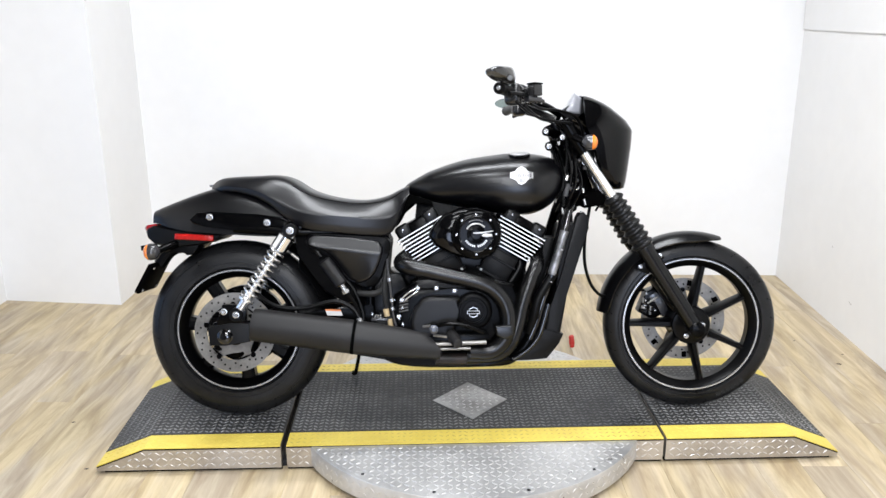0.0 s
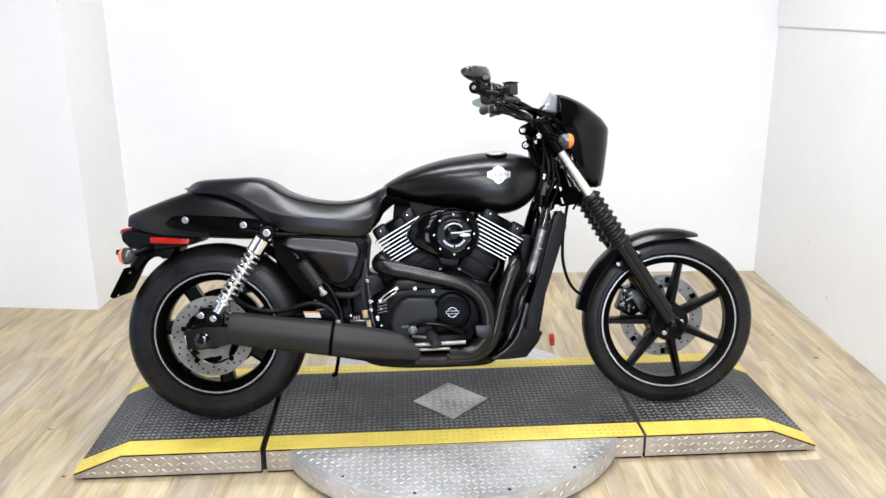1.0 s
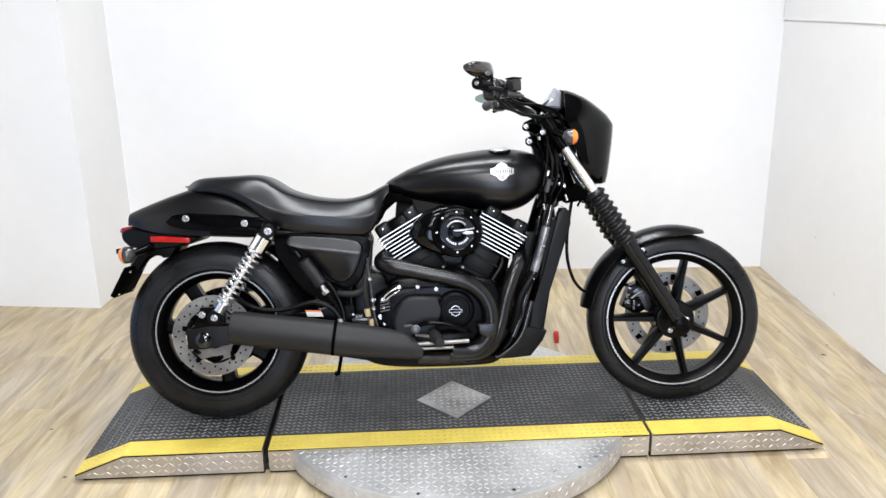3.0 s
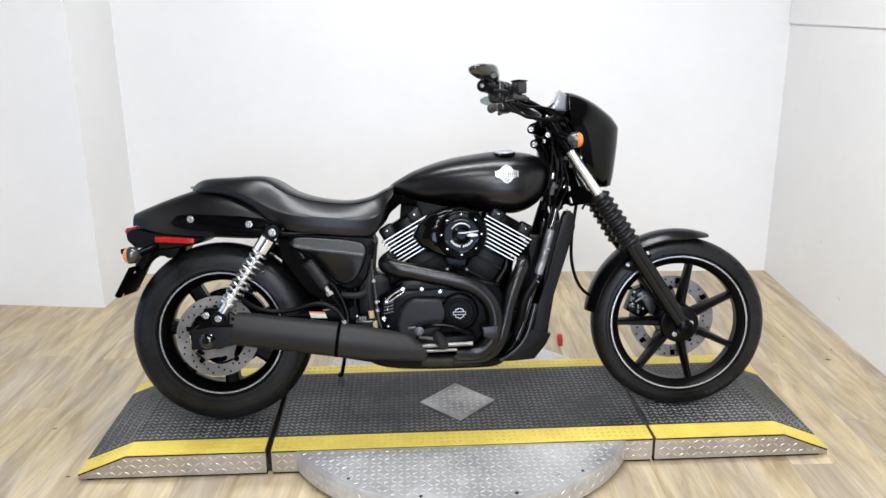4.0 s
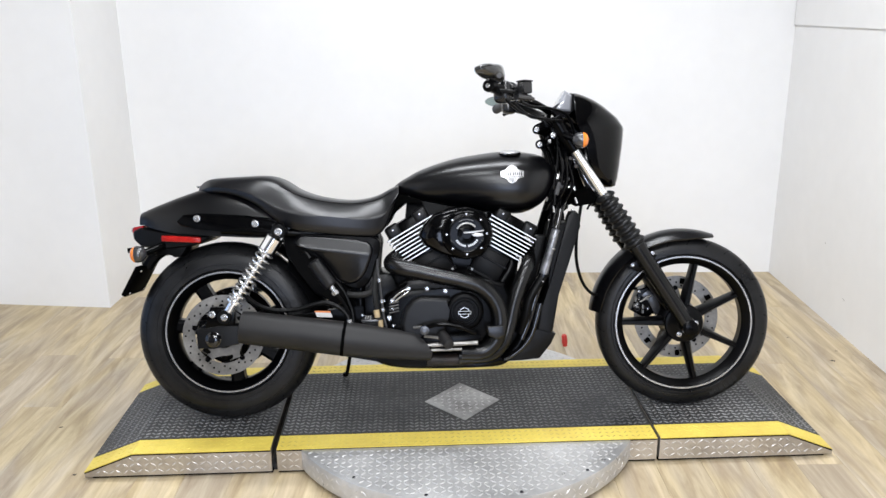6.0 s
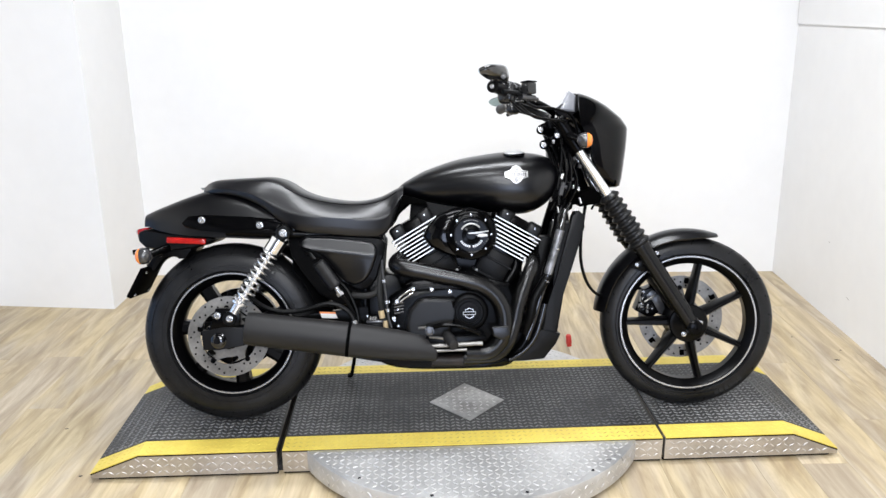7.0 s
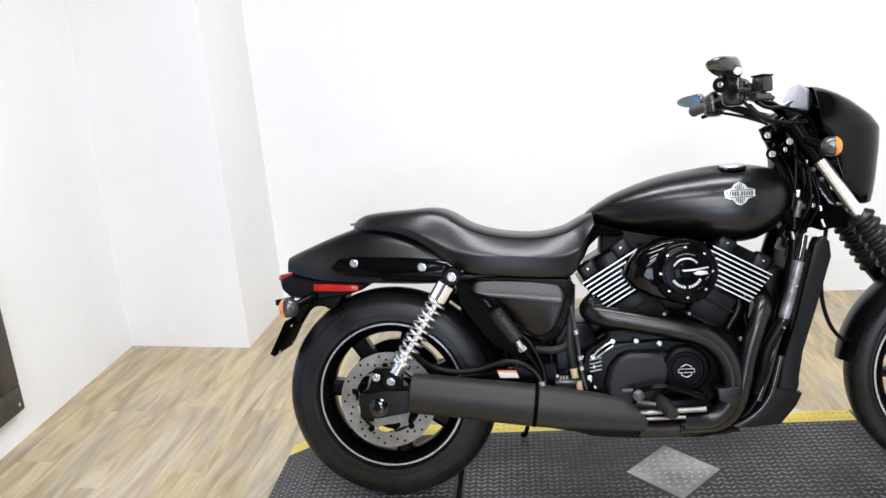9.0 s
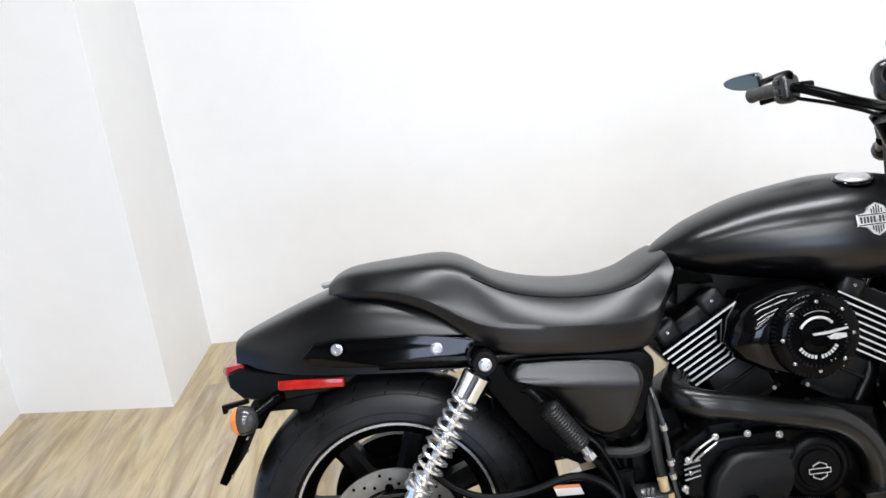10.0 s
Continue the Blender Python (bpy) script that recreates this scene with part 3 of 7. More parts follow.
for x, y, odd in lattice(DIA[0] - 0.13, DIA[0] + 0.13, DIA[1] - 0.14, DIA[1] + 0.14, 0.0225):
    if abs(x - DIA[0]) / 0.118 + abs(y - DIA[1]) / 0.128 < 1:
        ang = math.radians(45 if odd else -45)
        a = Vector((math.cos(ang), math.sin(ang), 0))
        spots.append((Vector((x, y, PTOP + 0.0061)), a, Vector((-a.y, a.x, 0)), Vector((0, 0, 1))))
lug_mesh("inlay_lug_field", spots, LUGSTEEL, diamond, 0.018, 0.006, 0.0013)

# red stop pin at the rear of the round plate
pin = thing("stop_pin", pose(0.548, 3.035, 0.086, 0, -6, 0), "small red plastic pin standing on the round plate", "pin")
b = bmesh.new()
spun(b, (0, 0, 0), (0, 0, 1), [(0, 0.010), (0.012, 0.010), (0.013, 0.012), (0.045, 0.011), (0.050, 0.008)], 20)
part("grip", b, REDPLASTIC, pin)

# ---- framed mesh panel against the west wall ----
FX = -2.232
panel = thing("mesh_panel", pose(FX, 3.040, 0.138), "daylit frosted pane behind expanded mesh in a weathered steel frame", "mesh panel")
# Widened out of view so that the pane's glow reflects in the tail.
PW, PH, FW = 2.20, 1.20, 0.098
for nm, (y0, y1, z0, z1) in (("frame_rail", (-PW, 0, 0, FW)), ("frame_rail", (-PW, 0, PH - FW, PH)), ("frame_stile", (-FW, 0, FW + 0.001, PH - FW - 0.001)), ("frame_stile", (-PW, -PW + FW, FW + 0.001, PH - FW - 0.001))):
    b = bmesh.new()
    box(b, 0.0, 0.045, y0, y1, z0, z1, 0.004)
    part(nm, b, OLDSTEEL, panel)
b = bmesh.new()
box(b, 0.004, 0.010, -PW + FW, -FW, FW, PH - FW)
part("pane", b, LIGHTPANEL, panel, "frosted pane with bluish daylight behind it", smooth=False)
b = bmesh.new()
my0, my1, mz0, mz1 = -PW + FW, -FW, FW, PH - FW
step = 0.034
k = -40
segs = []
while k < 60:
    for sgn in (1, -1):
        base = k * step
        ya, za = my0, mz0 + base if sgn > 0 else mz1 - base
        yb, zb = my1, za + sgn * (my1 - my0) * 0.55
        # clip to the opening
        t0, t1 = 0.0, 1.0
        dz = zb - za
        for lim, hi in ((mz0, False), (mz1, True)):
            tt = (lim - za) / dz
            if (dz > 0) == hi:
                t1 = min(t1, tt)
            else:
                t0 = max(t0, tt)
        if t1 - t0 > 0.02:
            segs.append(((ya + (yb - ya) * t0, za + dz * t0), (ya + (yb - ya) * t1, za + dz * t1), 0.022 + 0.003 * sgn))
    k += 1
for (ya, za), (yb, zb), xx in segs:
    rod(b, (xx, ya, za), (xx, yb, zb), 0.0028, n=5)
tagged(part("wire_mesh", b, WIRE, panel, "expanded steel mesh"), kind="stuff")
b = bmesh.new()
for y, z in ((-0.03, 0.03), (-0.03, 0.52), (-0.03, PH - 0.03), (-PW + 0.03, 0.03)):
    spun(b, (0.045, y, z), (1, 0, 0), [(0, 0.008), (0.003, 0.008), (0.005, 0.005)], 12)
pieces("rivet", b, STEEL, panel)

# ---- motorcycle ----
BIKE = pose(-0.70, 2.486, 0.096, -12.5, 0, 0) @ Matrix.Diagonal((1.004, 1, 1, 1))
bike = thing("motorcycle", BIKE, "satin black cruiser motorcycle leaning on its side stand on the turntable", "motorcycle")
RAX, FAX = (0.002, 0.300), (1.544, 0.293)


def torus_tyre(c, big, half, ring_r, n=96):
    """Tyre: rounded carcass from bead to bead."""
    b = bmesh.new()
    x, h = c
    prof = []
    m = 18
    for i in range(m + 1):
        a = math.pi * i / m
        e = 0.80
        cs, sn = math.cos(a), math.sin(a)
        prof.append((half * math.copysign(abs(cs) ** e, cs), ring_r + (big - ring_r) * abs(sn) ** 0.72))
    prof = [(half * 0.72, ring_r - 0.006)] + prof + [(-half * 0.72, ring_r - 0.006)]
    spun(b, P(x, 0, h), Vector((0, -1, 0)), prof, n, closed=True)
    return b


def grooves(c, big, half, ring_r, n, parent):
    b = bmesh.new()
    x, h = c
    for i in range(n):
        for sgn in (1, -1):
            a = 2 * math.pi * (i + (0.5 if sgn < 0 else 0)) / n
            pts = []
            for k in range(4):
                f = k / 3
                s = sgn * half * (0.30 + 0.60 * f)
                u = (0.30 + 0.60 * f) ** 1.25
                rr = ring_r + (big - ring_r) * (1 - u * u) ** 0.36 - 0.0016
                aa = a + 0.10 * f
                pts.append(P(x + rr * math.cos(aa), s, h + rr * math.sin(aa)))
            tube(b, pts, 0.0020, 5, 0)
    return tagged(part("tread_grooves", b, GROOVE, parent), kind="stuff")


def disc_plate(c, s, r_out, r_in, holes, parent, label, swirl=False):
    """Brake disc with drilled holes seen as dark studs, arms to the carrier."""
    x, h = c
    b = bmesh.new()
    spun(b, P(x, s - 0.0025, h), P(0, 1, 0), [(0, r_in), (0, r_out), (0.005, r_out), (0.005, r_in)], 72, closed=True)
    plate = part("brake_disc", b, DISC, parent, label)
    # carrier joined to the ring by swept arms with rounded windows between them
    inner, outer = (0.46, 0.74) if swirl else (0.42, 0.54)
    b = bmesh.new()
    spun(b, P(x, s - 0.003, h), P(0, 1, 0), [(0, r_in * inner), (0, r_in * outer), (0.006, r_in * outer), (0.006, r_in * inner)], 56, closed=True)
    part("disc_carrier", b, DISC, parent)
    count = 6 if swirl else 5
    for i in range(count):
        a = 2 * math.pi * i / count + (0.2 if swirl else 0.35)
        lead, trail = [], []
        for k in range(6):
            f = k / 5
            rr = r_in * (outer - 0.04) + (r_in * 1.02 - r_in * (outer - 0.04)) * f
            mid = a - (0.42 if swirl else 0.0) * f - (0.0 if swirl else 0.09 * (1 - f))
            half = 0.15 + 0.30 * (2 * f - 1) ** 2 if swirl else 0.28 - 0.18 * f
            lead.append((x + rr * math.cos(mid - half), h + rr * math.sin(mid - half)))
            trail.append((x + rr * math.cos(mid + half), h + rr * math.sin(mid + half)))
        b = bmesh.new()
        slab(b, lead + trail[::-1], s - 0.0018, s + 0.0018)
        part("disc_arm", b, DISC, parent)
    b = bmesh.new()
    for i in range(holes):
        a = 2 * math.pi * i / holes
        rr = r_in + (r_out - r_in) * (0.25, 0.5, 0.75)[i % 3]
        q = P(x + rr * math.cos(a), s, h + rr * math.sin(a))
        rod(b, q - P(0, 0.0032, 0), q + P(0, 0.0032, 0), 0.0034, n=8)
    tagged(part("drillings", b, GROOVE, plate), kind="stuff")
    b = bmesh.new()
    for i in range(5):
        aa = 2 * math.pi * i / 5 + 0.35
        q = P(x + (r_in + 0.003) * math.cos(aa), s, h + (r_in + 0.003) * math.sin(aa))
        rod(b, q - P(0, 0.006, 0), q + P(0, 0.006, 0), 0.0085, n=12)
    pieces("bobbin", b, FRAMEBLACK, plate)
    return plate


def wheel(name, c, big, half, ring_r, spokes, turn, spoke_w, disc_s, disc_r, disc_in, disc_label):
    x, h = c
    b = bmesh.new()
    # rim barrel with lips
    w = half * 0.80
    prof = [(w, ring_r + 0.004), (w, ring_r - 0.012), (w * 0.80, ring_r - 0.022), (w * 0.45, ring_r - 0.034), (-w * 0.45, ring_r - 0.034),
            (-w * 0.80, ring_r - 0.022), (-w, ring_r - 0.012), (-w, ring_r + 0.004)]
    spun(b, P(x, 0, h), Vector((0, -1, 0)), prof, 96, closed=True)
    hub = bmesh.new()
    hr = 1.35 if half < 0.06 else 1.0
    spun(hub, P(x, 0, h), Vector((0, -1, 0)), [(-0.062, 0.040), (-0.055, 0.052 * hr), (-0.02, 0.046 * hr), (0.02, 0.046 * hr), (0.046, 0.049 * hr), (0.052, 0.046 * hr), (0.054, 0.036 * hr), (0.066, 0.034), (0.068, 0.018)], 40)
    rim = part(name, b, WHEELBLACK, bike, "black cast alloy wheel")
    part("hub", hub, WHEELBLACK, rim)
    # spokes: tapered, ribbed
    for i in range(spokes):
        b = bmesh.new()
        a = math.radians(turn + 360 * i / spokes)
        d, t = P(math.cos(a), 0, math.sin(a)), P(-math.sin(a), 0, math.cos(a))
        rings = []
        for f in (0, 0.2, 0.55, 0.85, 1.0):
            rr = 0.036 + (ring_r - 0.022 - 0.036) * f
            ww = spoke_w * (1.35 - 0.65 * f + (1.9 if half > 0.06 else 0.7) * max(0, f - 0.72))
            ss = 0.030 - 0.008 * f
            o = P(x, 0, h) + d * rr
            rings.append([o + t * ww + P(0, -ss, 0), o + t * ww + P(0, ss * 0.6, 0), o + t * ww * 0.5 + P(0, ss, 0), o - t * ww * 0.5 + P(0, ss, 0),
                          o - t * ww + P(0, ss * 0.6, 0), o - t * ww + P(0, -ss, 0)])
        loft(b, rings)
        part("spoke", b, WHEELBLACK, rim)
    if half > 0.06:
        # Black disc added behind the spokes to darken the gaps.
        b = bmesh.new()
        spun(b, P(x, -0.030, h), Vector((0, -1, 0)), [(-0.004, 0.030), (-0.004, 0.098), (0.0, 0.104)] + [(0.002 + 0.002 * k, 0.104) for k in range(8)] + [(0.020, 0.108), (0.024, 0.030)], 60)
        part("drive_pulley", b, FRAMEBLACK, rim, "black disc added to darken the gaps between the spokes")
    t = part("tyre", torus_tyre(c, big, half, ring_r + 0.004), RUBBER, rim, "worn black road tyre")
    b = bmesh.new()
    for sg in (1, -1):
        spun(b, P(x, sg * (w + 0.001), h), P(0, sg, 0), [(0, ring_r - 0.0105), (0, ring_r - 0.0045), (0.0012, ring_r - 0.005), (0.0012, ring_r - 0.010)], 96, closed=True)
    part("rim_stripe", b, RIMSTRIPE, rim, "thin silver rim line")
    disc_plate(c, disc_s, disc_r, disc_in, 40, rim, disc_label, swirl=half > 0.06)
    return rim, t


rear_wheel, rear_tyre = wheel("rear_wheel", RAX, 0.300, 0.070, 0.209, 7, 20, 0.022, 0.112, 0.132, 0.092, "drilled steel rear brake disc")
grooves(RAX, 0.300, 0.070, 0.213, 26, rear_tyre)
b = bmesh.new()
spun(b, P(RAX[0], -0.098, RAX[1]), P(0, 1, 0), [(0, 0.060), (0, 0.134), (0.003, 0.137), (0.030, 0.137), (0.033, 0.134), (0.033, 0.060)], 72, closed=True)
spun(b, P(RAX[0], -0.094, RAX[1]), P(0, 1, 0), [(0, 0.064), (0.012, 0.064)], 32)
part("belt_sprocket", b, FRAMEBLACK, rear_wheel, "black belt sprocket")
front_wheel, front_tyre = wheel("front_wheel", FAX, 0.293, 0.050, 0.236, 7, 77.5, 0.0112, -0.068, 0.147, 0.102, "drilled steel front brake disc")
grooves(FAX, 0.293, 0.050, 0.240, 26, front_tyre)
b = bmesh.new()
for a in (81, 32, 150, 220, 273):
    a = math.radians(a)
    m = Matrix.Translation(P(FAX[0] + 0.130 * math.cos(a), -0.064, FAX[1] + 0.130 * math.sin(a))) @ Matrix.Rotation(-a, 4, "Y")
    box(b, -0.010, 0.010, -0.003, 0.003, -0.008, 0.008, 0.002, 1, m)
pieces("disc_tab", b, GROOVE, front_wheel, "black tab on the front brake disc")


def sidewall_marks(c, ring_r, big, half, spans, parent):
    """Moulded lettering on the tyre's side as plain raised bars."""
    x, h = c
    b = bmesh.new()
    for a0, a1 in spans:
        n = max(2, int((a1 - a0) / 4))
        for i in range(n):
            a = math.radians(a0 + (a1 - a0) * (i + 0.5) / n)
            m = Matrix.Translation(P(x + (ring_r + 0.022) * math.cos(a), half * 0.985, h + (ring_r + 0.022) * math.sin(a))) @ Matrix.Rotation(-a, 4, "Y")
            box(b, -0.0065, 0.0065, -0.0006, 0.0014, -0.0065, 0.0065, 0, 1, m)
    return tagged(part("sidewall_lettering", b, TYREMARK, parent, "moulded lettering bars on the sidewall", smooth=False), kind="stuff")


sidewall_marks(FAX, 0.240, 0.293, 0.050, ((-70, -46),), front_tyre)
sidewall_marks(RAX, 0.213, 0.300, 0.070, ((-80, -62),), rear_tyre)
b = bmesh.new()
for c, half, radii in ((RAX, 0.070, (0.228, 0.264)), (FAX, 0.050, (0.252,))):
    for rr in radii:
        u = ((rr - (0.213 if half > 0.06 else 0.240)) / (0.087 if half > 0.06 else 0.053)) ** (1 / 0.72)
        side = half * max(0, 1 - u * u) ** 0.40 + 0.0004
        spun(b, P(c[0], side - 0.0025, c[1]), P(0, 1, 0), [(0, rr - 0.0012), (0, rr + 0.0012), (0.0035, rr + 0.0005), (0.0035, rr - 0.0005)], 96, closed=True)
for ob in pieces("sidewall_rib", b, RUBBER, rear_tyre):
    pass


def bolt(at, direction, r, length, parent, mat=STEEL, label=""):
    b = bmesh.new()
    spun(b, at, direction, [(0, r * 1.15), (length * 0.25, r * 1.15), (length * 0.27, r * 0.92), (length * 0.70, r * 0.92), (length * 0.80, r * 0.74), (length * 0.80, r * 0.50), (length * 0.35, r * 0.46)], 12)
    return part("bolt", b, mat, parent, label)


# frame: backbone, down tubes, cradle, swing arm
b = bmesh.new()
for sg in (1, -1):
    tube(b, [P(1.1344, 0.0330 * sg, 0.8151), P(1.0938, 0.1009 * sg, 0.6672), P(1.0594, 0.1263 * sg, 0.5358), P(1.0215, 0.1300 * sg, 0.4072), P(0.9848, 0.1300 * sg, 0.2893), P(0.9289, 0.1300 * sg, 0.2133), P(0.8490, 0.1300 * sg, 0.1919), P(0.5502, 0.1300 * sg, 0.2016), P(0.4702, 0.1300 * sg, 0.2698), P(0.4494, 0.1300 * sg, 0.4072), P(0.4686, 0.1300 * sg, 0.5860)], 0.0165, 12)
    tube(b, [P(1.1130, 0.030 * sg, 0.7936), P(0.8545, 0.030 * sg, 0.730), P(0.6400, 0.040 * sg, 0.742), P(0.5650, 0.060 * sg, 0.7050), P(0.4986, 0.095 * sg, 0.6400), P(0.2560, 0.1365 * sg, 0.6306), P(0.0126, 0.1300 * sg, 0.6461)], 0.0155, 12)
    tube(b, [P(0.4987, 0.1170 * sg, 0.6068), P(0.3984, 0.1170 * sg, 0.4870), P(0.4395, 0.1300 * sg, 0.3875)], 0.014, 10)
frame_tubes = part("frame", b, FRAMEBLACK, bike, "gloss black steel frame tubes")
b = bmesh.new()
rod(b, P(1.0758, 0.0000, 0.9885), P(1.1847, 0.0000, 0.7362), 0.036, n=24)
part("steering_head", b, FRAMEBLACK, frame_tubes)

b = bmesh.new()
for sg in (1, -1):
    rings = []
    for x, hh, w, z in ((-0.0539, 0.03, 0.013, 0.3128), (0.0708, 0.028, 0.014, 0.3186), (0.2503, 0.03, 0.018, 0.3382), (0.4600, 0.036, 0.024, 0.3559)):
        s = 0.165 * sg if x < 0.2 else 0.135 * sg
        rings.append([P(x, s - w, z - hh), P(x, s + w, z - hh), P(x, s + w, z + hh), P(x, s - w, z + hh)])
    loft(b, rings)
bmesh.ops.bevel(b, geom=list(b.edges), offset=0.004, segments=2, affect="EDGES")
swing = part("swing_arm", b, FRAMEBLACK, bike, "black steel swing arm")
b = bmesh.new()
spun(b, P(-0.0105, 0.1960, 0.3010), P(0, 1, 0), [(0, 0.025), (0.004, 0.025), (0.007, 0.021), (0.016, 0.0195), (0.019, 0.014), (0.019, 0.006)], 24)
part("axle_nut", b, SHINYBLACK, swing)
b = bmesh.new()
slab(b, [(-0.0640, 0.3330), (0.0068, 0.3440), (0.0720, 0.3420), (0.0680, 0.2830), (-0.0123, 0.2710), (-0.0610, 0.2720)], 0.1640, 0.1970, 0.003)
part("axle_plate", b, SHROUD, swing, "black axle plate at the end of the swing arm")
b = bmesh.new()
spun(b, P(0.1067, 0.2000, 0.3700), P(0, 0, 1), [(0, 0.011), (0.014, 0.011), (0.015, 0.008)], 6)
part("hex_nut", b, STEEL, swing)
b = bmesh.new()
slab(b, [(-0.0419, 0.3360), (0.0128, 0.3379), (0.0524, 0.3477), (0.0574, 0.3946), (0.0313, 0.4025), (-0.0186, 0.4025), (-0.0278, 0.3701)], 0.1625, 0.1950, 0.003)
part("caliper_bracket", b, FRAMEBLACK, swing)
for q, out in (((0.0276, 0.3720), 0.207), ((-0.0130, 0.3813), 0.194)):
    bolt(P(q[0], out, q[1]), P(0, 1, 0), 0.0095, 0.013, swing)

# rear shocks
def shock(sg):
    top, low = P(0.2043, 0.1950 * sg, 0.6388), P(0.0276, 0.1924 * sg, 0.3720)
    d = (low - top).normalized()
    L = (low - top).length
    b = bmesh.new()
    rod(b, top + d * 0.05, low, 0.0085, n=16)
    rod(b, low - d * 0.085, low - d * 0.016, 0.0165, 0.0155, n=24)
    body = part("shock_absorber", b, FORKTUBE, bike, "chrome rear shock absorber with an open coil spring")
    b = bmesh.new()
    spun(b, top + d * 0.020, d, [(0, 0.020), (0.004, 0.0275), (0.050, 0.0275), (0.054, 0.024)], 32)
    part("top_cover", b, CHROME, body)
    b = bmesh.new()
    ax, ay = frame_of(d)
    n, turns = 300, 10.0
    a0, a1 = 0.070, L - 0.055
    pts = []
    for i in range(n + 1):
        f = i / n
        pts.append(top + d * (a0 + (a1 - a0) * f) + (ax * math.cos(2 * math.pi * turns * f) + ay * math.sin(2 * math.pi * turns * f)) * 0.0245)
    tube(b, pts, 0.0034, 8, 0)
    part("coil_spring", b, FORKTUBE, body, "chrome coil spring")
    b = bmesh.new()
    spun(b, low - d * 0.062, d, [(0, 0.014), (0.002, 0.027), (0.009, 0.027), (0.012, 0.017)], 28)
    part("spring_seat", b, FORKTUBE, body)
    b = bmesh.new()
    for q in (top, low):
        spun(b, q - P(0, 0.016 * sg, 0), P(0, sg, 0), [(0, 0.021), (0.002, 0.0225), (0.030, 0.0225), (0.032, 0.020)], 28)
    pieces("eye_bush", b, SOFTRUBBER, body)
    bolt(top + P(0, 0.015 * sg, 0), P(0, sg, 0), 0.0105, 0.013, body)


shock(1)
shock(-1)

# rear fender
TOP = [(-0.2728, 0.7005), (-0.2555, 0.7085), (-0.1881, 0.7351), (-0.1152, 0.7613), (-0.0421, 0.7812), (0.0315, 0.7791), (0.1160, 0.7581), (0.2006, 0.7216), (0.2747, 0.6747)]
LOW = [(-0.2430, 0.6631), (-0.2256, 0.6551), (-0.1593, 0.6390), (-0.0578, 0.6290), (0.0537, 0.6210), (0.1346, 0.6170), (0.2155, 0.6190), (0.2862, 0.6270)]
WID = [(-0.2660, 0.0700), (-0.2297, 0.0922), (-0.1636, 0.1101), (-0.0618, 0.1229), (0.0705, 0.1306), (0.1927, 0.1357), (0.2843, 0.1382)]


def fender_ring(x, inset=0.0):
    t, l, w = curve_at(TOP, x) - inset, curve_at(LOW, x), curve_at(WID, x) - inset
    pts = []
    for i in range(17):
        a = math.pi * i / 16
        cs, sn = math.cos(a), math.sin(a)
        pts.append((w * (1 - 0.10 * abs(sn)) * math.copysign(abs(cs) ** 0.38, cs), l + (t - l) * abs(sn) ** 0.62))
    return pts


b = bmesh.new()
rings = []
for i in range(27):
    x = -0.266 + 0.55 * i / 26
    o, n = fender_ring(x), fender_ring(x, 0.005)
    rings.append([P(x, s, h) for s, h in o] + [P(x, s, h) for s, h in reversed(n)])
loft(b, rings)
rear_fender = part("rear_fender", b, DENIM, bike, "satin black rear fender with a pointed tail", angle=50)
b = bmesh.new()
r0, r1 = fender_ring(-0.2645), fender_ring(-0.256, 0.004)
loft(b, [[P(-0.2645, s * 0.97, h) for s, h in r0], [P(-0.256, s, h) for s, h in r1]])
part("tail_cap", b, DENIM, rear_fender)

# inner mud guard close over the wheel
b = bmesh.new()
rings = []
for i in range(15):
    a = math.radians(58 - 4.6 * i)
    pts = []
    for k in range(9):
        u = -1 + k / 4
        rr = 0.338 - (0.012 if i < 3 else 0.040) * abs(u) ** 3
        pts.append(P(RAX[0] + rr * math.cos(a), 0.092 * u, RAX[1] + rr * math.sin(a)))
    for k in range(9):
        u = 1 - k / 4
        rr = 0.333 - (0.012 if i < 3 else 0.040) * abs(u) ** 3
        pts.append(P(RAX[0] + rr * math.cos(a), 0.090 * u, RAX[1] + rr * math.sin(a)))
    rings.append(pts)
loft(b, rings)
part("mud_guard", b, DARKPLASTIC, bike, "black plastic inner mud guard")

# fender struts with bolts
for sg in (1, -1):
    b = bmesh.new()
    slab(b, [(-0.1270, 0.6752), (-0.1043, 0.6973), (-0.0587, 0.7003), (0.0934, 0.6902), (0.1949, 0.6772), (0.2306, 0.6601), (0.2360, 0.6350), (0.2160, 0.6220), (0.1452, 0.6250), (0.0439, 0.6370), (-0.0676, 0.6501), (-0.1134, 0.6601)], 0.1274 * sg, 0.1456 * sg, 0.004, 3)
    strut = part("fender_strut", b, GLOSS, bike, "gloss black fender strut")
    for q in ((-0.0615, 0.6834), (0.1212, 0.6633)):
        bolt(P(q[0], 0.144 * sg, q[1]), P(0, sg, 0), 0.0098, 0.012, strut)
    b = bmesh.new()
    spun(b, P(0.2002, 0.1365 * sg, 0.6426), P(0, sg, 0), [(0, 0.026), (0.026, 0.026), (0.030, 0.022)], 28)
    part("shock_boss", b, GLOSS, strut)
    b = bmesh.new()
    slab(b, [(0.1772, 0.6607), (0.2236, 0.6668), (0.2359, 0.6567), (0.2208, 0.6527), (0.1803, 0.6527)], 0.1430 * sg, 0.1508 * sg, 0.0015)
    part("chrome_tab", b, CHROME, strut)

# tail lamp housing
b = bmesh.new()
rings = []
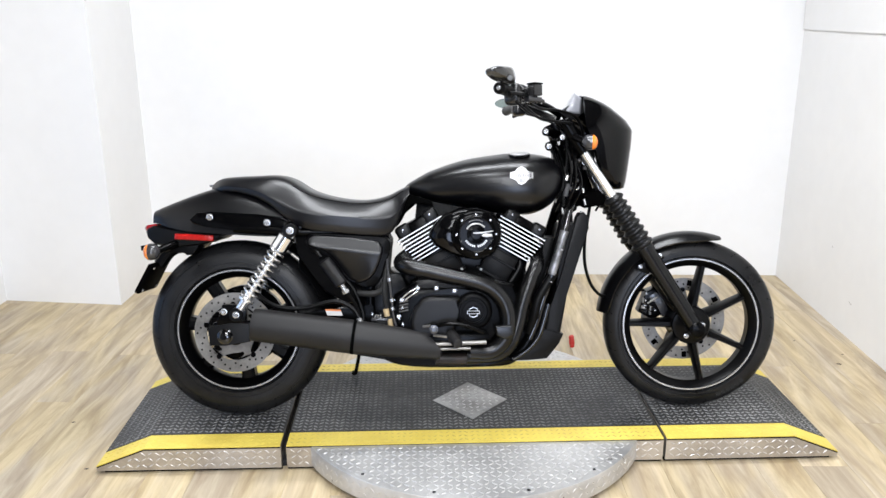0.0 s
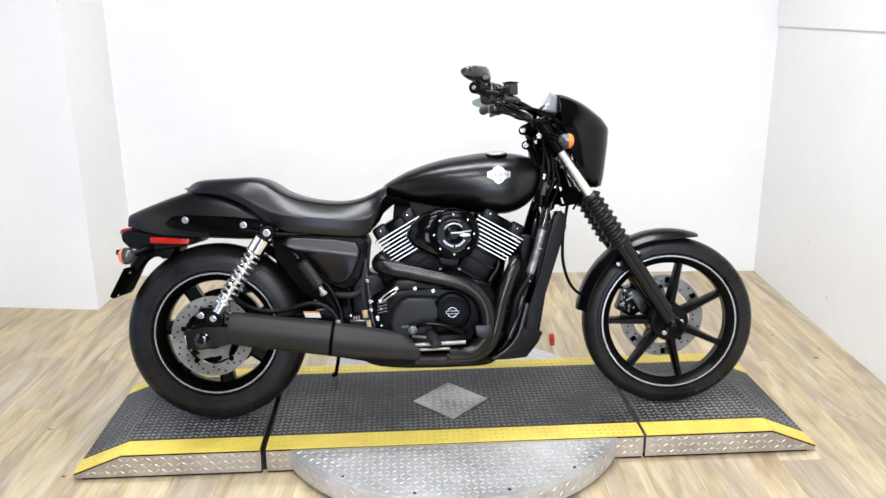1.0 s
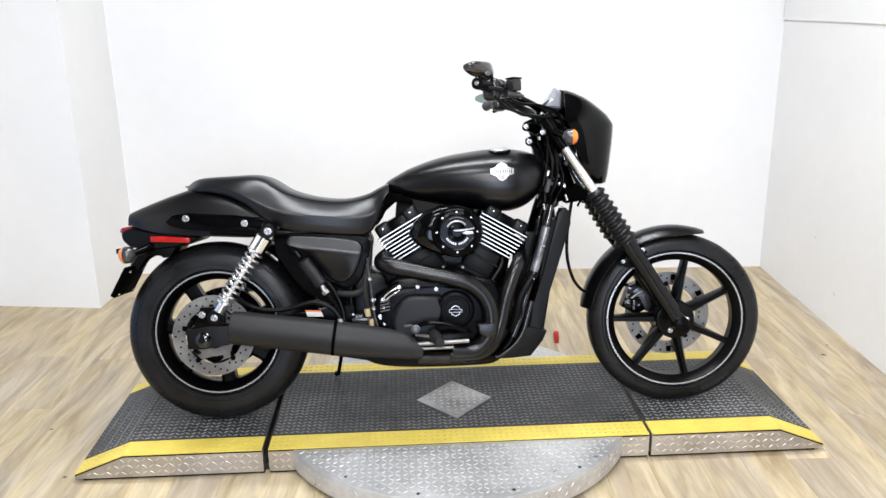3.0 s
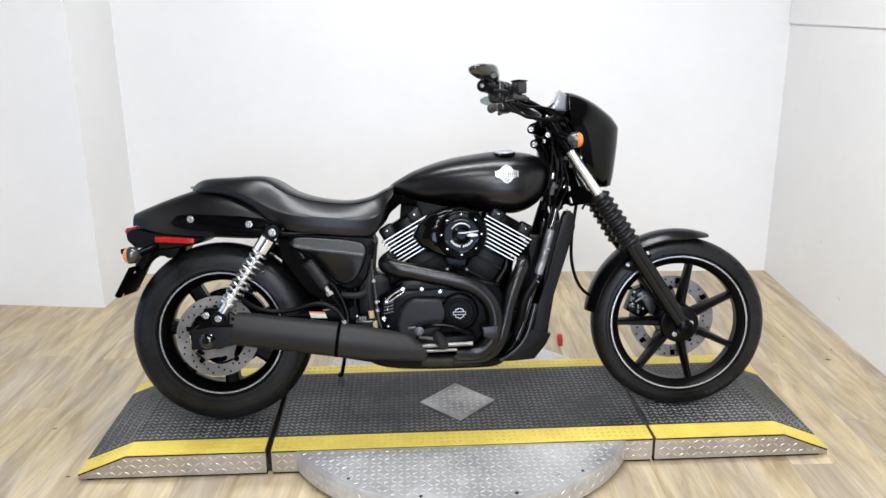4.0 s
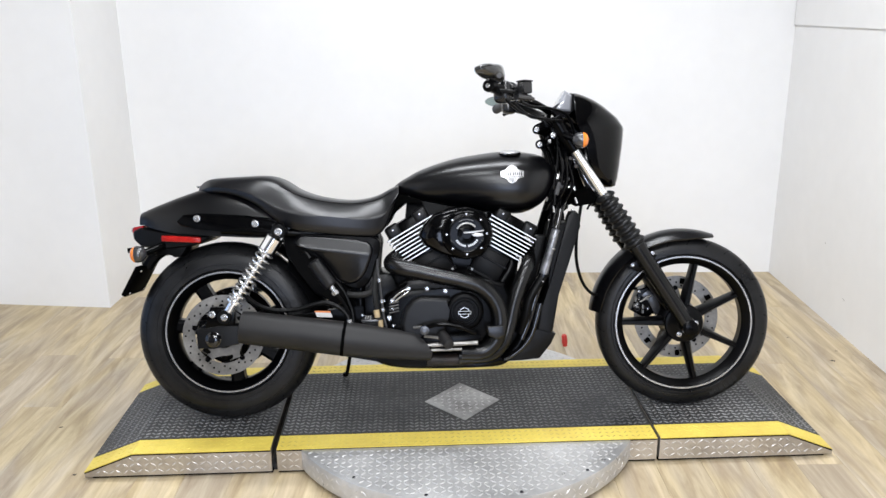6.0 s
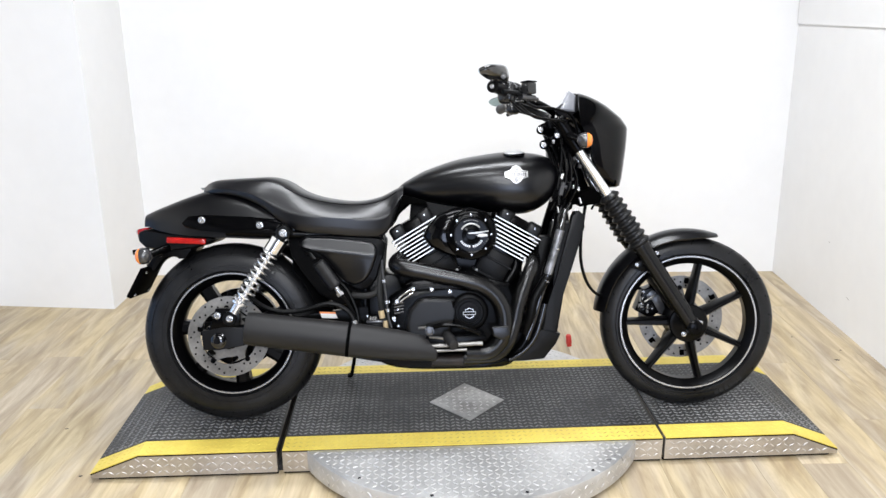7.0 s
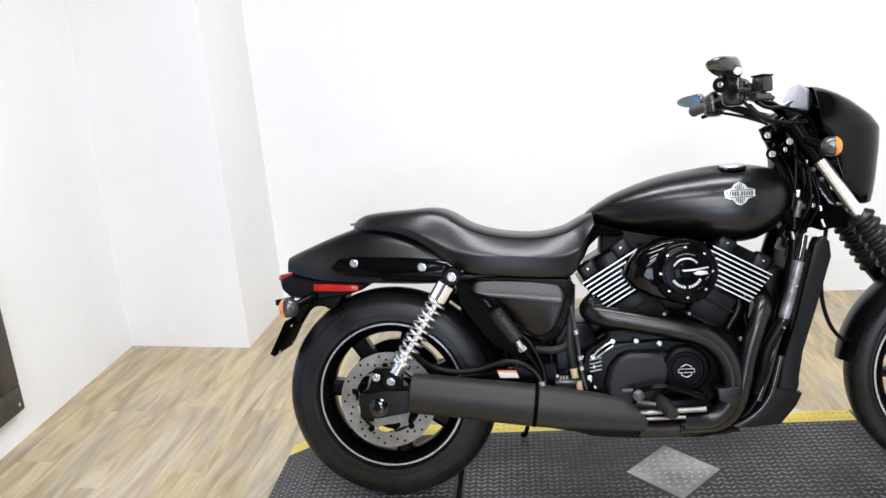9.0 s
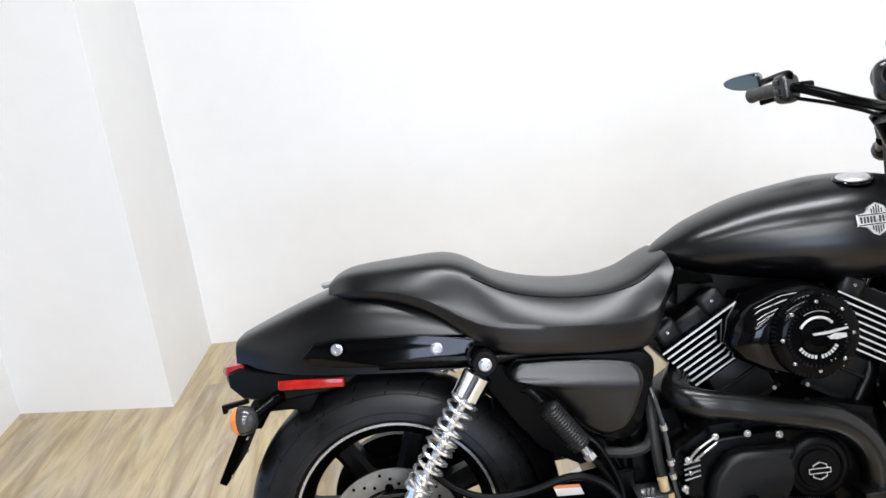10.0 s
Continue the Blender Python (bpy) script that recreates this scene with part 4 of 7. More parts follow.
for x, t, l, w in ((-0.2929, 0.6399, 0.6297, 0.0600), (-0.2845, 0.6481, 0.6123, 0.0744), (-0.2606, 0.6562, 0.5919, 0.0840), (-0.1831, 0.6430, 0.5828, 0.0960), (-0.1006, 0.6338, 0.5909, 0.1008), (-0.0544, 0.6276, 0.6052, 0.1032), (-0.0339, 0.6256, 0.6174, 0.1032)):
    rings.append([P(x, -w, l + 0.006), P(x, -w + 0.01, l), P(x, w - 0.01, l), P(x, w, l + 0.006), P(x, w, t - 0.006), P(x, w - 0.008, t), P(x, -w + 0.008, t), P(x, -w, t - 0.006)])
loft(b, rings)
tail_housing = part("tail_housing", b, SHROUD, bike, "black plastic tail lamp housing")
b = bmesh.new()
rings = []
for x, t, l, w in ((-0.3015, 0.6511, 0.6399, 0.0480), (-0.2892, 0.6562, 0.6358, 0.0672), (-0.2523, 0.6624, 0.6481, 0.0792)):
    rings.append([P(x, -w, l), P(x, w, l), P(x, w, t), P(x, -w, t)])
loft(b, rings)
bmesh.ops.bevel(b, geom=list(b.edges), offset=0.003, segments=2, affect="EDGES")
part("tail_lens", b, RED, tail_housing, "red tail lamp lens")
for sg in (1, -1):
    b = bmesh.new()
    box(b, -0.172, -0.046, -0.004, 0.004, -0.0095, 0.0095, 0.004, 3, Matrix.Translation(P(-0.0130, 0.1131 * sg, 0.6165)) @ Matrix.Translation((-0.109, 0, 0)) @ Matrix.Rotation(math.radians(3.5), 4, "Y") @ Matrix.Translation((0.109, 0, 0)))
    part("side_reflector", b, RED, tail_housing, "long red side reflector")

# rear turn signals and number plate holder
def signal(at, stalk, face, parent, r=0.024):
    """Bullet lamp: grey shell with an amber lens that looks along face."""
    b = bmesh.new()
    f = Vector(face).normalized()
    spun(b, at - f * 0.030, f, [(0.002, 0.006), (0.005, r * 0.50), (0.011, r * 0.80), (0.019, r * 0.96), (0.028, r), (0.034, r)], 28)
    shell = part("turn_signal", b, GREYPLASTIC, parent, "dark grey bullet turn signal")
    b = bmesh.new()
    spun(b, at + f * 0.004, f, [(0, r * 0.99), (0.006, r * 0.97), (0.014, r * 0.72), (0.018, r * 0.3)], 28)
    part("amber_lens", b, ORANGE, shell, "amber lens")
    b = bmesh.new()
    rod(b, stalk, at - f * 0.012, 0.014, 0.011, n=14)
    part("stalk", b, FRAMEBLACK, shell)


signal(P(-0.250, 0.150, 0.573), P(-0.185, 0.085, 0.596), P(-1, -0.10, -0.05), bike, 0.027)
signal(P(-0.250, -0.150, 0.573), P(-0.185, -0.085, 0.596), P(-1, 0.10, -0.05), bike, 0.027)
b = bmesh.new()
slab(b, [(-0.2350, 0.6020), (-0.1100, 0.6000), (-0.1150, 0.5850), (-0.1350, 0.5570), (-0.1550, 0.5560), (-0.1700, 0.5700), (-0.2150, 0.5640)], -0.0880, 0.0880, 0.005)
part("tail_bracket", b, DARKPLASTIC, bike)
b = bmesh.new()
slab(b, [(-0.3000, 0.5900), (-0.2500, 0.5970), (-0.2480, 0.5890), (-0.2890, 0.5840), (-0.2920, 0.5740), (-0.2990, 0.5740)], 0.0850, 0.1000, 0.002)
part("lamp_bracket", b, DARKPLASTIC, bike, "small black bracket beside the turn signal")
m = Matrix.Translation(P(-0.2990, 0.0000, 0.4820)) @ Matrix.Rotation(math.radians(28.5), 4, "Y")
b = bmesh.new()
box(b, -0.004, 0.012, -0.098, 0.092, -0.053, 0.053, 0.003, 2, m)
plate = part("plate_holder", b, GROOVE, bike, "black number plate holder without a plate")
b = bmesh.new()
for y in (-0.07, 0.07):
    for z in (-0.042, 0.042):
        spun(b, m @ Vector((0.012, y, z)), m.to_3x3() @ Vector((1, 0, 0)), [(0, 0.005), (0.003, 0.004)], 12)
pieces("plate_stud", b, STEEL, plate)
b = bmesh.new()
tube(b, [P(-0.2000, 0.0000, 0.5839), P(-0.2400, 0.0000, 0.5600), P(-0.2700, 0.0000, 0.5200)], 0.022, 10)
part("plate_arm", b, DARKPLASTIC, plate)

# seat
S_TOP = [(-0.0756, 0.7891), (-0.0582, 0.8026), (-0.0271, 0.8120), (0.0773, 0.8172), (0.1556, 0.8182), (0.1976, 0.8047), (0.2555, 0.7683), (0.3339, 0.7434), (0.4329, 0.7330), (0.5058, 0.7454), (0.5526, 0.7683), (0.5808, 0.7797)]
S_LOW = [(-0.0584, 0.7702), (-0.0349, 0.7662), (0.0201, 0.7621), (0.0814, 0.7459), (0.1348, 0.7186), (0.1934, 0.6713), (0.2455, 0.6431), (0.3519, 0.6281), (0.5050, 0.6168), (0.5290, 0.6320), (0.5500, 0.6720), (0.5660, 0.7180), (0.5815, 0.7480)]
S_MID = [(-0.0572, 0.7742), (-0.0340, 0.7813), (0.0412, 0.7763), (0.1127, 0.7560), (0.1783, 0.7167), (0.2221, 0.6996), (0.3661, 0.6815), (0.4987, 0.6734), (0.5341, 0.6855), (0.5593, 0.7187), (0.5816, 0.7520)]
S_WID = [(-0.0740, 0.0560), (-0.0331, 0.0998), (0.0485, 0.1280), (0.1404, 0.1562), (0.2323, 0.1741), (0.3344, 0.1766), (0.4467, 0.1664), (0.5283, 0.1500), (0.5692, 0.1320), (0.5814, 0.1150)]
b = bmesh.new()
rings = []
for i in range(49):
    x = -0.074 + 0.655 * i / 48
    t, l, mid, w = (curve_at(r, x) for r in (S_TOP, S_LOW, S_MID, S_WID))
    d = t - mid
    half = [(0.0, t), (0.35 * w, t - 0.01 * d), (0.54 * w, t - 0.055 * d), (0.65 * w, t - 0.13 * d), (0.72 * w, t - 0.25 * d), (0.80 * w, t - 0.43 * d), (0.90 * w, t - 0.69 * d), (0.975 * w, t - 0.91 * d), (w, mid),
            (0.998 * w, mid - 0.10 * (mid - l)), (0.985 * w, mid - 0.5 * (mid - l)), (0.972 * w, l + 0.14 * (mid - l)), (0.945 * w, l + 0.02 * (mid - l)), (0.91 * w, l), (0.5 * w, l), (0, l)]
    rings.append([P(x, s, h) for s, h in half] + [P(x, -s, h) for s, h in reversed(half[1:-1])])
loft(b, rings)
seat = part("seat", b, VINYL, bike, "black vinyl step seat with a raised tail", angle=42)
b = bmesh.new()
for sg in (1, -1):
    pts = []
    for i in range(40):
        x = 0.20 + 0.36 * i / 39
        t, mid, w = (curve_at(r, x) for r in (S_TOP, S_MID, S_WID))
        pts.append(P(x, sg * 0.700 * w, t - 0.205 * (t - mid)))
    tube(b, pts, 0.0016, 6, 0)
pieces("seam_piping", b, SOFTRUBBER, seat, "stitched seam along the seat edge")
b = bmesh.new()
slab(b, [(-0.0932, 0.7878), (-0.0470, 0.7909), (-0.0469, 0.7858), (-0.0879, 0.7807)], -0.0195, 0.0195, 0.001)
part("seat_tab", b, STEEL, seat)

# tank
T_TOP = [(0.5648, 0.7740), (0.5792, 0.7873), (0.6100, 0.8058), (0.6532, 0.8284), (0.7564, 0.8623), (0.8596, 0.8800), (0.9298, 0.8865), (1.0123, 0.8815), (1.0666, 0.8664), (1.0971, 0.8386), (1.1179, 0.7935)]
T_LOW = [(0.5653, 0.7579), (0.5795, 0.7458), (0.6252, 0.7296), (0.7013, 0.7135), (0.8027, 0.6950), (0.8737, 0.6840), (0.9496, 0.6765), (1.0004, 0.6800), (1.0566, 0.7090), (1.0928, 0.7529), (1.1126, 0.7782)]
T_WID = [(0.5651, 0.0154), (0.5743, 0.0358), (0.5998, 0.0614), (0.6508, 0.0896), (0.7529, 0.1254), (0.8550, 0.1510), (0.9367, 0.1613), (1.0081, 0.1562), (1.0592, 0.1331), (1.0929, 0.0947), (1.1143, 0.0256)]
b = bmesh.new()
rings = []
N = 56
for i in range(N + 1):
    u = i / N
    x = 0.5648 + 0.5525 * (u - 0.06 * math.sin(2 * math.pi * u))
    t, l, w = (curve_at(r, x) for r in (T_TOP, T_LOW, T_WID))
    ring = []
    for k in range(36):
        a = 2 * math.pi * k / 36
        cs, sn = math.cos(a), math.sin(a)
        mid = l + 0.46 * (t - l)
        hh = (t - mid) if sn > 0 else (mid - l)
        ring.append(P(x, w * math.copysign(abs(cs) ** (0.86 if sn > 0 else 0.72), cs), mid + hh * math.copysign(abs(sn) ** (0.86 if sn > 0 else 0.80), sn)))
    rings.append(ring)
loft(b, rings)
tank = part("fuel_tank", b, DENIM, bike, "satin black teardrop fuel tank", angle=60)
b = bmesh.new()
spun(b, P(0.948, 0.078, 0.8755), P(-0.03, 0.20, 1), [(0, 0.037), (0.003, 0.037), (0.005, 0.035), (0.005, 0.030)], 40)
cap = part("filler_cap", b, GLOSS, tank, "round black filler cap with a chrome top")
b = bmesh.new()
spun(b, P(0.948, 0.0787, 0.8790), P(-0.03, 0.20, 1), [(0, 0.0305), (0.003, 0.0305), (0.0048, 0.028), (0.0040, 0.023), (0.0052, 0.021), (0.0056, 0.010)], 40)
part("cap_top", b, ALU, cap, "dull chrome top")
for sg in (1, -1):
    # shield-and-bar badge as a plain raised shape
    b = bmesh.new()
    slab(b, [(-0.039, 0.010), (-0.020, 0.012), (-0.016, 0.022), (0.0, 0.029), (0.016, 0.022), (0.020, 0.012), (0.039, 0.010), (0.039, -0.010), (0.020, -0.012), (0.012, -0.024), (0.0, -0.029), (-0.012, -0.024), (-0.020, -0.012), (-0.039, -0.010)], 0.0, 0.005 * sg, 0.0012)
    bmesh.ops.transform(b, matrix=Matrix.Translation(P(0.9454, 0.1567 * sg, 0.8065)) @ Matrix.Rotation(math.radians(-9 * sg), 4, "X") @ Matrix.Rotation(math.radians(1 * sg), 4, "Z") @ Matrix.Diagonal((0.96, 1, 1.06, 1)), verts=b.verts)
    badge = part("tank_badge", b, BADGE, tank, "silver shield-shaped badge")
    b = bmesh.new()
    for z in (0.0085, -0.0085):
        slab(b, [(-0.0365, z - 0.0010), (0.0365, z - 0.0010), (0.0365, z + 0.0010), (-0.0365, z + 0.0010)], 0.005 * sg, 0.0058 * sg)
    for k in range(11):
        u = (-0.031 + 0.0064 * k if k < 5 else -0.001 + 0.0064 * (k - 5)) if k != 5 else 0.031
        slab(b, [(u - 0.0020, -0.0056), (u + 0.0020, -0.0056), (u + 0.0020, 0.0056), (u - 0.0020, 0.0056)], 0.005 * sg, 0.0056 * sg)
    for k, reach in ((-2, 0.0185), (-1, 0.0225), (0, 0.0255), (1, 0.0225), (2, 0.0185)):
        u = 0.0048 * k
        for low, top in ((0.0105, reach), (-reach, -0.0105)):
            slab(b, [(u - 0.0013, low), (u + 0.0013, low), (u + 0.0013, top), (u - 0.0013, top)], 0.005 * sg, 0.0056 * sg)
    bmesh.ops.transform(b, matrix=Matrix.Translation(P(0.9454, 0.1567 * sg, 0.8065)) @ Matrix.Rotation(math.radians(-9 * sg), 4, "X") @ Matrix.Rotation(math.radians(1 * sg), 4, "Z") @ Matrix.Diagonal((0.96, 1, 1.06, 1)), verts=b.verts)
    tagged(part("badge_bars", b, GREYPLASTIC, badge), kind="stuff")

# side covers
COVER = [P(x, 0, h) for x, h in ((0.262, 0.630), (0.340, 0.626), (0.430, 0.619), (0.492, 0.613), (0.514, 0.603), (0.520, 0.585), (0.515, 0.556), (0.502, 0.525), (0.490, 0.485), (0.468, 0.455), (0.435, 0.448), (0.395, 0.468), (0.345, 0.520), (0.300, 0.560), (0.252, 0.585), (0.243, 0.607))]
FACE = [P(x, 0, h) for x, h in ((0.266, 0.6235), (0.330, 0.6205), (0.400, 0.6135), (0.470, 0.6015), (0.487, 0.5915), (0.4945, 0.573), (0.489, 0.545), (0.472, 0.503), (0.452, 0.478), (0.432, 0.467), (0.412, 0.464), (0.388, 0.474), (0.366, 0.498), (0.340, 0.537), (0.312, 0.566), (0.278, 0.586), (0.250, 0.596), (0.253, 0.613))]


def face_side(x, h):
    """How far the raised face stands out: it leans back above a soft crease and falls away below it towards the rear."""
    crease = 0.588 - 0.12 * (x - 0.25)
    fall = max(0.06, min(0.42, 0.42 - 2.2 * (x - 0.29)))
    d = h - crease
    up, low = 0.34, -fall
    bend = 0.010
    u = min(1.0, max(0.0, (d + bend) / (2 * bend)))
    return 0.181 - (up * u + low * (1 - u)) * d


for sg in (1, -1):
    b = bmesh.new()
    edge = glide(COVER + COVER[:1], 5)[:-1]
    rings = [[P(q.x, 0.112 * sg, q.z) for q in edge], [P(q.x, 0.140 * sg, q.z) for q in edge]]
    for f, side in ((0.995, 0.149), (0.980, 0.154), (0.955, 0.156), (0.7, 0.157), (0.3, 0.157)):
        rings.append([P(0.405 + (q.x - 0.405) * f, side * sg, 0.548 + (q.z - 0.548) * f) for q in edge])
    loft(b, rings)
    cover = part("side_cover", b, DARKPLASTIC, bike, "satin black side cover")
    b = bmesh.new()
    edge = glide(FACE + FACE[:1], 5)[:-1]
    rings = [[P(q.x, 0.150 * sg, q.z) for q in edge]]
    for f, lift in ((1.0, -0.012), (0.988, -0.006), (0.968, -0.0018), (0.94, 0.0), (0.86, 0.0), (0.76, 0.0), (0.66, 0.0), (0.56, 0.0), (0.46, 0.0), (0.36, 0.0), (0.26, 0.0), (0.14, 0.0)):
        row = []
        for q in edge:
            x, h = 0.398 + (q.x - 0.398) * f, 0.556 + (q.z - 0.556) * f
            row.append(P(x, sg * max(0.158, face_side(x, h) + lift), h))
        rings.append(row)
    loft(b, rings)
    part("cover_face", b, DENIM, cover, "raised satin black face with a soft crease", angle=50)
    # dark undertray behind the cover
    b = bmesh.new()
    slab(b, [(0.2000, 0.6400), (0.5100, 0.6260), (0.5200, 0.5860), (0.5100, 0.4764), (0.4592, 0.4000), (0.3700, 0.3900), (0.3000, 0.4300), (0.2500, 0.5000), (0.2100, 0.5600)], 0.0260 * sg, 0.1080 * sg, 0.008)
    part("battery_tray", b, DARKPLASTIC, bike)

# reservoir with bellows below the cover
b = bmesh.new()
p0, p1 = P(0.3060, 0.1950, 0.5440), P(0.3620, 0.1950, 0.4640)
spun(b, p0, p1 - p0, [(0, 0.012), (0.004, 0.019)] + [(0.004 + 0.0030 * i, 0.0218 if i % 2 else 0.0208) for i in range(1, 31)] + [(0.098, 0.020), (0.100, 0.012)], 24)
res = part("brake_reservoir", b, GAITER, bike, "ribbed black rear brake reservoir")
b = bmesh.new()
rod(b, p1, P(0.3721, 0.1950, 0.4457), 0.0085, n=12)
rod(b, P(0.3721, 0.1950, 0.4457), P(0.3782, 0.1950, 0.4358), 0.012, n=6)
pieces("reservoir_fitting", b, STEEL, res)
b = bmesh.new()
tube(b, [P(0.3782, 0.1950, 0.4388), P(0.4003, 0.1885, 0.4047), P(0.4306, 0.1820, 0.3462), P(0.4505, 0.1690, 0.3076)], 0.0055, 8)
tube(b, [P(0.2989, 0.1950, 0.5503), P(0.2833, 0.1820, 0.5679), P(0.2678, 0.1690, 0.5717)], 0.006, 8)
tube(b, [P(0.3542, 0.1690, 0.4844), P(0.3948, 0.1820, 0.4541), P(0.4254, 0.1885, 0.3851), P(0.4308, 0.1950, 0.3360)], 0.005, 8)
pieces("brake_hose", b, SOFTRUBBER, bike)
b = bmesh.new()
tube(b, [P(0.0901, 0.1885, 0.4391), P(0.1312, 0.2015, 0.4090), P(0.1816, 0.2080, 0.3921), P(0.2513, 0.2080, 0.3921), P(0.3358, 0.2080, 0.4117), P(0.3858, 0.2080, 0.3960), P(0.4130, 0.2145, 0.3694), P(0.4213, 0.2210, 0.3419)], 0.0075, 10)
part("brake_line", b, SOFTRUBBER, bike, "thick black brake line curving over the silencer")
b = bmesh.new()
rod(b, P(0.4192, 0.2184, 0.3566), P(0.4224, 0.2236, 0.3350), 0.0085, n=10)
part("hose_clip", b, STEEL, bike)
b = bmesh.new()
slab(b, [(0.3052, 0.3810), (0.3552, 0.3780), (0.3624, 0.3584), (0.3124, 0.3604)], 0.1664, 0.1690)
label_ = part("warning_label", b, WHITELABEL, bike, "white warning label with an orange band", smooth=False)
b = bmesh.new()
slab(b, [(0.3052, 0.3814), (0.3552, 0.3785), (0.3573, 0.3731), (0.3073, 0.3760)], 0.1683, 0.1700)
part("label_band", b, ORANGELABEL, label_, smooth=False)

# engine: crankcase
b = bmesh.new()
slab(b, [(0.5005, 0.2881), (0.5299, 0.4252), (0.6000, 0.4696), (0.8006, 0.4844), (0.9206, 0.4548), (0.9546, 0.3663), (0.9383, 0.2589), (0.8582, 0.2055), (0.5802, 0.2055)], -0.1690, 0.1690, 0.025, 3)
engine = part("engine", b, FRAMEBLACK, bike, "black V-twin engine")


# Added black slab that closes a see-through gap below the front cylinder.
b = bmesh.new()
slab(b, [(0.885, 0.380), (0.890, 0.500), (0.925, 0.478), (0.985, 0.472), (0.985, 0.380)], -0.060, 0.070, 0.008)
mount = part("front_engine_mount", b, FRAMEBLACK, bike)
for x, sd, h in ((0.9078, 0.075, 0.4239), (0.9284, 0.075, 0.4065), (0.955, 0.075, 0.418)):
    bolt(P(x, sd - 0.004, h), P(0, 1, 0), 0.0055, 0.007, mount)
b = bmesh.new()
tube(b, [P(0.925, 0.085, 0.560), P(0.936, 0.095, 0.520), P(0.930, 0.098, 0.480), P(0.915, 0.094, 0.440)], 0.0042, 8)
tube(b, [P(0.975, 0.090, 0.545), P(0.962, 0.098, 0.500), P(0.966, 0.100, 0.455), P(0.985, 0.096, 0.415)], 0.0050, 8)
pieces("engine_lead", b, SHINYBLACK, mount)

# primary cover
b = bmesh.new()
slab(b, [(0.5453, 0.3457), (0.5601, 0.4142), (0.6100, 0.4457), (0.7299, 0.4457), (0.8298, 0.4388), (0.8793, 0.3946), (0.8837, 0.3311), (0.8384, 0.2727), (0.6199, 0.2630), (0.5603, 0.2970)], 0.1625, 0.1950, 0.008, 3)
part("side_case", b, FRAMEBLACK, engine, "gloss black engine side case")
b = bmesh.new()
slab(b, [(0.5782, 0.3446), (0.5901, 0.3855), (0.6180, 0.4168), (0.6449, 0.4256), (0.7375, 0.4227), (0.7414, 0.4080), (0.7194, 0.3885), (0.7143, 0.3543), (0.7240, 0.3058), (0.6991, 0.2844), (0.6001, 0.2912), (0.5822, 0.3106)], 0.1885, 0.2262, 0.016, 4)
part("clutch_cover", b, WRINKLE, engine, "satin black clutch cover")
b = bmesh.new()
spun(b, P(0.7825, 0.1924, 0.3722), P(0, 1, 0), [(0, 0.062), (0.010, 0.062), (0.018, 0.058), (0.022, 0.052), (0.022, 0.046), (0.017, 0.043), (0.017, 0.036), (0.021, 0.034), (0.022, 0.010)], 56)
derby = part("timer_cover", b, DARKPLASTIC, bike, "round gloss black cover")
b = bmesh.new()
for x, z, hx, hz in ((0, 0.0045, 0.0205, 0.0009), (0, -0.0045, 0.0205, 0.0009), (-0.0195, 0.0, 0.0009, 0.0045), (0.0195, 0.0, 0.0009, 0.0045), (-0.0125, 0.0085, 0.0008, 0.004), (0.0125, 0.0085, 0.0008, 0.004), (-0.0125, -0.0085, 0.0008, 0.004), (0.0125, -0.0085, 0.0008, 0.004)):
    box(b, x - hx, x + hx, -0.001, 0.001, z - hz, z + hz, 0.0006, 1)
for sg in (1, -1):
    box(b, -0.0065, 0.0065, -0.001, 0.001, -0.001, 0.001, 0, 1, Matrix.Translation((-0.0065, 0, sg * 0.0135)) @ Matrix.Rotation(math.radians(-25 * sg), 4, "Y"))
    box(b, -0.0065, 0.0065, -0.001, 0.001, -0.001, 0.001, 0, 1, Matrix.Translation((0.0065, 0, sg * 0.0135)) @ Matrix.Rotation(math.radians(25 * sg), 4, "Y"))
bmesh.ops.transform(b, matrix=Matrix.Translation(P(0.7820, 0.2220, 0.3711)), verts=b.verts)
tagged(part("cover_emblem", b, BADGE, derby, "small silver emblem", smooth=False), kind="stuff")
for x, z in ((0.5562, 0.3848), (0.5563, 0.3311), (0.8575, 0.4093), (0.8100, 0.4430)):
    bolt(P(x, 0.194, z), P(0, 1, 0), 0.0037, 0.006, engine)
b = bmesh.new()
for i in range(4):
    rod(b, P(0.545, 0.195, 0.402 - 0.010 * i), P(0.575, 0.195, 0.408 - 0.010 * i), 0.003, n=8)
pieces("vent_fitting", b, GREYPLASTIC, engine)
# Paired steel rods draw the bright outlines of a dark fitting.
b = bmesh.new()
for o in (0.0, 0.010):
    tube(b, [P(0.554 + o, 0.200, 0.413 - 0.3 * o), P(0.572 + o, 0.203, 0.432 - 0.8 * o), P(0.603 + 0.4 * o, 0.200, 0.449 - o)], 0.0028, 8)
pieces("fitting_tube", b, STEEL, engine, "two bright rods drawn as the outlines of a dark fitting")
for x, h in ((0.5540, 0.4110), (0.6060, 0.4490), (0.6652, 0.4474), (0.7233, 0.4385), (0.5433, 0.3572)):
    bolt(P(x, 0.196, h), P(0, 1, 0), 0.0058, 0.008, engine)


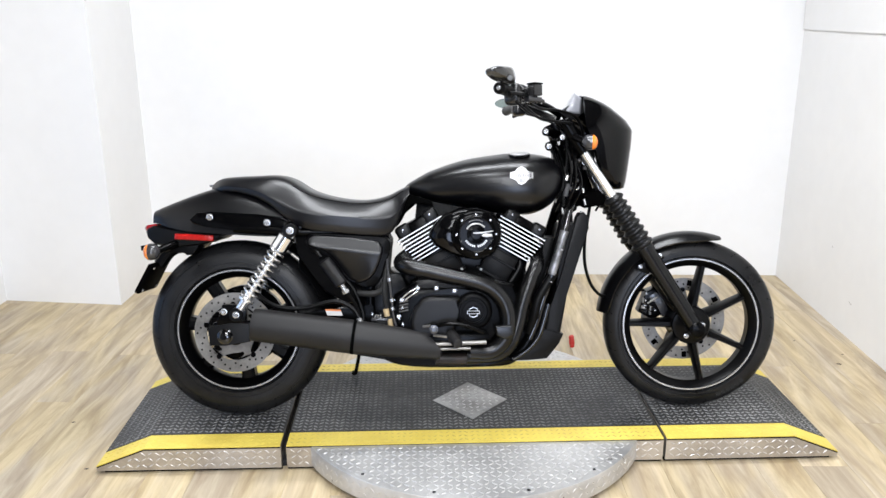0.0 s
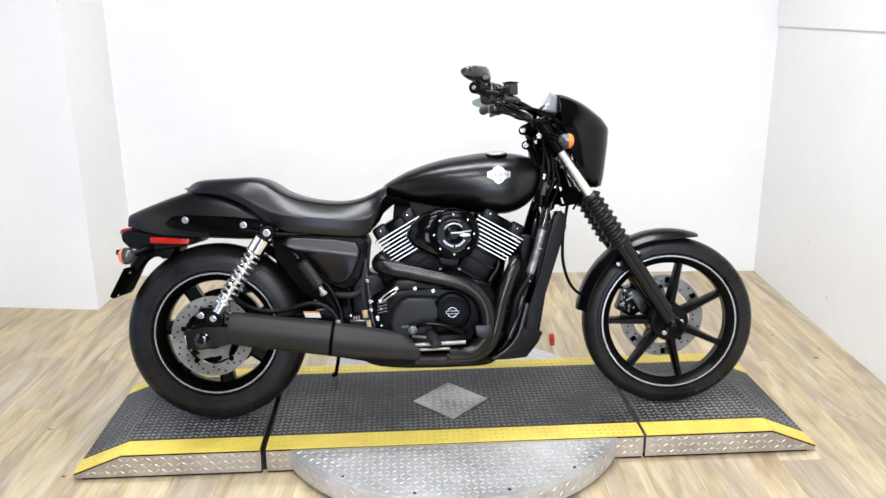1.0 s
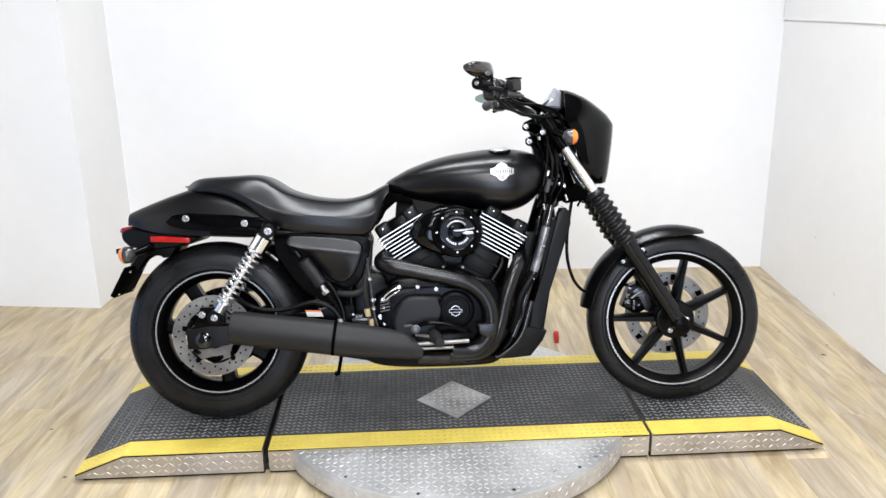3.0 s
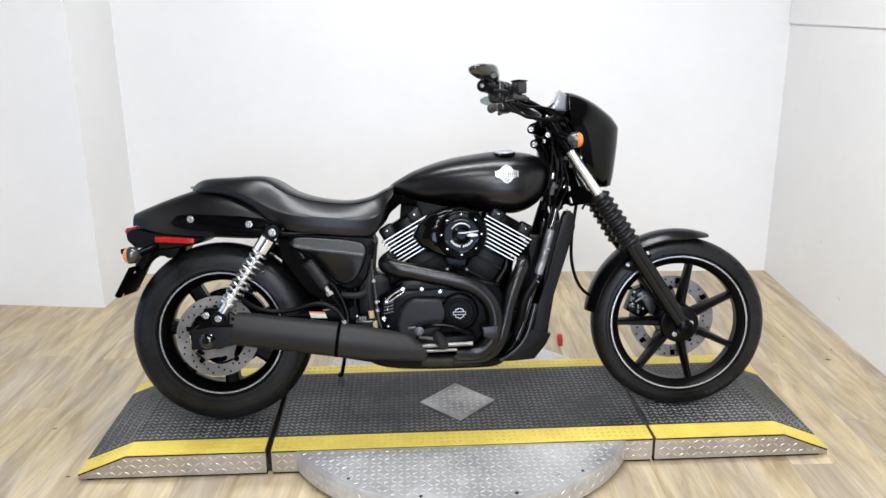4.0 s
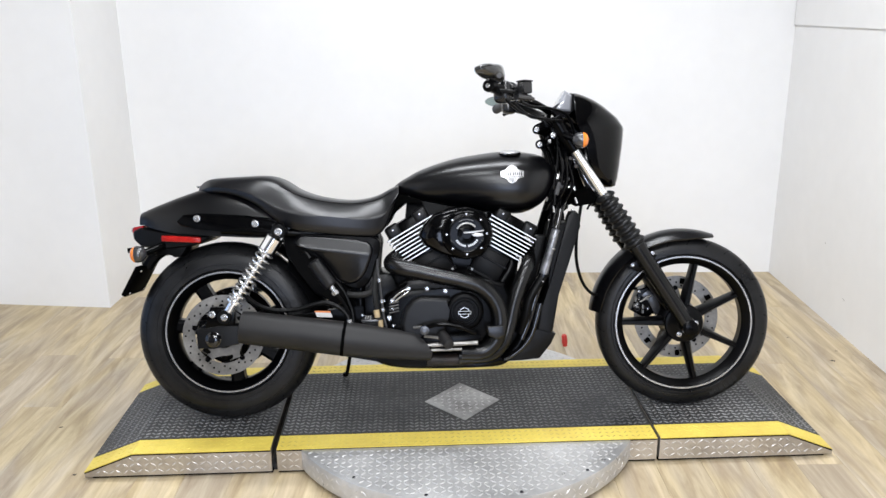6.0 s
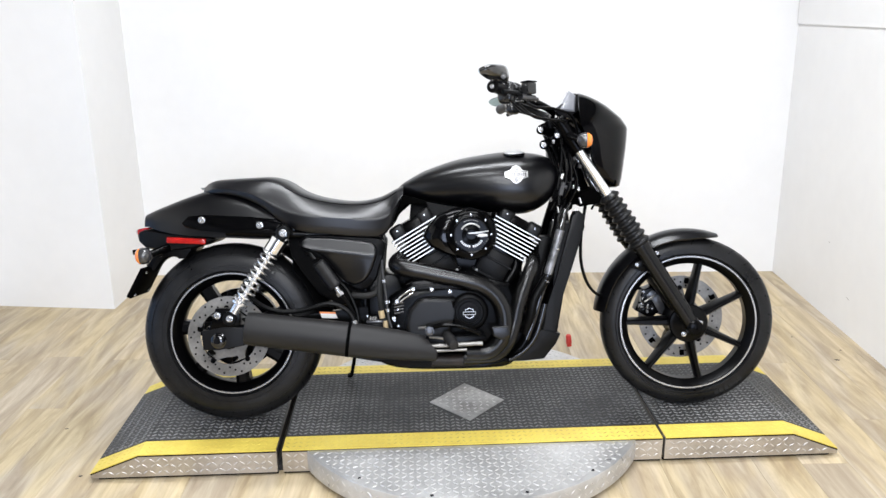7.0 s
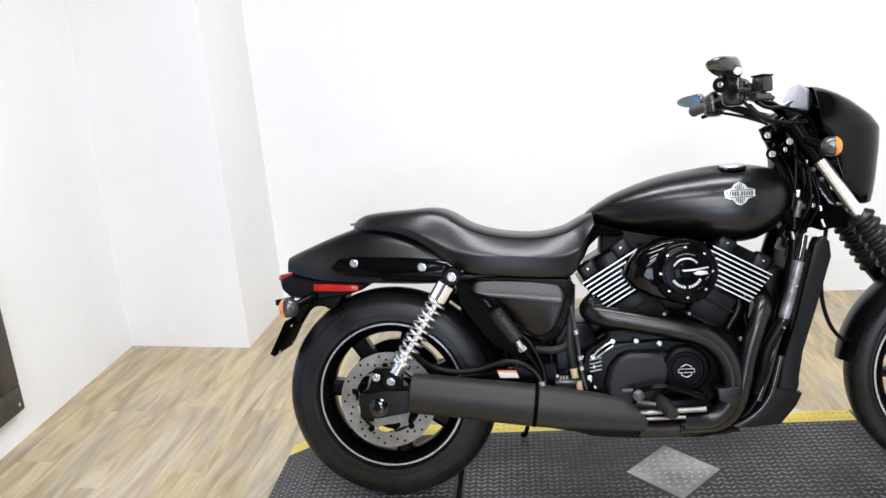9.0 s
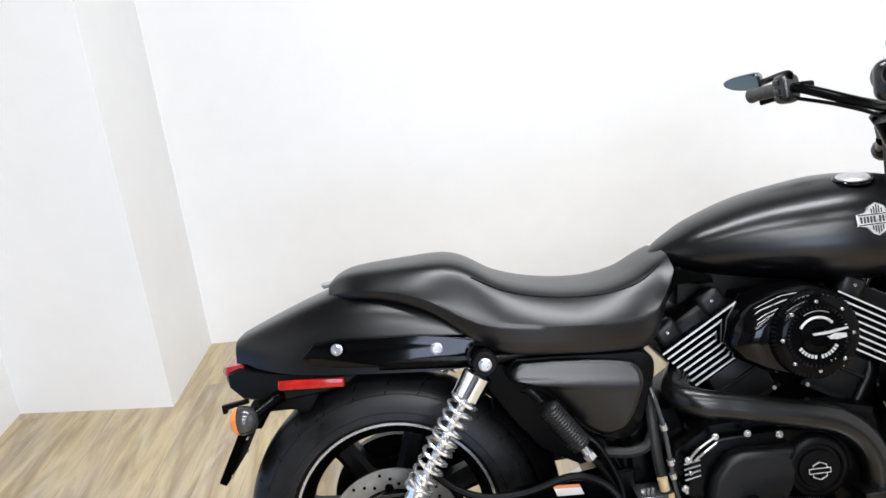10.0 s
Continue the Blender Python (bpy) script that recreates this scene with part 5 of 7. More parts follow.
# cylinders: finned, leaning apart
def cylinder(base, lean, s_half, name):
    """Barrel with polished fin edges; lean in degrees from upright (forward positive)."""
    R = Matrix.Translation(P(base[0], 0, base[1])) @ Matrix.Rotation(math.radians(lean), 4, "Y")
    b = bmesh.new()
    box(b, -0.058, 0.058, -0.110, 0.110, -0.02, 0.19, 0.012, 2, R)
    body = part(name, b, FRAMEBLACK, bike, "black finned engine cylinder")
    out = -1 if lean < 0 else 1
    for i in range(8):
        z = 0.0700 + i * 0.0123
        x0, x1 = sorted((out * (0.080 + 0.0022 * i), -out * 0.078))
        b = bmesh.new()
        box(b, x0, x1, -0.130, 0.130, z - 0.0024, z + 0.0024, 0.002, 1, R)
        fin = part("fin", b, FRAMEBLACK, body)
        b = bmesh.new()
        for sg in (1, -1):
            box(b, x0 + 0.003, x1 - 0.003, -0.0012, 0.0012, z - 0.0016, z + 0.0016, 0, 1, R @ Matrix.Translation((0, -0.1305 * sg, 0)))
        pieces("fin_edge", b, FINEDGE, fin, "polished fin edge", smooth=False)
    # ribbed casting below the fins
    b = bmesh.new()
    box(b, -0.052, 0.050, -0.119, -0.100, -0.030, 0.060, 0.006, 2, R)
    box(b, -0.058, 0.056, -0.122, -0.100, 0.022, 0.030, 0.002, 1, R)
    box(b, -0.058, 0.056, -0.122, -0.100, -0.034, -0.024, 0.002, 1, R)
    pieces("barrel_casting", b, SHROUD, body)
    for u in (-0.044, 0.042):
        bolt(R @ Vector((u, -0.121, -0.029)), P(0, 1, 0), 0.0036, 0.005, body, ALU)
    b = bmesh.new()
    box(b, -0.062, 0.062, -0.085, 0.085, 0.150, 0.186, 0.012, 3, R)
    head = part("cylinder_head", b, WRINKLE, bike, "black cylinder head")
    b = bmesh.new()
    for x in (-0.060, 0.042):
        box(b, x * -out - 0.026, x * -out + 0.026, -0.114, -0.076, 0.150, 0.198, 0.012, 3, R)
    pieces("head_cover", b, WRINKLE, head)
    for x in (-0.060, 0.042):
        q = R @ Vector((x * -out, -0.112, 0.180))
        bolt(q, P(0, 1, 0), 0.0036, 0.006, head)


cylinder((0.7006, 0.5055), -30, 0.1, "rear_cylinder")
cylinder((0.8676, 0.5026), 30, 0.1, "front_cylinder")
b = bmesh.new()
slab(b, [(0.6600, 0.4300), (0.6700, 0.5400), (0.7015, 0.6885), (0.8744, 0.6885), (0.9100, 0.5400), (0.9200, 0.4300)], -0.0910, 0.0975, 0.01)
part("intake", b, FRAMEBLACK, engine)
# Filler added where light leaked through under the tank.
b = bmesh.new()
slab(b, [(0.592, 0.600), (0.606, 0.728), (0.640, 0.742), (0.900, 0.705), (0.880, 0.650), (0.680, 0.610)], -0.048, 0.048, 0.01)
part("airbox", b, DARKPLASTIC, bike, "black filler that closes a bright gap under the tank")

# air cleaner
b = bmesh.new()
AC = (0.7927, 0.6203)
OUT = [(0.6401, 0.6163), (0.6602, 0.6521), (0.6905, 0.6821), (0.7409, 0.7020), (0.7963, 0.7070), (0.8465, 0.6920), (0.8734, 0.6601), (0.8810, 0.6203), (0.8726, 0.5806), (0.8452, 0.5469), (0.8001, 0.5341), (0.7551, 0.5410), (0.7051, 0.5588), (0.6601, 0.5845)]
loft(b, [[P(x, 0.110, h) for x, h in OUT], [P(x, 0.166, h) for x, h in OUT], [P(0.76 + (x - 0.76) * 0.97, 0.190, 0.62 + (h - 0.62) * 0.97) for x, h in OUT],
         [P(0.765 + (x - 0.765) * 0.88, 0.204, 0.62 + (h - 0.62) * 0.88) for x, h in OUT], [P(0.775 + (x - 0.775) * 0.6, 0.209, 0.62 + (h - 0.62) * 0.6) for x, h in OUT]])
ac = part("air_cleaner", b, GLOSS, bike, "gloss black air cleaner housing", angle=50)
b = bmesh.new()
spun(b, P(AC[0], 0.197, AC[1]), P(0, 1, 0), [(0, 0.080), (0.016, 0.080), (0.024, 0.077), (0.030, 0.068), (0.031, 0.056), (0.028, 0.053), (0.028, 0.030), (0.031, 0.028), (0.032, 0.018), (0.026, 0.015), (0.026, 0.006)], 72)
lid = part("air_cleaner_lid", b, LIDGLOSS, ac, "round gloss black lid ringed with bolts")
for i in range(8):
    a = math.radians(45 * i + 0)
    bolt(P(AC[0] + 0.063 * math.cos(a), 0.2265, AC[1] + 0.063 * math.sin(a)), P(0, 1, 0), 0.0031, 0.004, lid)
# Light arcs painted as the glints on the lid's raised ring.
for a0, a1, rr, wide, mt in ((40, 150, 0.0345, 0.0026, ALU), (62, 120, 0.046, 0.0011, LETTERGREY)):
    b = bmesh.new()
    tube(b, [P(AC[0] + rr * math.cos(math.radians(a0 + (a1 - a0) * k / 16)), 0.2262, AC[1] + rr * math.sin(math.radians(a0 + (a1 - a0) * k / 16))) for k in range(17)], wide, 8, 2)
    part("lid_arc", b, mt, lid, "light arc standing in for a glint on the lid's ring")
b = bmesh.new()
for i in range(13):
    if i == 6:
        continue
    a = math.radians(208 + 124 * (i + 0.5) / 13)
    box(b, -0.0021, 0.0021, -0.0008, 0.0008, -0.0032, 0.0032, 0, 1, Matrix.Translation(P(AC[0] + 0.0375 * math.cos(a), 0.2256, AC[1] + 0.0375 * math.sin(a))) @ Matrix.Rotation(-a + math.pi / 2, 4, "Y"))
tagged(part("lettering_bars", b, ALU, lid, "small silver bars of lettering", smooth=False), kind="stuff")
b = bmesh.new()
for i in range(44):
    a = 2 * math.pi * i / 44
    c, sn = math.cos(a), math.sin(a)
    tube(b, [P(AC[0] + rr * c, side, AC[1] + rr * sn) for rr, side in ((0.0500, 0.2240), (0.0540, 0.2256), (0.0580, 0.2264))], 0.0016, 6, 0)
for i in range(60):
    a = 2 * math.pi * i / 60
    c, sn = math.cos(a), math.sin(a)
    tube(b, [P(AC[0] + rr * c, side, AC[1] + rr * sn) for rr, side in ((0.0735, 0.2240), (0.0775, 0.2195), (0.0798, 0.2140))], 0.0013, 6, 0)
tagged(part("lid_ribs", b, GLOSS, lid, "fine gloss black ribs round the lid"), kind="stuff")
b = bmesh.new()
slab(b, [(0.782, 0.627), (0.800, 0.6275), (0.846, 0.6325), (0.846, 0.6290), (0.812, 0.6235), (0.784, 0.6225)], 0.2250, 0.2295, 0.0008)
slab(b, [(0.808, 0.6190), (0.822, 0.6235), (0.842, 0.6215), (0.844, 0.6140), (0.826, 0.6115), (0.812, 0.6135)], 0.2250, 0.2290, 0.0015)
pieces("lid_plate", b, ALU, lid, "bright pointer on the lid")

# exhaust
b = bmesh.new()
tube(b, [P(0.5897, 0.0780, 0.5540), P(0.5546, 0.1495, 0.5300), P(0.5749, 0.1924, 0.5178), P(0.6400, 0.2015, 0.5035), P(0.7050, 0.2054, 0.4885), P(0.7719, 0.2080, 0.4736), P(0.8257, 0.2080, 0.4559), P(0.8654, 0.2080, 0.4245), P(0.8889, 0.2080, 0.3824), P(0.8943, 0.2080, 0.3306), P(0.8798, 0.2080, 0.2772), P(0.8378, 0.2080, 0.2433), P(0.7684, 0.2145, 0.2431)], 0.0265, 20, 8)
exhaust = part("exhaust_pipe", b, EXHAUST, bike, "satin black rear exhaust pipe")
b = bmesh.new()
tube(b, [P(1.0056, 0.0650, 0.5498), P(0.9978, 0.1365, 0.5158), P(0.9762, 0.1625, 0.4748), P(0.9553, 0.1716, 0.4251), P(0.9395, 0.1755, 0.3758), P(0.9268, 0.1794, 0.3219), P(0.9030, 0.1885, 0.2632), P(0.8578, 0.1950, 0.2291), P(0.7585, 0.2080, 0.2269)], 0.0235, 20, 8)
part("exhaust_pipe", b, EXHAUST, bike, "satin black front exhaust pipe")
b = bmesh.new()
tube(b, [P(0.8578, 0.1950, 0.2252), P(0.7585, 0.2015, 0.2174), P(0.6595, 0.2080, 0.2211)], 0.020, 14)
part("collector", b, PIPESTAIN, bike, "heat-stained collector pipe")
b = bmesh.new()
slab(b, [(0.8496, 0.3293), (0.9021, 0.3312), (0.9087, 0.3002), (0.8818, 0.2857), (0.8533, 0.3002)], 0.1950, 0.2496, 0.008, 3)
part("pipe_joint", b, EXHAUST, bike)
b = bmesh.new()
MA, MB = P(0.0816, 0.2210, 0.3429), P(0.7387, 0.2210, 0.2497)
d = MB - MA
L = d.length
spun(b, MA, d, [(0.012, 0.020), (0.012, 0.034), (0.0, 0.046), (0.002, 0.0505), (0.02, 0.0520), (0.26, 0.0540), (0.319, 0.0545)], 40)
silencer = part("silencer", b, SILENCER, bike, "satin black silencer with a slash-cut heat shield")
b = bmesh.new()
spun(b, MA, d, [(0.325, 0.0545), (0.40, 0.0520), (0.50, 0.0465), (0.575, 0.0405), (0.600, 0.0385), (0.604, 0.030), (0.600, 0.026)], 40)
bmesh.ops.bisect_plane(b, geom=[*b.verts, *b.edges, *b.faces], plane_co=P(0.6650, 0.22, 0.2730), plane_no=P(0.796, 0, 0.605), clear_outer=True)
edge = [e for e in b.edges if len(e.link_faces) == 1]
bmesh.ops.holes_fill(b, edges=edge, sides=0)
part("silencer_front", b, SILENCER, silencer)
b = bmesh.new()
spun(b, MA, d, [(0.3170, 0.0535), (0.3170, 0.0552), (0.3275, 0.0552), (0.3275, 0.0535)], 40, closed=True)
part("silencer_band", b, GROOVE, silencer, "black clamp band", smooth=False)
b = bmesh.new()
slab(b, [(0.3026, 0.2531), (0.5209, 0.2145), (0.6001, 0.2019), (0.8178, 0.1932), (0.9168, 0.2019), (0.8973, 0.2241), (0.6001, 0.2338), (0.3619, 0.2725)], 0.0780, 0.2015, 0.01)
part("belly_bracket", b, FRAMEBLACK, bike)

# rider foot controls
b = bmesh.new()
tube(b, [P(0.6516, 0.2535, 0.3311), P(0.6990, 0.2665, 0.3432), P(0.7583, 0.2665, 0.3355), P(0.8125, 0.2665, 0.3142)], 0.0075, 10)
rod(b, P(0.6548, 0.1950, 0.3311), P(0.6544, 0.2795, 0.3283), 0.014, n=18)
lever = part("brake_pedal", b, FRAMEBLACK, bike, "black rear brake pedal")
bolt(P(0.6540, 0.2780, 0.3270), P(0, 1, 0), 0.0120, 0.010, lever, GREYPLASTIC)
b = bmesh.new()
rod(b, P(0.6219, 0.2340, 0.3298), P(0.6496, 0.2600, 0.3357), 0.0045, n=10)
rod(b, P(0.6545, 0.2470, 0.3032), P(0.6989, 0.2665, 0.3007), 0.0045, n=10)
pieces("linkage", b, DISC, lever)
b = bmesh.new()
spun(b, P(0.7085, 0.2470, 0.3060), P(0.020, 0.085, -0.018), [(0, 0.010), (0.004, 0.0165), (0.020, 0.018), (0.070, 0.0165), (0.082, 0.014), (0.084, 0.008)], 24)
peg = part("foot_peg", b, SILENCER, bike, "black rubber rider foot peg")
b = bmesh.new()
slab(b, [(0.6397, 0.3003), (0.8277, 0.3051), (0.8374, 0.2858), (0.7779, 0.2664), (0.6594, 0.2664)], 0.2145, 0.2470, 0.006)
part("peg_bracket", b, FRAMEBLACK, bike)
b = bmesh.new()
rod(b, P(0.6545, 0.2496, 0.2745), P(0.8200, 0.2496, 0.2790), 0.0065, n=14)
rod(b, P(0.6640, 0.2470, 0.2585), P(0.7700, 0.2470, 0.2600), 0.0050, n=12)
pieces("brake_rod", b, DISC, bike, "bright brake linkage rod")

# small parts between the gearbox and the cover
b = bmesh.new()
box(b, 0.4570, 0.5090, -0.202, -0.14, 0.300, 0.3440, 0.004)
switch_box = part("switch_box", b, DARKPLASTIC, bike, "black electrical box above the silencer")
# Lighter grey strip puts in the box's bright top edge.
b = bmesh.new()
box(b, 0.4555, 0.5105, -0.204, -0.14, 0.3445, 0.3530, 0.002)
part("box_lid", b, GREYPLASTIC, switch_box)
b = bmesh.new()
for x in (0.468, 0.476, 0.484):
    rod(b, P(x, 0.190, 0.3530), P(x + 0.002, 0.190, 0.3640), 0.0030, n=8)
pieces("terminal", b, STEEL, switch_box)
b = bmesh.new()
rod(b, P(0.5030, 0.1951, 0.3823), P(0.5065, 0.1957, 0.3590), 0.0095, 0.0090, n=14)
part("connector", b, TAN, bike, "tan cable connector sleeve")
b = bmesh.new()
tube(b, [P(0.5150, 0.1000, 0.5900), P(0.5050, 0.1500, 0.5000), P(0.5000, 0.1780, 0.4500), P(0.5052, 0.1820, 0.3853), P(0.5204, 0.1885, 0.3216)], 0.010, 10)
tube(b, [P(0.4100, 0.1600, 0.4310), P(0.4530, 0.1700, 0.4285), P(0.4850, 0.1720, 0.4370), P(0.5000, 0.1700, 0.4600)], 0.0105, 10)
pieces("wiring_loom", b, HOSEGREY, bike, "worn grey wiring sleeve")
b = bmesh.new()
tube(b, [P(0.5080, 0.1500, 0.5400), P(0.5097, 0.1800, 0.5144), P(0.5143, 0.1950, 0.4777), P(0.5215, 0.1950, 0.4091), P(0.5255, 0.1950, 0.3633), P(0.5345, 0.1950, 0.3265)], 0.0042, 8)
part("breather_tube", b, GREYPLASTIC, bike, "thin dark tube with bright clips")
b = bmesh.new()
for x, h in ((0.5215, 0.4103), (0.5240, 0.3838), (0.5143, 0.4777)):
    rod(b, P(x - 0.001, 0.1950, h + 0.005), P(x + 0.001, 0.1950, h - 0.005), 0.0068, n=12)
pieces("tube_clip", b, STEEL, bike)
b = bmesh.new()
rod(b, P(0.5145, 0.1955, 0.3499), P(0.5175, 0.1955, 0.3200), 0.0085, 0.0080, n=14)
part("connector", b, TAN, bike, "tan cable connector sleeve")
b = bmesh.new()
for q in (P(0.5281, 0.1820, 0.4099), P(0.5453, 0.1924, 0.3507), P(0.4607, 0.2080, 0.3697)):
    spun(b, q, P(0, 1, 0), [(0, 0.0035), (0.005, 0.004), (0.008, 0.003)], 12)
rod(b, P(0.5603, 0.2054, 0.3161), P(0.5852, 0.2054, 0.3122), 0.004, n=10)
pieces("cable_clip", b, STEEL, bike)
b = bmesh.new()
tube(b, [P(0.5007, 0.2015, 0.3133), P(0.6001, 0.2145, 0.2964), P(0.6794, 0.2210, 0.2788)], 0.005, 8)
part("cable", b, FRAMEBLACK, bike)

b = bmesh.new()
slab(b, [(0.40, 0.30), (0.40, 0.43), (0.45, 0.485), (0.555, 0.495), (0.58, 0.42), (0.57, 0.26), (0.46, 0.245)], -0.135, 0.135, 0.012, 2)
part("gearbox", b, FRAMEBLACK, bike, "black gearbox behind the engine")
for sg in (1, -1):
    b = bmesh.new()
    slab(b, [(0.556, 0.755), (0.60, 0.745), (0.655, 0.729), (0.660, 0.714), (0.630, 0.715), (0.585, 0.726), (0.545, 0.665), (0.528, 0.640), (0.520, 0.650), (0.540, 0.690)], 0.055 * sg, 0.105 * sg, 0.006)
    part("frame_cover", b, GROOVE, bike, "black plastic cover under the tank")

# radiator with its side covers
b = bmesh.new()
slab(b, [(1.0922, 0.6434), (1.1402, 0.6480), (1.0753, 0.2864), (1.0385, 0.2883)], -0.1375, 0.1375, 0.004)
radiator = part("radiator", b, DARKPLASTIC, bike, "black radiator in front of the engine")
for sg in (1, -1):
    b = bmesh.new()
    slab(b, [(1.1282, 0.6700), (1.1340, 0.6840), (1.1509, 0.6860), (1.1640, 0.6720), (1.1672, 0.6335), (1.1244, 0.5050), (1.0846, 0.3850), (1.0782, 0.3516), (1.0772, 0.3060), (1.0690, 0.2820), (1.0215, 0.2900), (1.0240, 0.3160), (1.0390, 0.3700), (1.0748, 0.4750)], 0.1078 * sg, 0.1530 * sg, 0.009, 3)
    shroud = part("radiator_shroud", b, SHROUD, radiator, "black plastic radiator shroud")
    b = bmesh.new()
    foot = [(1.0190, 0.3020), (1.0500, 0.2960), (1.0832, 0.2850), (1.0690, 0.2520), (1.0300, 0.2010), (0.9676, 0.1955), (0.9080, 0.1945), (0.9430, 0.2140), (0.9804, 0.2418), (1.0060, 0.2760)]
    cx, ch = 1.020, 0.245
    rings = []
    for f, side in ((1.0, 0.070), (1.0, 0.148), (0.985, 0.1535), (0.955, 0.1560), (0.55, 0.1590), (0.15, 0.1600)):
        rings.append([P(cx + (x - cx) * f, (side - 0.16 * max(0.0, 0.285 - (ch + (h - ch) * f)) * (side > 0.1)) * sg, ch + (h - ch) * f) for x, h in foot])
    loft(b, rings)
    part("shroud_foot", b, SHROUD, shroud, "flared foot of the shroud")
    b = bmesh.new()
    tube(b, [P(1.0330, 0.149 * sg, 0.385), P(1.0165, 0.150 * sg, 0.325), P(1.0010, 0.150 * sg, 0.280), P(0.9720, 0.149 * sg, 0.241), P(0.9330, 0.147 * sg, 0.213), P(0.8900, 0.140 * sg, 0.199), P(0.8400, 0.130 * sg, 0.196)], 0.0098, 12)
    part("down_tube", b, SHINYBLACK, bike, "glossy black lower frame tube")
    b = bmesh.new()
    tube(b, [P(1.0526, 0.1466 * sg, 0.4851), P(1.0006, 0.1560 * sg, 0.4061), P(0.9847, 0.1560 * sg, 0.3472), P(0.9694, 0.1430 * sg, 0.2889)], 0.016, 12)
    part("coolant_hose", b, SOFTRUBBER, radiator)
    b = bmesh.new()
    tube(b, [P(1.1050, 0.135 * sg, 0.690), P(1.0830, 0.150 * sg, 0.610), P(1.0500, 0.152 * sg, 0.500), P(1.0150, 0.152 * sg, 0.400), P(0.9950, 0.150 * sg, 0.330), P(0.9700, 0.150 * sg, 0.270)], 0.0115, 14)
    part("coolant_pipe", b, SHINYBLACK, radiator, "shiny black coolant pipe")
    b = bmesh.new()
    tube(b, [P(1.0880, 0.149 * sg, 0.625), P(1.0800, 0.1505 * sg, 0.600), P(1.0680, 0.1515 * sg, 0.560), P(1.0530, 0.152 * sg, 0.510), P(1.0445, 0.152 * sg, 0.482)], 0.0142, 14)
    part("foil_sleeve", b, FOIL, radiator, "crinkled silver heat sleeve")
    b = bmesh.new()
    for i in range(2):
        rod(b, P(1.071 - i * 0.034, 0.1525 * sg, 0.567 - i * 0.105), P(1.070 - i * 0.034, 0.1525 * sg, 0.562 - i * 0.105), 0.0130, n=16)
    pieces("pipe_clip", b, STEEL, radiator)
b = bmesh.new()
tube(b, [P(0.9122, 0.1040, 0.4480), P(0.9486, 0.0910, 0.5083), P(0.9344, 0.0780, 0.5590)], 0.02, 12)
part("water_pipe", b, FRAMEBLACK, engine)

b = bmesh.new()
slab(b, [(0.9200, 0.1960), (0.9450, 0.2691), (0.9832, 0.3500), (1.0250, 0.3380), (1.0500, 0.2600), (1.0200, 0.2067)], -0.11, 0.11, 0.012)
part("lower_cowl", b, DARKPLASTIC, bike, "black plastic cowl below the radiator")

b = bmesh.new()
slab(b, [(0.990, 0.36), (1.045, 0.36), (1.090, 0.60), (1.035, 0.60)], -0.06, 0.06, 0.012)
part("fan_housing", b, DARKPLASTIC, radiator, "black fan housing behind the radiator")

b = bmesh.new()
rod(b, P(0.925, 0.045, 0.615), P(1.004, 0.062, 0.552), 0.034, 0.027, n=20)
part("exhaust_flange", b, FRAMEBLACK, engine)

# Another added black slab, closing the gap at the engine's rear.
b = bmesh.new()
slab(b, [(0.535, 0.40), (0.535, 0.478), (0.600, 0.520), (0.690, 0.530), (0.690, 0.43)], -0.06, 0.06, 0.012)
part("starter_housing", b, FRAMEBLACK, engine)

# side stand on the far side
b = bmesh.new()
tube(b, [P(0.400, -0.10, 0.24), P(0.385, -0.19, 0.155), P(0.366, -0.275, 0.074)], 0.0070, 12)
spun(b, P(0.360, -0.280, 0.0665), P(0, 0.22, 1), [(0, 0.010), (0.006, 0.010), (0.012, 0.008)], 16)
part("side_stand", b, FRAMEBLACK, bike, "black side stand, folded out")

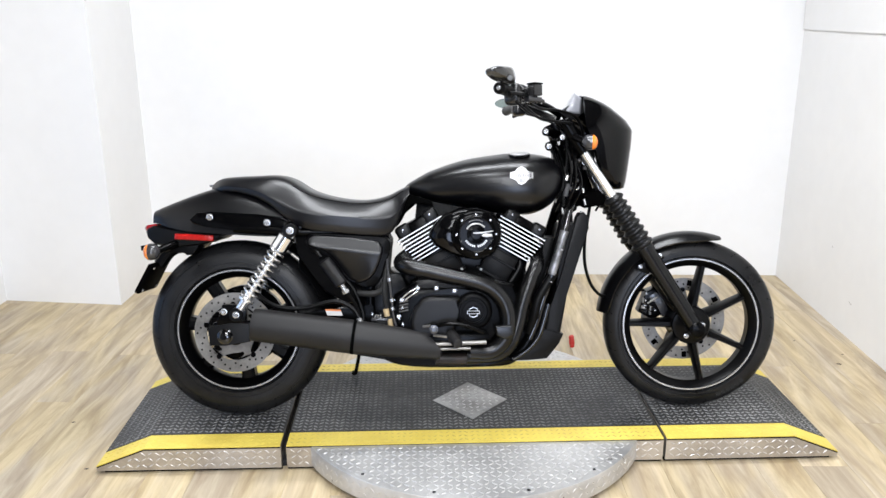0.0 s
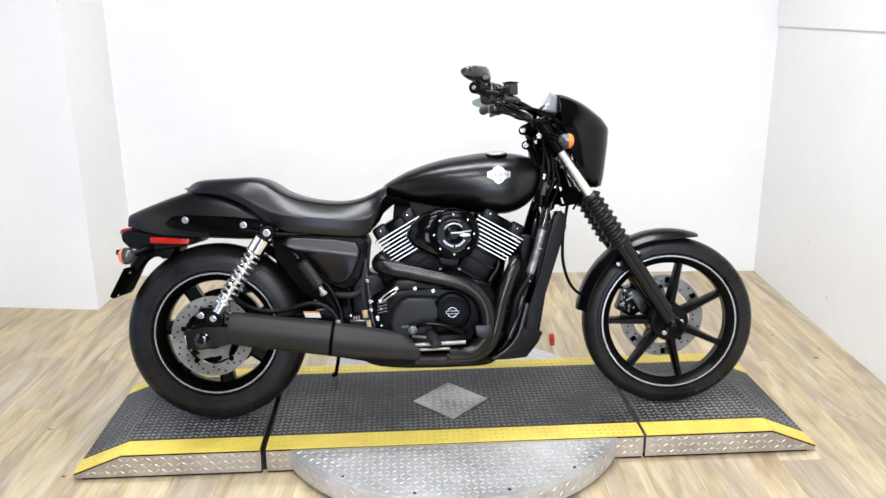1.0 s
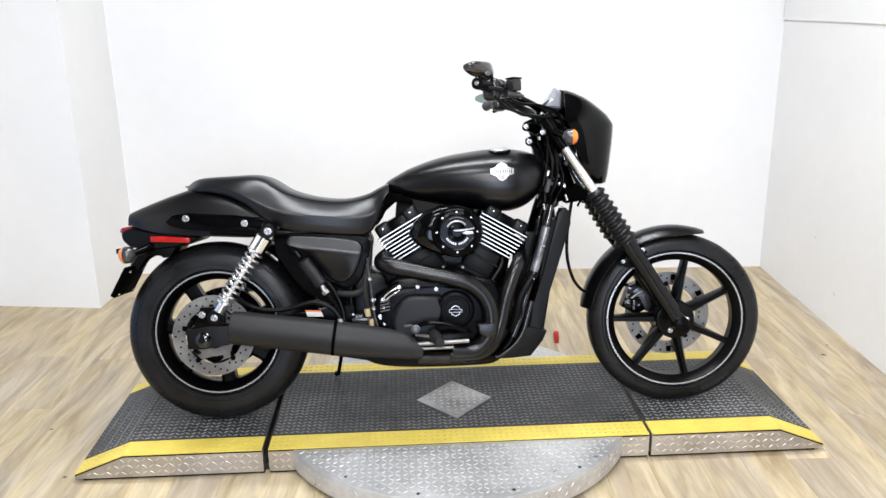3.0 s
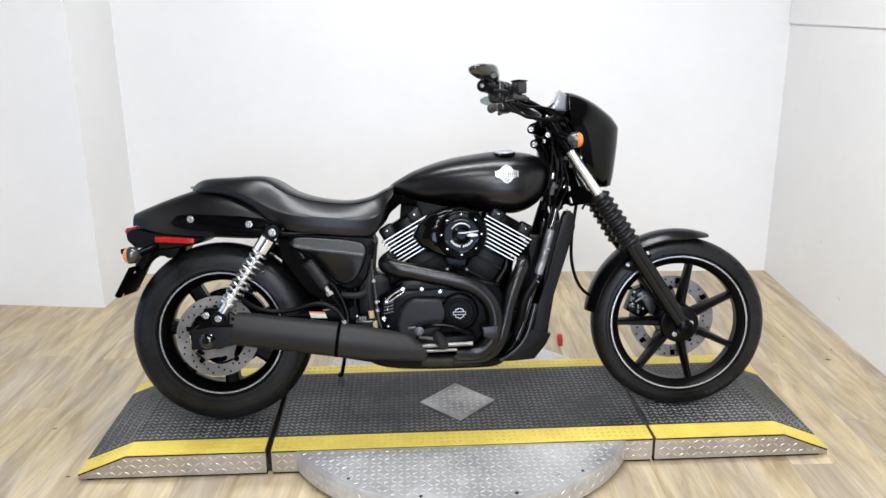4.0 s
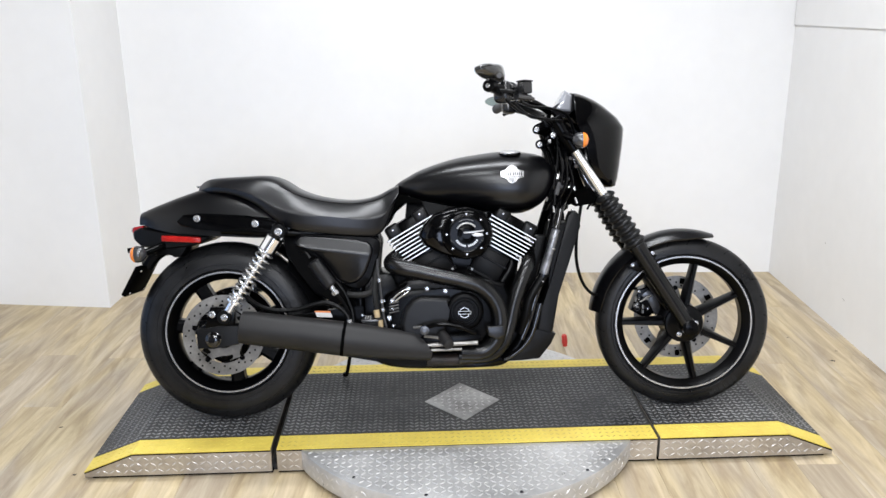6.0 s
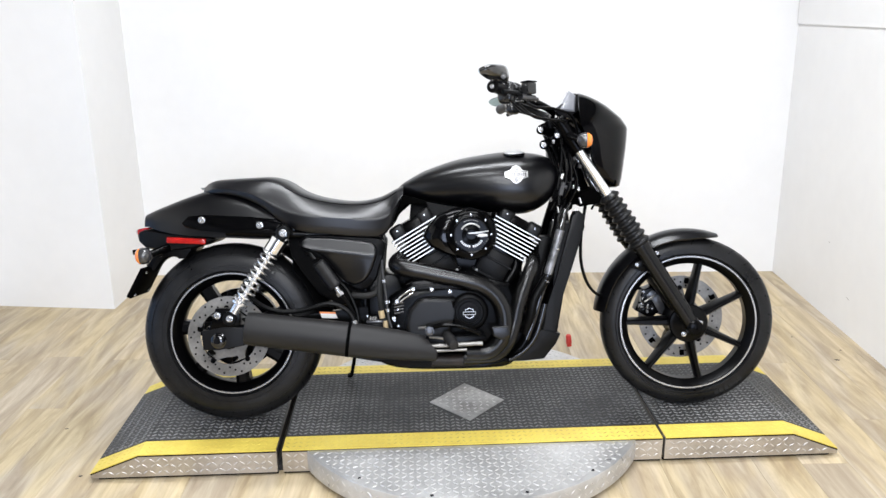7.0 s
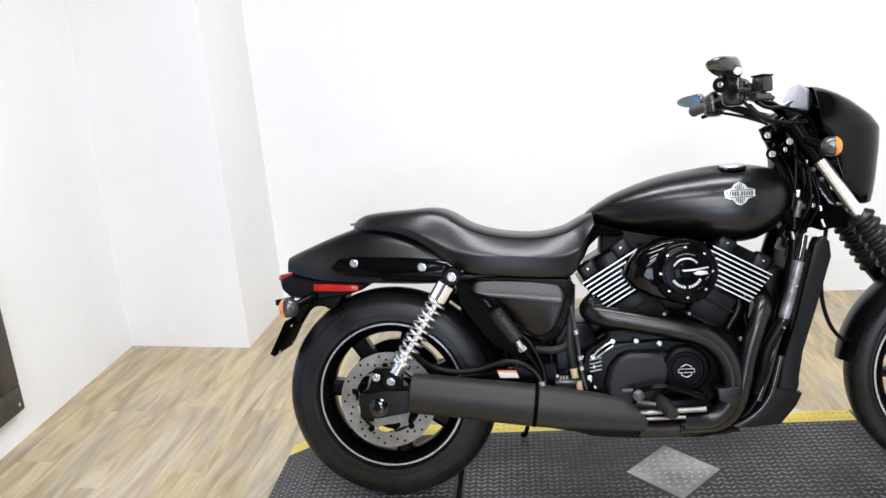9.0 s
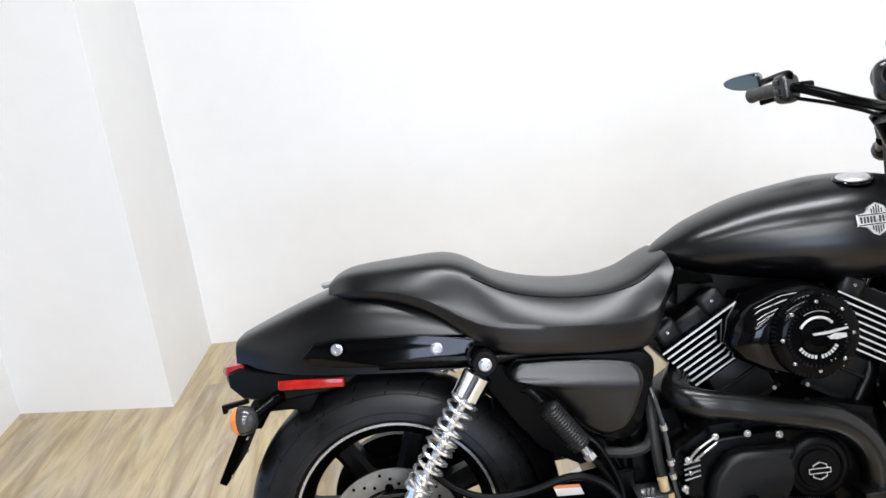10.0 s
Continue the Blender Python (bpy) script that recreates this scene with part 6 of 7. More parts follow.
# front fork
FT, FB = P(1.1148, 0.0000, 0.9677), P(1.5447, 0.0000, 0.2939)
FD = (FB - FT).normalized()
FN = Vector((FD.z, 0, -FD.x))
for sg in (1, -1):
    o = P(0, 0.108 * sg, 0)
    b = bmesh.new()
    rod(b, FT + o - FD * 0.02, FT + o + FD * 0.30, 0.0160, n=28)
    stanchion = part("fork_stanchion", b, FORKTUBE, bike, "chrome fork tube")
    b = bmesh.new()
    spun(b, FT + o, FD, [(-0.03, 0.016), (-0.028, 0.022), (0.085, 0.0235), (0.095, 0.0225), (0.098, 0.018)], 28)
    part("fork_cover", b, FRAMEBLACK, stanchion, "black upper fork cover")
    b = bmesh.new()
    prof = []
    n = 8
    g0, g1 = 0.268, 0.470
    prof.append((g0, 0.024))
    for i in range(n):
        a, c = g0 + (g1 - g0) * i / n, g0 + (g1 - g0) * (i + 1) / n
        w = 0.0345 + 0.004 * i / n
        prof += [(a + 0.003, w - 0.008), (a + 0.010, w), (a + 0.016, w), (c - 0.003, w - 0.008)]
    prof.append((g1, 0.031))
    spun(b, FT + o, FD, prof, 32)
    part("fork_gaiter", b, GAITER, stanchion, "ribbed rubber fork gaiter")
    b = bmesh.new()
    Lf = (FB - FT).length
    spun(b, FT + o, FD, [(0.462, 0.030), (0.475, 0.0305), (0.50, 0.0285), (0.70, 0.0265), (Lf - 0.04, 0.0255), (Lf, 0.026), (Lf + 0.02, 0.024), (Lf + 0.028, 0.014)], 32)
    low = part("fork_lower", b, FORKBLACK, bike, "black lower fork leg")
    b = bmesh.new()
    spun(b, FB + o - P(0, 0.03 * sg, 0) + P(0.0, 0, 0), P(0, sg, 0), [(0, 0.026), (0.055, 0.026), (0.058, 0.022), (0.062, 0.022), (0.064, 0.016)], 28)
    part("axle_boss", b, FRAMEBLACK, low)
    bolt(FB + o + P(0, 0.032 * sg, 0), P(0, sg, 0), 0.009, 0.009, low, FRAMEBLACK)
    for dx, dz in ((0.033, 0.004), (-0.022, -0.034)):
        bolt(FB + P(0, 0.070 * sg, 0) + P(dx, 0, dz), P(0, sg, 0), 0.0075, 0.008, front_wheel)
# triple clamps
b = bmesh.new()
slab(b, [(1.085, 0.962), (1.112, 0.980), (1.130, 0.968), (1.120, 0.945), (1.090, 0.936)], -0.105, 0.105, 0.010, 3)
part("upper_clamp", b, FRAMEBLACK, bike, "black upper fork clamp")
b = bmesh.new()
slab(b, [(1.1600, 0.7480), (1.1700, 0.7020), (1.2290, 0.7120), (1.2420, 0.7350), (1.2180, 0.7640)], -0.1120, 0.1120, 0.010, 3)
part("lower_clamp", b, GROOVE, bike, "black lower fork clamp")
b = bmesh.new()
slab(b, [(1.120, 0.722), (1.145, 0.740), (1.175, 0.738), (1.180, 0.712), (1.150, 0.702)], -0.05, 0.050, 0.008)
part("horn_bracket", b, GROOVE, bike)
for q in ((1.0878, 0.9324), (1.0430, 0.9031), (1.0335, 0.9524)):
    bolt(P(q[0], 0.110, q[1]), P(0, 1, 0), 0.0075, 0.010, bike)
b = bmesh.new()
for (x0, z0), (x1, z1) in (((1.087, 0.93), (1.07, 0.89)), ((1.043, 0.903), (1.08, 0.916)), ((1.033, 0.952), (1.08, 0.946))):
    rod(b, P(x0, 0.106, z0), P(x1, 0.05, z1), 0.015, n=14)
pieces("cable_guide", b, FRAMEBLACK, bike)

# front fender
b = bmesh.new()
rings = []
for i in range(33):
    u = i / 32
    a = math.radians(172 - 100 * u)
    rad = 0.319 + 0.004 * math.sin(math.pi * u)
    wid = 0.064 * (1 - 0.35 * max(0, (u - 0.90) / 0.10) ** 2) * (1 - 0.25 * max(0, (0.06 - u) / 0.06))
    pts = []
    for k in range(11):
        v = -1 + k / 5
        pts.append((wid * v, rad - 0.030 * (1 - 0.75 * max(0, (u - 0.80) / 0.20) ** 1.5) * abs(v) ** 2.6))
    pts += [(s * 0.96, r - 0.0045) for s, r in reversed(pts)]
    rings.append([P(FAX[0] + r * math.cos(a), s, FAX[1] + r * math.sin(a)) for s, r in pts])
loft(b, rings)
ff = part("front_fender", b, DENIM, bike, "satin black short front fender", angle=55)
for sg in (1, -1):
    b = bmesh.new()
    slab(b, [(1.3462, 0.4920), (1.4189, 0.5472), (1.4439, 0.5321), (1.4120, 0.4870), (1.3813, 0.4770)], 0.0605 * sg, 0.0770 * sg, 0.004)
    part("fender_bracket", b, FRAMEBLACK, ff)
    for q in ((1.3637, 0.5012), (1.4289, 0.5393)):
        bolt(P(q[0], 0.076 * sg, q[1]), P(0, sg, 0), 0.0060, 0.008, ff)

# front caliper on the far side
b = bmesh.new()
slab(b, [(1.3826, 0.3199), (1.4100, 0.3944), (1.4509, 0.4093), (1.4853, 0.3745), (1.4786, 0.3199), (1.4373, 0.2902)], -0.1155, -0.0495, 0.010, 3)
cal = part("front_caliper", b, FRAMEBLACK, bike, "black front brake caliper")
b = bmesh.new()
slab(b, [(1.4180, 0.3740), (1.4400, 0.3930), (1.4620, 0.3860), (1.4756, 0.3600), (1.4917, 0.3164), (1.4683, 0.3020), (1.4580, 0.3250), (1.4450, 0.3560), (1.4300, 0.3640)], -0.0560, -0.0460, 0.003)
part("caliper_carrier", b, GREYPLASTIC, cal)
b = bmesh.new()
box(b, 1.392, 1.412, 0.046, 0.052, 0.330, 0.345, 0.002, 1)
box(b, 1.396, 1.404, 0.044, 0.052, 0.352, 0.372, 0.002, 1)
box(b, 1.420, 1.428, 0.044, 0.052, 0.310, 0.342, 0.002, 1)
box(b, 1.424, 1.446, 0.044, 0.052, 0.358, 0.366, 0.002, 1)
rod(b, P(1.415, -0.046, 0.352), P(1.452, -0.046, 0.376), 0.004, n=8)
pieces("caliper_detail", b, DISC, cal)
b = bmesh.new()
for x, h in ((1.4130, 0.3560), (1.4060, 0.3290), (1.4290, 0.3330)):
    spun(b, P(x, -0.050, h), P(0, 1, 0), [(0, 0.0125), (0.006, 0.0120), (0.007, 0.008), (0.002, 0.0075)], 18)
pieces("piston_cap", b, SHINYBLACK, cal)
for q in ((1.4120, 0.3872), (1.4407, 0.3274), (1.4056, 0.3423)):
    bolt(P(q[0], -0.050, q[1]), P(0, 1, 0), 0.0045, 0.006, cal)

# brake hose hanging in front of the radiator
b = bmesh.new()
tube(b, [P(1.1940, 0.0550, 0.7262), P(1.1802, 0.0660, 0.6592), P(1.1706, 0.0660, 0.5884), P(1.1721, 0.0605, 0.5084), P(1.1931, 0.0550, 0.4388), P(1.2299, 0.0440, 0.3978), P(1.2792, 0.0000, 0.3932), P(1.3514, -0.0550, 0.3975), P(1.4128, -0.0770, 0.3992)], 0.0055, 10)
part("front_brake_hose", b, SOFTRUBBER, bike, "thin black front brake hose")

# headlamp fairing
# rows of (height, nose, rear edge, half width at the rear edge, fullness)
FAIR = [(0.7630, 1.3065, 1.2800, 0.060), (0.7680, 1.3190, 1.2590, 0.088), (0.7942, 1.3265, 1.2271, 0.112), (0.8306, 1.3318, 1.2140, 0.126), (0.8660, 1.3370, 1.2000, 0.134), (0.9013, 1.3420, 1.1910, 0.140),
        (0.9350, 1.3455, 1.1760, 0.144), (0.9580, 1.3475, 1.1640, 0.146), (0.9680, 1.3440, 1.1590, 0.1455), (0.9931, 1.3270, 1.1560, 0.142), (1.0150, 1.3020, 1.1560, 0.134), (1.0350, 1.2780, 1.1570, 0.122),
        (1.0530, 1.2500, 1.1590, 0.106), (1.0680, 1.2180, 1.1630, 0.084), (1.0780, 1.1910, 1.1680, 0.054), (1.0815, 1.1790, 1.1730, 0.020)]


def fairing_rows(thin):
    rows = []
    for h, nose, rear, w in FAIR:
        nose, h = nose - 0.006, h - 0.004
        row, half = [], 14
        for k in range(2 * half + 1):
            a = math.pi * (k / half - 1) / 2
            cs, sn = math.cos(a), math.sin(a)
            row.append(P(rear + (nose - thin - rear) * abs(cs) ** 0.82, (w - thin) * math.copysign(abs(sn) ** 0.90, sn), h - 0.35 * thin * (1 if h > 0.92 else -1)))
        rows.append(row)
    return rows


b = bmesh.new()
grids = [[[b.verts.new(q) for q in row] for row in fairing_rows(thin)] for thin in (0.0, 0.004)]
for g in grids:
    for r0, r1 in zip(g, g[1:]):
        for k in range(len(r0) - 1):
            b.faces.new((r0[k], r0[k + 1], r1[k + 1], r1[k]))
g0, g1 = grids
for k in range(len(g0[0]) - 1):
    b.faces.new((g0[0][k], g0[0][k + 1], g1[0][k + 1], g1[0][k]))
    b.faces.new((g0[-1][k], g0[-1][k + 1], g1[-1][k + 1], g1[-1][k]))
for i in range(len(g0) - 1):
    for k in (0, -1):
        b.faces.new((g0[i][k], g0[i + 1][k], g1[i + 1][k], g1[i][k]))
fairing = part("headlamp_fairing", b, GLOSS, bike, "gloss black headlamp fairing", angle=50)
b = bmesh.new()
for sg in (1, -1):
    for q in ((1.1688, 1.0496), (1.1783, 1.0080)):
        spun(b, P(q[0] + 0.003, 0.094 * sg, q[1]), P(0, sg, 0), [(0, 0.004), (0.004, 0.003)], 10)
pieces("fairing_screw", b, STEEL, fairing)
b = bmesh.new()
spun(b, P(1.2398, 0.0000, 0.9108), P(1, 0, -0.05), [(0, 0.05), (0.03, 0.070), (0.07, 0.076), (0.078, 0.072)], 40)
part("headlamp_bowl", b, FRAMEBLACK, fairing)

# gauge
b = bmesh.new()
g = P(1.1440, 0.0000, 1.0353)
spun(b, g, P(-0.62, 0.0, 0.78), [(-0.03, 0.030), (-0.01, 0.046), (0.018, 0.050), (0.022, 0.046)], 40)
gauge = part("speedometer", b, GREYPLASTIC, bike, "round speedometer on the handlebar")
b = bmesh.new()
spun(b, g, P(-0.62, 0.0, 0.78), [(0.0205, 0.046), (0.0235, 0.045), (0.0238, 0.02)], 40)
part("gauge_glass", b, GAUGEGLASS, gauge)
b = bmesh.new()
slab(b, [(1.1080, 1.0186), (1.1220, 1.0560), (1.1400, 1.0860), (1.1640, 1.0680), (1.1600, 1.0139)], -0.0500, 0.0500, 0.014, 3)
part("gauge_shell", b, GAUGEGLASS, gauge, "pale translucent gauge visor")

# handlebar, slightly turned
BR = [P(1.085, 0.035, 1.008), P(1.075, 0.090, 1.012), P(1.030, 0.150, 1.028), P(0.975, 0.210, 1.042), P(0.930, 0.265, 1.050), P(0.895, 0.320, 1.054), P(0.854, 0.400, 1.056)]
BL = [P(1.095, -0.035, 1.008), P(1.095, -0.090, 1.012), P(1.072, -0.150, 1.030), P(1.036, -0.200, 1.053), P(1.005, -0.245, 1.071), P(0.984, -0.305, 1.075), P(0.960, -0.380, 1.070)]
b = bmesh.new()
tube(b, list(reversed(BR)) + BL, 0.0115, 14)
bars = part("handlebar", b, FRAMEBLACK, bike, "black drag-style handlebar")
for pts, sg in ((BR, 1), (BL, -1)):
    e, i = pts[-1], pts[-2]
    d = (e - i).normalized()
    b = bmesh.new()
    spun(b, e - d * 0.085, d, [(0, 0.0155)] + [(0.004 + 0.004 * k, 0.0165 if k % 2 else 0.0155) for k in range(20)] + [(0.086, 0.0165), (0.088, 0.018), (0.096, 0.018), (0.100, 0.013)], 24)
    grip = part("grip", b, SOFTRUBBER if sg > 0 else GRIPGREY, bars, "ribbed rubber grip")
    bolt(e + d * 0.014, d, 0.006, 0.006, grip)
    # switch housing
    b = bmesh.new()
    m = Matrix.Translation(e - d * 0.108) @ d.to_track_quat("Y", "Z").to_matrix().to_4x4()
    box(b, -0.027, 0.027, -0.024, 0.024, -0.038, 0.030, 0.018, 4, m)
    sw = part("switch_housing", b, SWITCHBLACK, bars, "black switch housing")
    if sg > 0:
        b = bmesh.new()
        spun(b, e - d * 0.190 + P(0, 0, 0.006), d, [(0, 0.014), (0.003, 0.026), (0.010, 0.029), (0.028, 0.029), (0.034, 0.025), (0.036, 0.014)], 32)
        part("throttle_housing", b, GREYPLASTIC, bars, "round dark throttle housing")
        for k in range(3):
            q = e - d * 0.150 + Vector((-0.012 + 0.012 * k, 0.0, 0.0)) + P(-0.02, 0.02, -0.012 - 0.006 * k)
            bolt(q, P(-0.4, 0.9, 0), 0.0035, 0.004, bars)
    b = bmesh.new()
    for z, c in ((0.012, 0.006), (-0.010, 0.006), (-0.024, 0.005)):
        box(b, -0.030, -0.022, -0.010, 0.010, z - c, z + c, 0.002, 1, m)
    pieces("switch", b, SHINYBLACK, sw)
    # lever and clamp
    b = bmesh.new()
    q = e - d * 0.135
    tube(b, [q + P(0.035, 0, -0.005), q + d * 0.05 + P(0.050, 0, -0.010), q + d * 0.12 + P(0.048, 0, -0.014), q + d * 0.165 + P(0.036, 0, -0.018)], 0.0065, 10)
    part("brake_lever" if sg > 0 else "clutch_lever", b, FRAMEBLACK, bars, "black hand lever")
    b = bmesh.new()
    m2 = Matrix.Translation(q + P(0.020, 0, 0.0)) @ d.to_track_quat("Y", "Z").to_matrix().to_4x4()
    box(b, -0.020, 0.026 if sg > 0 else 0.018, -0.018, 0.018 if sg > 0 else 0.012, -0.016, 0.016 if sg > 0 else 0.006, 0.006, 2, m2)
    part("lever_clamp", b, FRAMEBLACK, bars)
    # mirror
    b = bmesh.new()
    mc = P(0.855, 0.435, 1.094) if sg > 0 else P(0.964, -0.445, 1.108)
    base = e - d * 0.12
    tube(b, [base + P(0, 0, 0.012), base + P(-0.004, 0.005 * sg, 0.03), mc + P(0.022, 0.012 * sg, -0.014)], 0.0080, 10)
    stem = part("mirror_stem", b, CHROME if sg > 0 else FRAMEBLACK, bars, "mirror stem")
    yaw = -40 if sg > 0 else 40
    m3 = Matrix.Translation(mc) @ Matrix.Rotation(math.radians(yaw), 4, "Z") @ Matrix.Rotation(math.radians(-14), 4, "Y")
    b = bmesh.new()
    long, tall, taper = (0.061, 0.0225, 0.48) if sg > 0 else (0.050, 0.0195, 0.48)
    rings = []
    for x, f in ((-0.017, 0.93), (-0.013, 1.0), (0.004, 0.95), (0.016, 0.72), (0.022, 0.35)):
        r = []
        for k in range(24):
            a = 2 * math.pi * k / 24
            cs, sn = math.cos(a), math.sin(a)
            r.append(m3 @ Vector((x, long * f * math.copysign(abs(cs) ** 0.62, cs), tall * f * math.copysign(abs(sn) ** 0.62, sn) * (1.0 + taper * cs * sg) - 0.003 * cs * sg)))
        rings.append(r)
    loft(b, rings)
    shell = part("mirror", b, MIRRORSHELL, bars, "gloss black oval mirror")
    b = bmesh.new()
    r0 = [m3 @ Vector((-0.0176, (long - 0.005) * math.copysign(abs(math.cos(2 * math.pi * k / 24)) ** 0.62, math.cos(2 * math.pi * k / 24)), (tall - 0.0027) * math.copysign(abs(math.sin(2 * math.pi * k / 24)) ** 0.62, math.sin(2 * math.pi * k / 24)) * (1 + taper * math.cos(2 * math.pi * k / 24) * sg) - 0.003 * math.cos(2 * math.pi * k / 24) * sg)) for k in range(24)]
    r1 = [q_ + m3.to_3x3() @ Vector((-0.0012, 0, 0)) for q_ in r0]
    loft(b, [r0, r1])
    part("mirror_glass", b, MIRRORGLASS, shell, "mirror glass", smooth=False)
# master cylinder
b = bmesh.new()
m = Matrix.Translation(P(0.9676, 0.3094, 1.0662)) @ Matrix.Rotation(math.radians(35), 4, "Z")
box(b, -0.017, 0.017, -0.017, 0.017, -0.022, 0.012, 0.004, 2, m)
mcy = part("brake_master_cylinder", b, SWITCHBLACK, bike, "black front brake fluid reservoir")
b = bmesh.new()
box(b, -0.0185, 0.0185, -0.0185, 0.0185, 0.0125, 0.017, 0.002, 2, m)
part("reservoir_lid", b, DARKPLASTIC, mcy)
b = bmesh.new()
rod(b, m @ Vector((-0.030, 0.004, -0.030)), m @ Vector((0.026, 0.004, -0.032)), 0.0115, 0.009, n=16)
rod(b, m @ Vector((0.026, 0.004, -0.032)), m @ Vector((0.040, 0.004, -0.036)), 0.006, n=12)
part("cylinder_body", b, GREYPLASTIC, mcy, "dark cast cylinder body")
for u, v, w in ((-0.012, 0.020, -0.016), (0.012, 0.020, -0.016), (0.018, 0.018, -0.034), (-0.020, 0.017, -0.038), (0.036, 0.010, -0.038)):
    bolt(m @ Vector((u, v, w)), m.to_3x3() @ Vector((0, 1, 0)), 0.0042, 0.004, mcy)

# neck gusset and the bundle of hoses between the tank and the fork
b = bmesh.new()
slab(b, [(1.070, 0.940), (1.115, 0.935), (1.165, 0.760), (1.150, 0.690), (1.105, 0.660), (1.085, 0.720), (1.075, 0.800)], -0.035, 0.035, 0.008)
part("neck_gusset", b, FRAMEBLACK, frame_tubes)
b = bmesh.new()
rnd_hose = random.Random(5)
for i in range(9):
    x0, x1 = 1.055 + 0.010 * i + rnd_hose.uniform(-0.01, 0.01), 1.075 + 0.010 * i + rnd_hose.uniform(-0.02, 0.02)
    sd = 0.055 + rnd_hose.uniform(0, 0.06)
    tube(b, [P(x0, sd * 0.7, 0.945), P(x0 + rnd_hose.uniform(-0.01, 0.03), sd, 0.86), P(x1 + 0.01, sd + rnd_hose.uniform(-0.01, 0.02), 0.77), P(x1 - 0.03, sd * 0.9, 0.66 + rnd_hose.uniform(-0.03, 0.03))], rnd_hose.uniform(0.004, 0.008), 8)
pieces("hose", b, GLOSS, bike, "shiny black hose of the bundle behind the fork")
# Short satin-chrome rods scattered at random as glints among the hoses.
b = bmesh.new()
for i in range(7):
    x, h, sd = 1.07 + 0.09 * rnd_hose.random(), 0.68 + 0.24 * rnd_hose.random(), 0.105 + 0.02 * rnd_hose.random()
    rod(b, P(x, sd, h), P(x + rnd_hose.uniform(-0.006, 0.006), sd + 0.004, h - rnd_hose.uniform(0.008, 0.02)), rnd_hose.uniform(0.003, 0.005), n=8)
pieces("hose_clamp", b, FORKTUBE, bike)

# cables from the bar to the frame
b = bmesh.new()
tube(b, [P(0.9596, 0.2860, 1.0227), P(1.0077, 0.2080, 1.0150), P(1.0723, 0.1375, 1.0168), P(1.1370, 0.0990, 0.9946), P(1.1615, 0.0880, 0.9232), P(1.1442, 0.0935, 0.8301), P(1.1113, 0.0920, 0.7488)], 0.005, 8)
tube(b, [P(0.9331, 0.3250, 1.0138), P(0.9962, 0.2340, 0.9818), P(1.0605, 0.1530, 0.9792), P(1.0985, 0.1069, 0.9422), P(1.1022, 0.1057, 0.8498), P(1.0843, 0.1213, 0.7570)], 0.0045, 8)
tube(b, [P(1.0063, -0.2860, 1.0525), P(1.0603, -0.1560, 1.0189), P(1.0974, -0.0480, 0.9774), P(1.1143, 0.0690, 0.8941), P(1.0958, 0.1069, 0.7885), P(1.0887, 0.1200, 0.7063)], 0.0045, 8)
tube(b, [P(1.1508, 0.0770, 0.8933), P(1.1798, 0.0935, 0.8096), P(1.2139, 0.0990, 0.7274), P(1.2029, 0.0880, 0.6877)], 0.004, 8)
tube(b, [P(0.9011, 0.3900, 1.0174), P(0.9530, 0.3250, 0.9884), P(1.0271, 0.2210, 0.9780), P(1.1145, 0.1380, 0.9754)], 0.004, 8)
pieces("control_cable", b, SOFTRUBBER, bike, "black control cable")
b = bmesh.new()
for i in range(5):
    tube(b, [P(1.06 + 0.012 * i, 0.075, 0.90 - 0.02 * i), P(1.075 + 0.010 * i, 0.09, 0.82 - 0.01 * i), P(1.08 + 0.004 * i, 0.09, 0.72)], 0.0055, 8)
pieces("wiring_loom", b, SOFTRUBBER, bike)
b = bmesh.new()
for q in (P(1.1425, 0.1045, 0.8547), P(1.1330, 0.1100, 0.7876), P(1.1111, 0.1150, 0.7621), P(1.1594, 0.1100, 0.8286)):
    spun(b, q, P(0.2, 1, 0.3), [(0, 0.007), (0.008, 0.007), (0.011, 0.004)], 12)
rod(b, P(1.1060, 0.1139, 0.7775), P(1.0947, 0.1164, 0.7369), 0.009, n=10)
pieces("cable_end", b, GREYPLASTIC, bike)

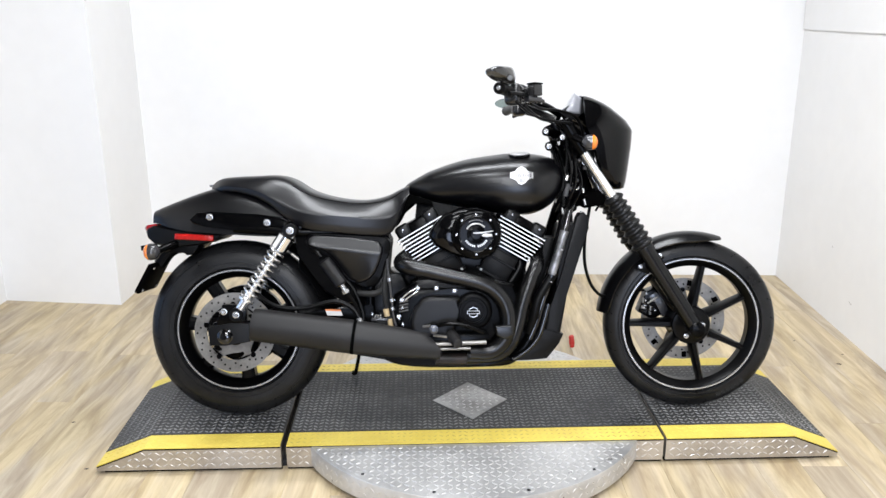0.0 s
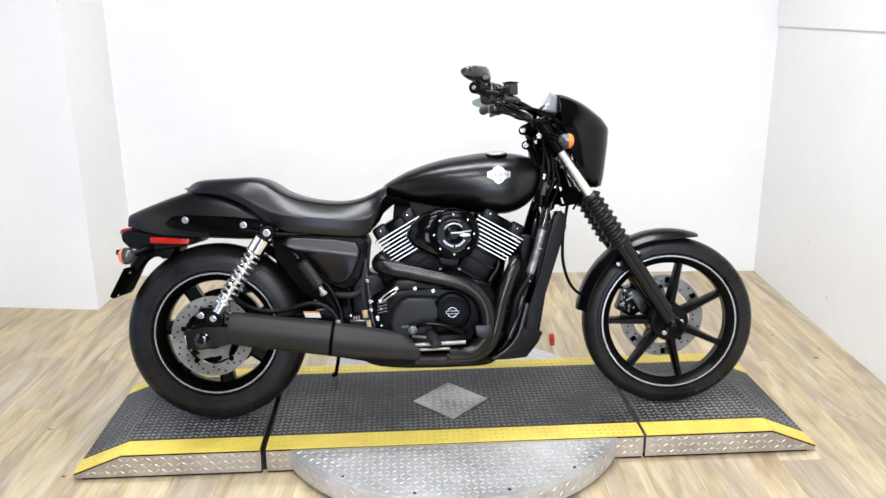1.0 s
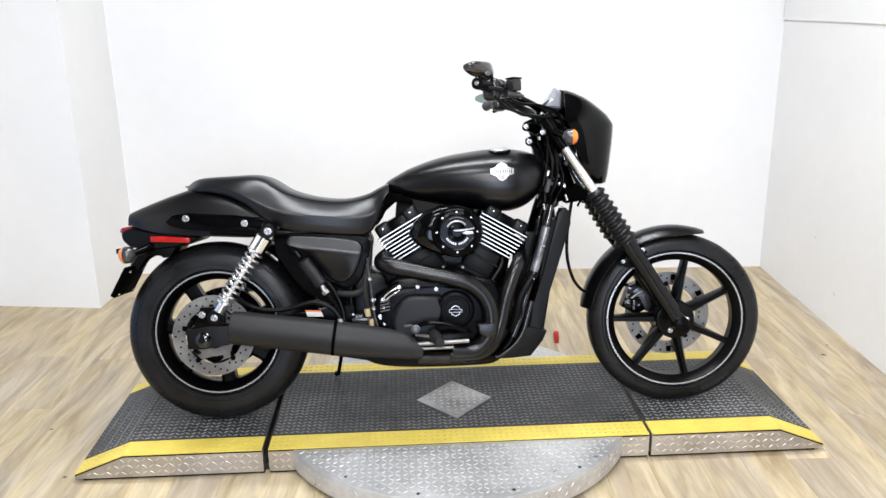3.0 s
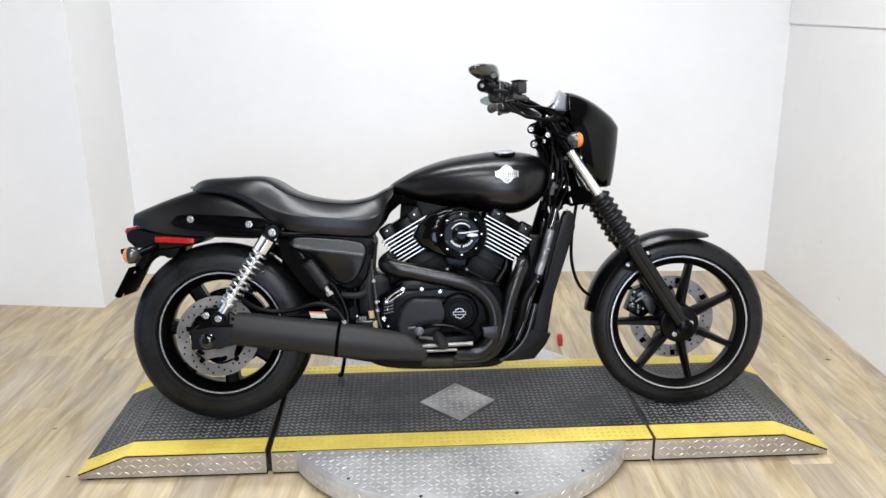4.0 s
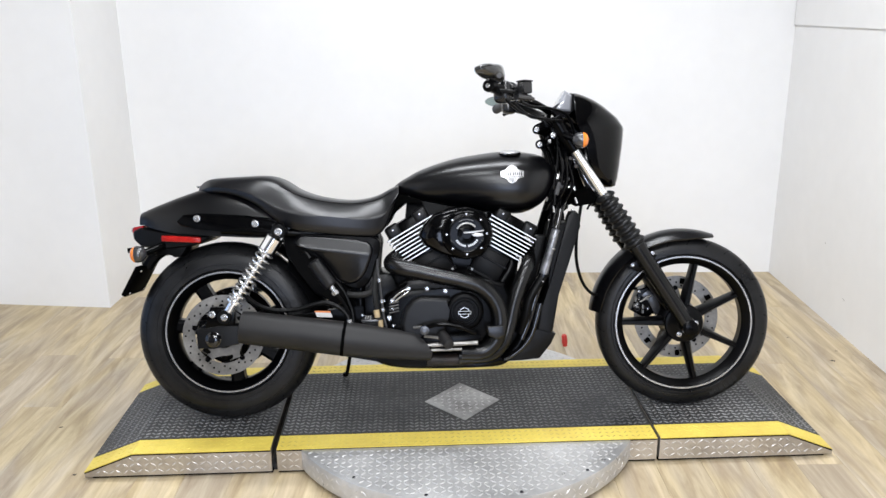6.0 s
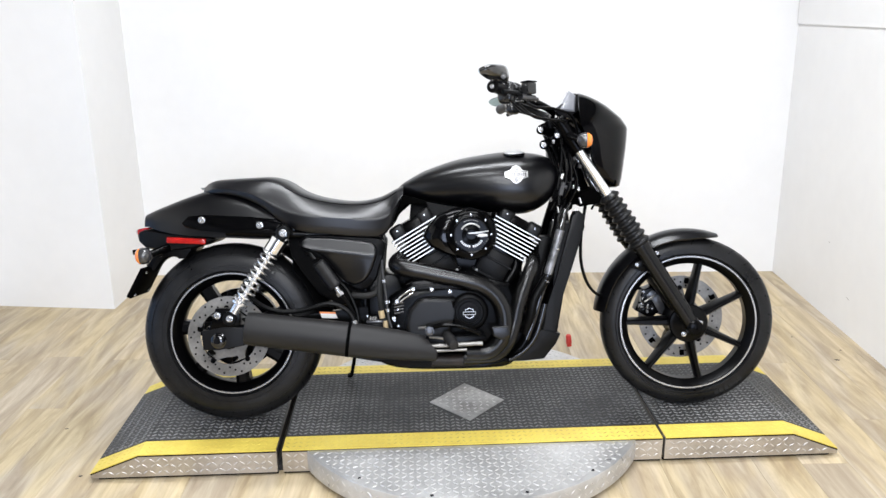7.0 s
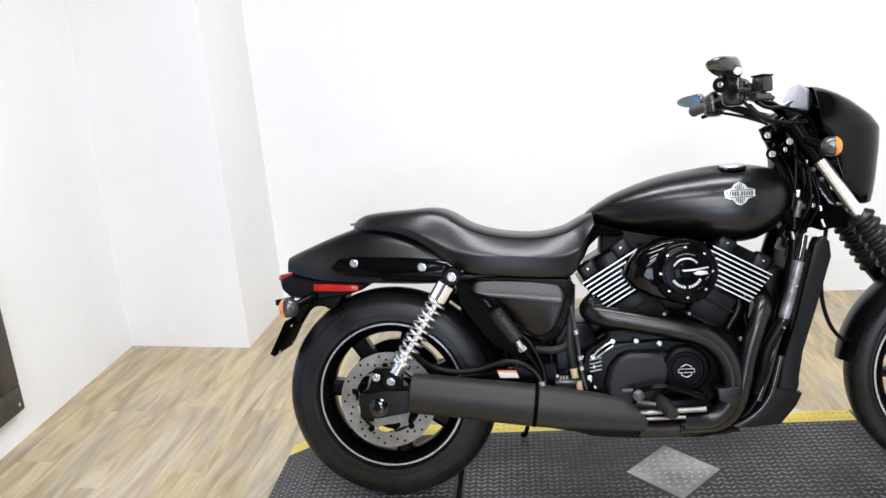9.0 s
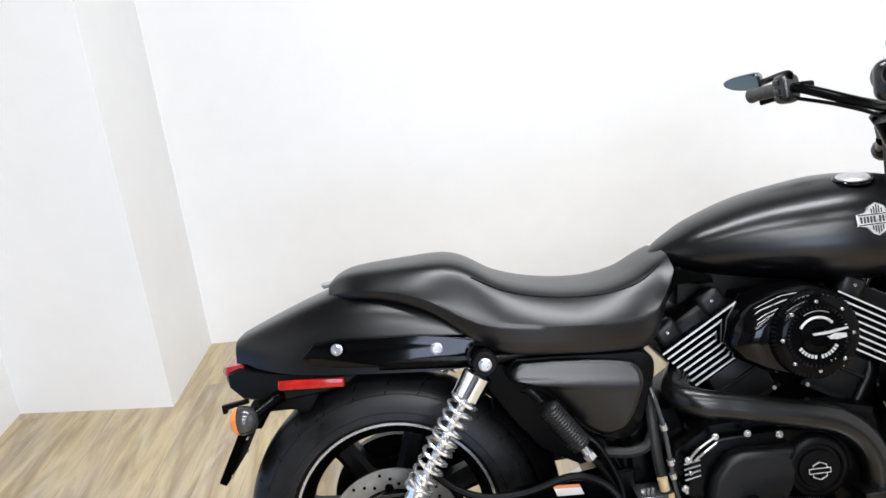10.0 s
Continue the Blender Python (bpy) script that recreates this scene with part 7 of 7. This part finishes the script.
# front turn signals
for sg in (1, -1):
    signal(P(1.1640, 0.1892 * sg, 0.9105), P(1.1200, 0.1150 * sg, 0.9363), P(1, 0.12 * sg, -0.03), bike, 0.0245)

# the bar end, fork and front wheel stand a little turned to the right
pivot = P(1.14, 0, 0.85)
STEER = Matrix.Translation(pivot) @ Matrix.Rotation(math.radians(-5), 4, -FD) @ Matrix.Translation(-pivot)
for ob in list(bike.children):
    if ob.name.split(".")[0] in ("front_wheel", "fork_stanchion", "fork_lower", "front_fender", "front_caliper", "lower_clamp", "upper_clamp"):
        ob.matrix_local = STEER

# ---- floor of single planks ----
bm = bmesh.new()
box(bm, -2.6, 2.2, -5.8, 4.7, -0.08, -0.0045)
floor = solid("floor", bm, SUBFLOOR, "pale oak-look plank floor of the showroom", "floor")
PLW, PLL = 0.152, 1.22
rnd = random.Random(7)


def plank_mesh(length):
    b = bmesh.new()
    box(b, -PLW / 2 + 0.0003, PLW / 2 - 0.0003, 0.0003, length - 0.0003, -0.004, 0.0, 0.0005, 1)
    return finish("plank", b, OAK, False)


full = plank_mesh(PLL)
ANG = math.radians(PLANK_TURN)
row = 0
x = -2.95
while x < 2.6:
    y = -0.4 - rnd.random() * PLL
    while y < 4.9:
        c = Vector((x * math.cos(ANG) + y * math.sin(ANG), -x * math.sin(ANG) + y * math.cos(ANG), 0))
        e = Vector((x * math.cos(ANG) + (y + PLL) * math.sin(ANG), -x * math.sin(ANG) + (y + PLL) * math.cos(ANG), 0))
        if -2.40 < min(c.x, e.x) and max(c.x, e.x) < 2.06 and c.y < 4.42:
            ob = new("plank", full if e.y < 4.5 else plank_mesh(4.5 - c.y))
            ob.parent = floor
            ob.matrix_world = Matrix.Translation(c) @ Matrix.Rotation(-ANG, 4, "Z")
        y += PLL
    x += PLW
bm = bmesh.new()
box(bm, -2.5, 2.1, -5.7, -0.42, -0.0044, -0.0004)
b2 = part("floor_covering", bm, OAK, floor, smooth=False)


# parts lie at most two levels below their thing
for ob in list(bpy.data.objects):
    while ob.parent and ob.parent.parent and ob.parent.parent.parent:
        ob.parent = ob.parent.parent
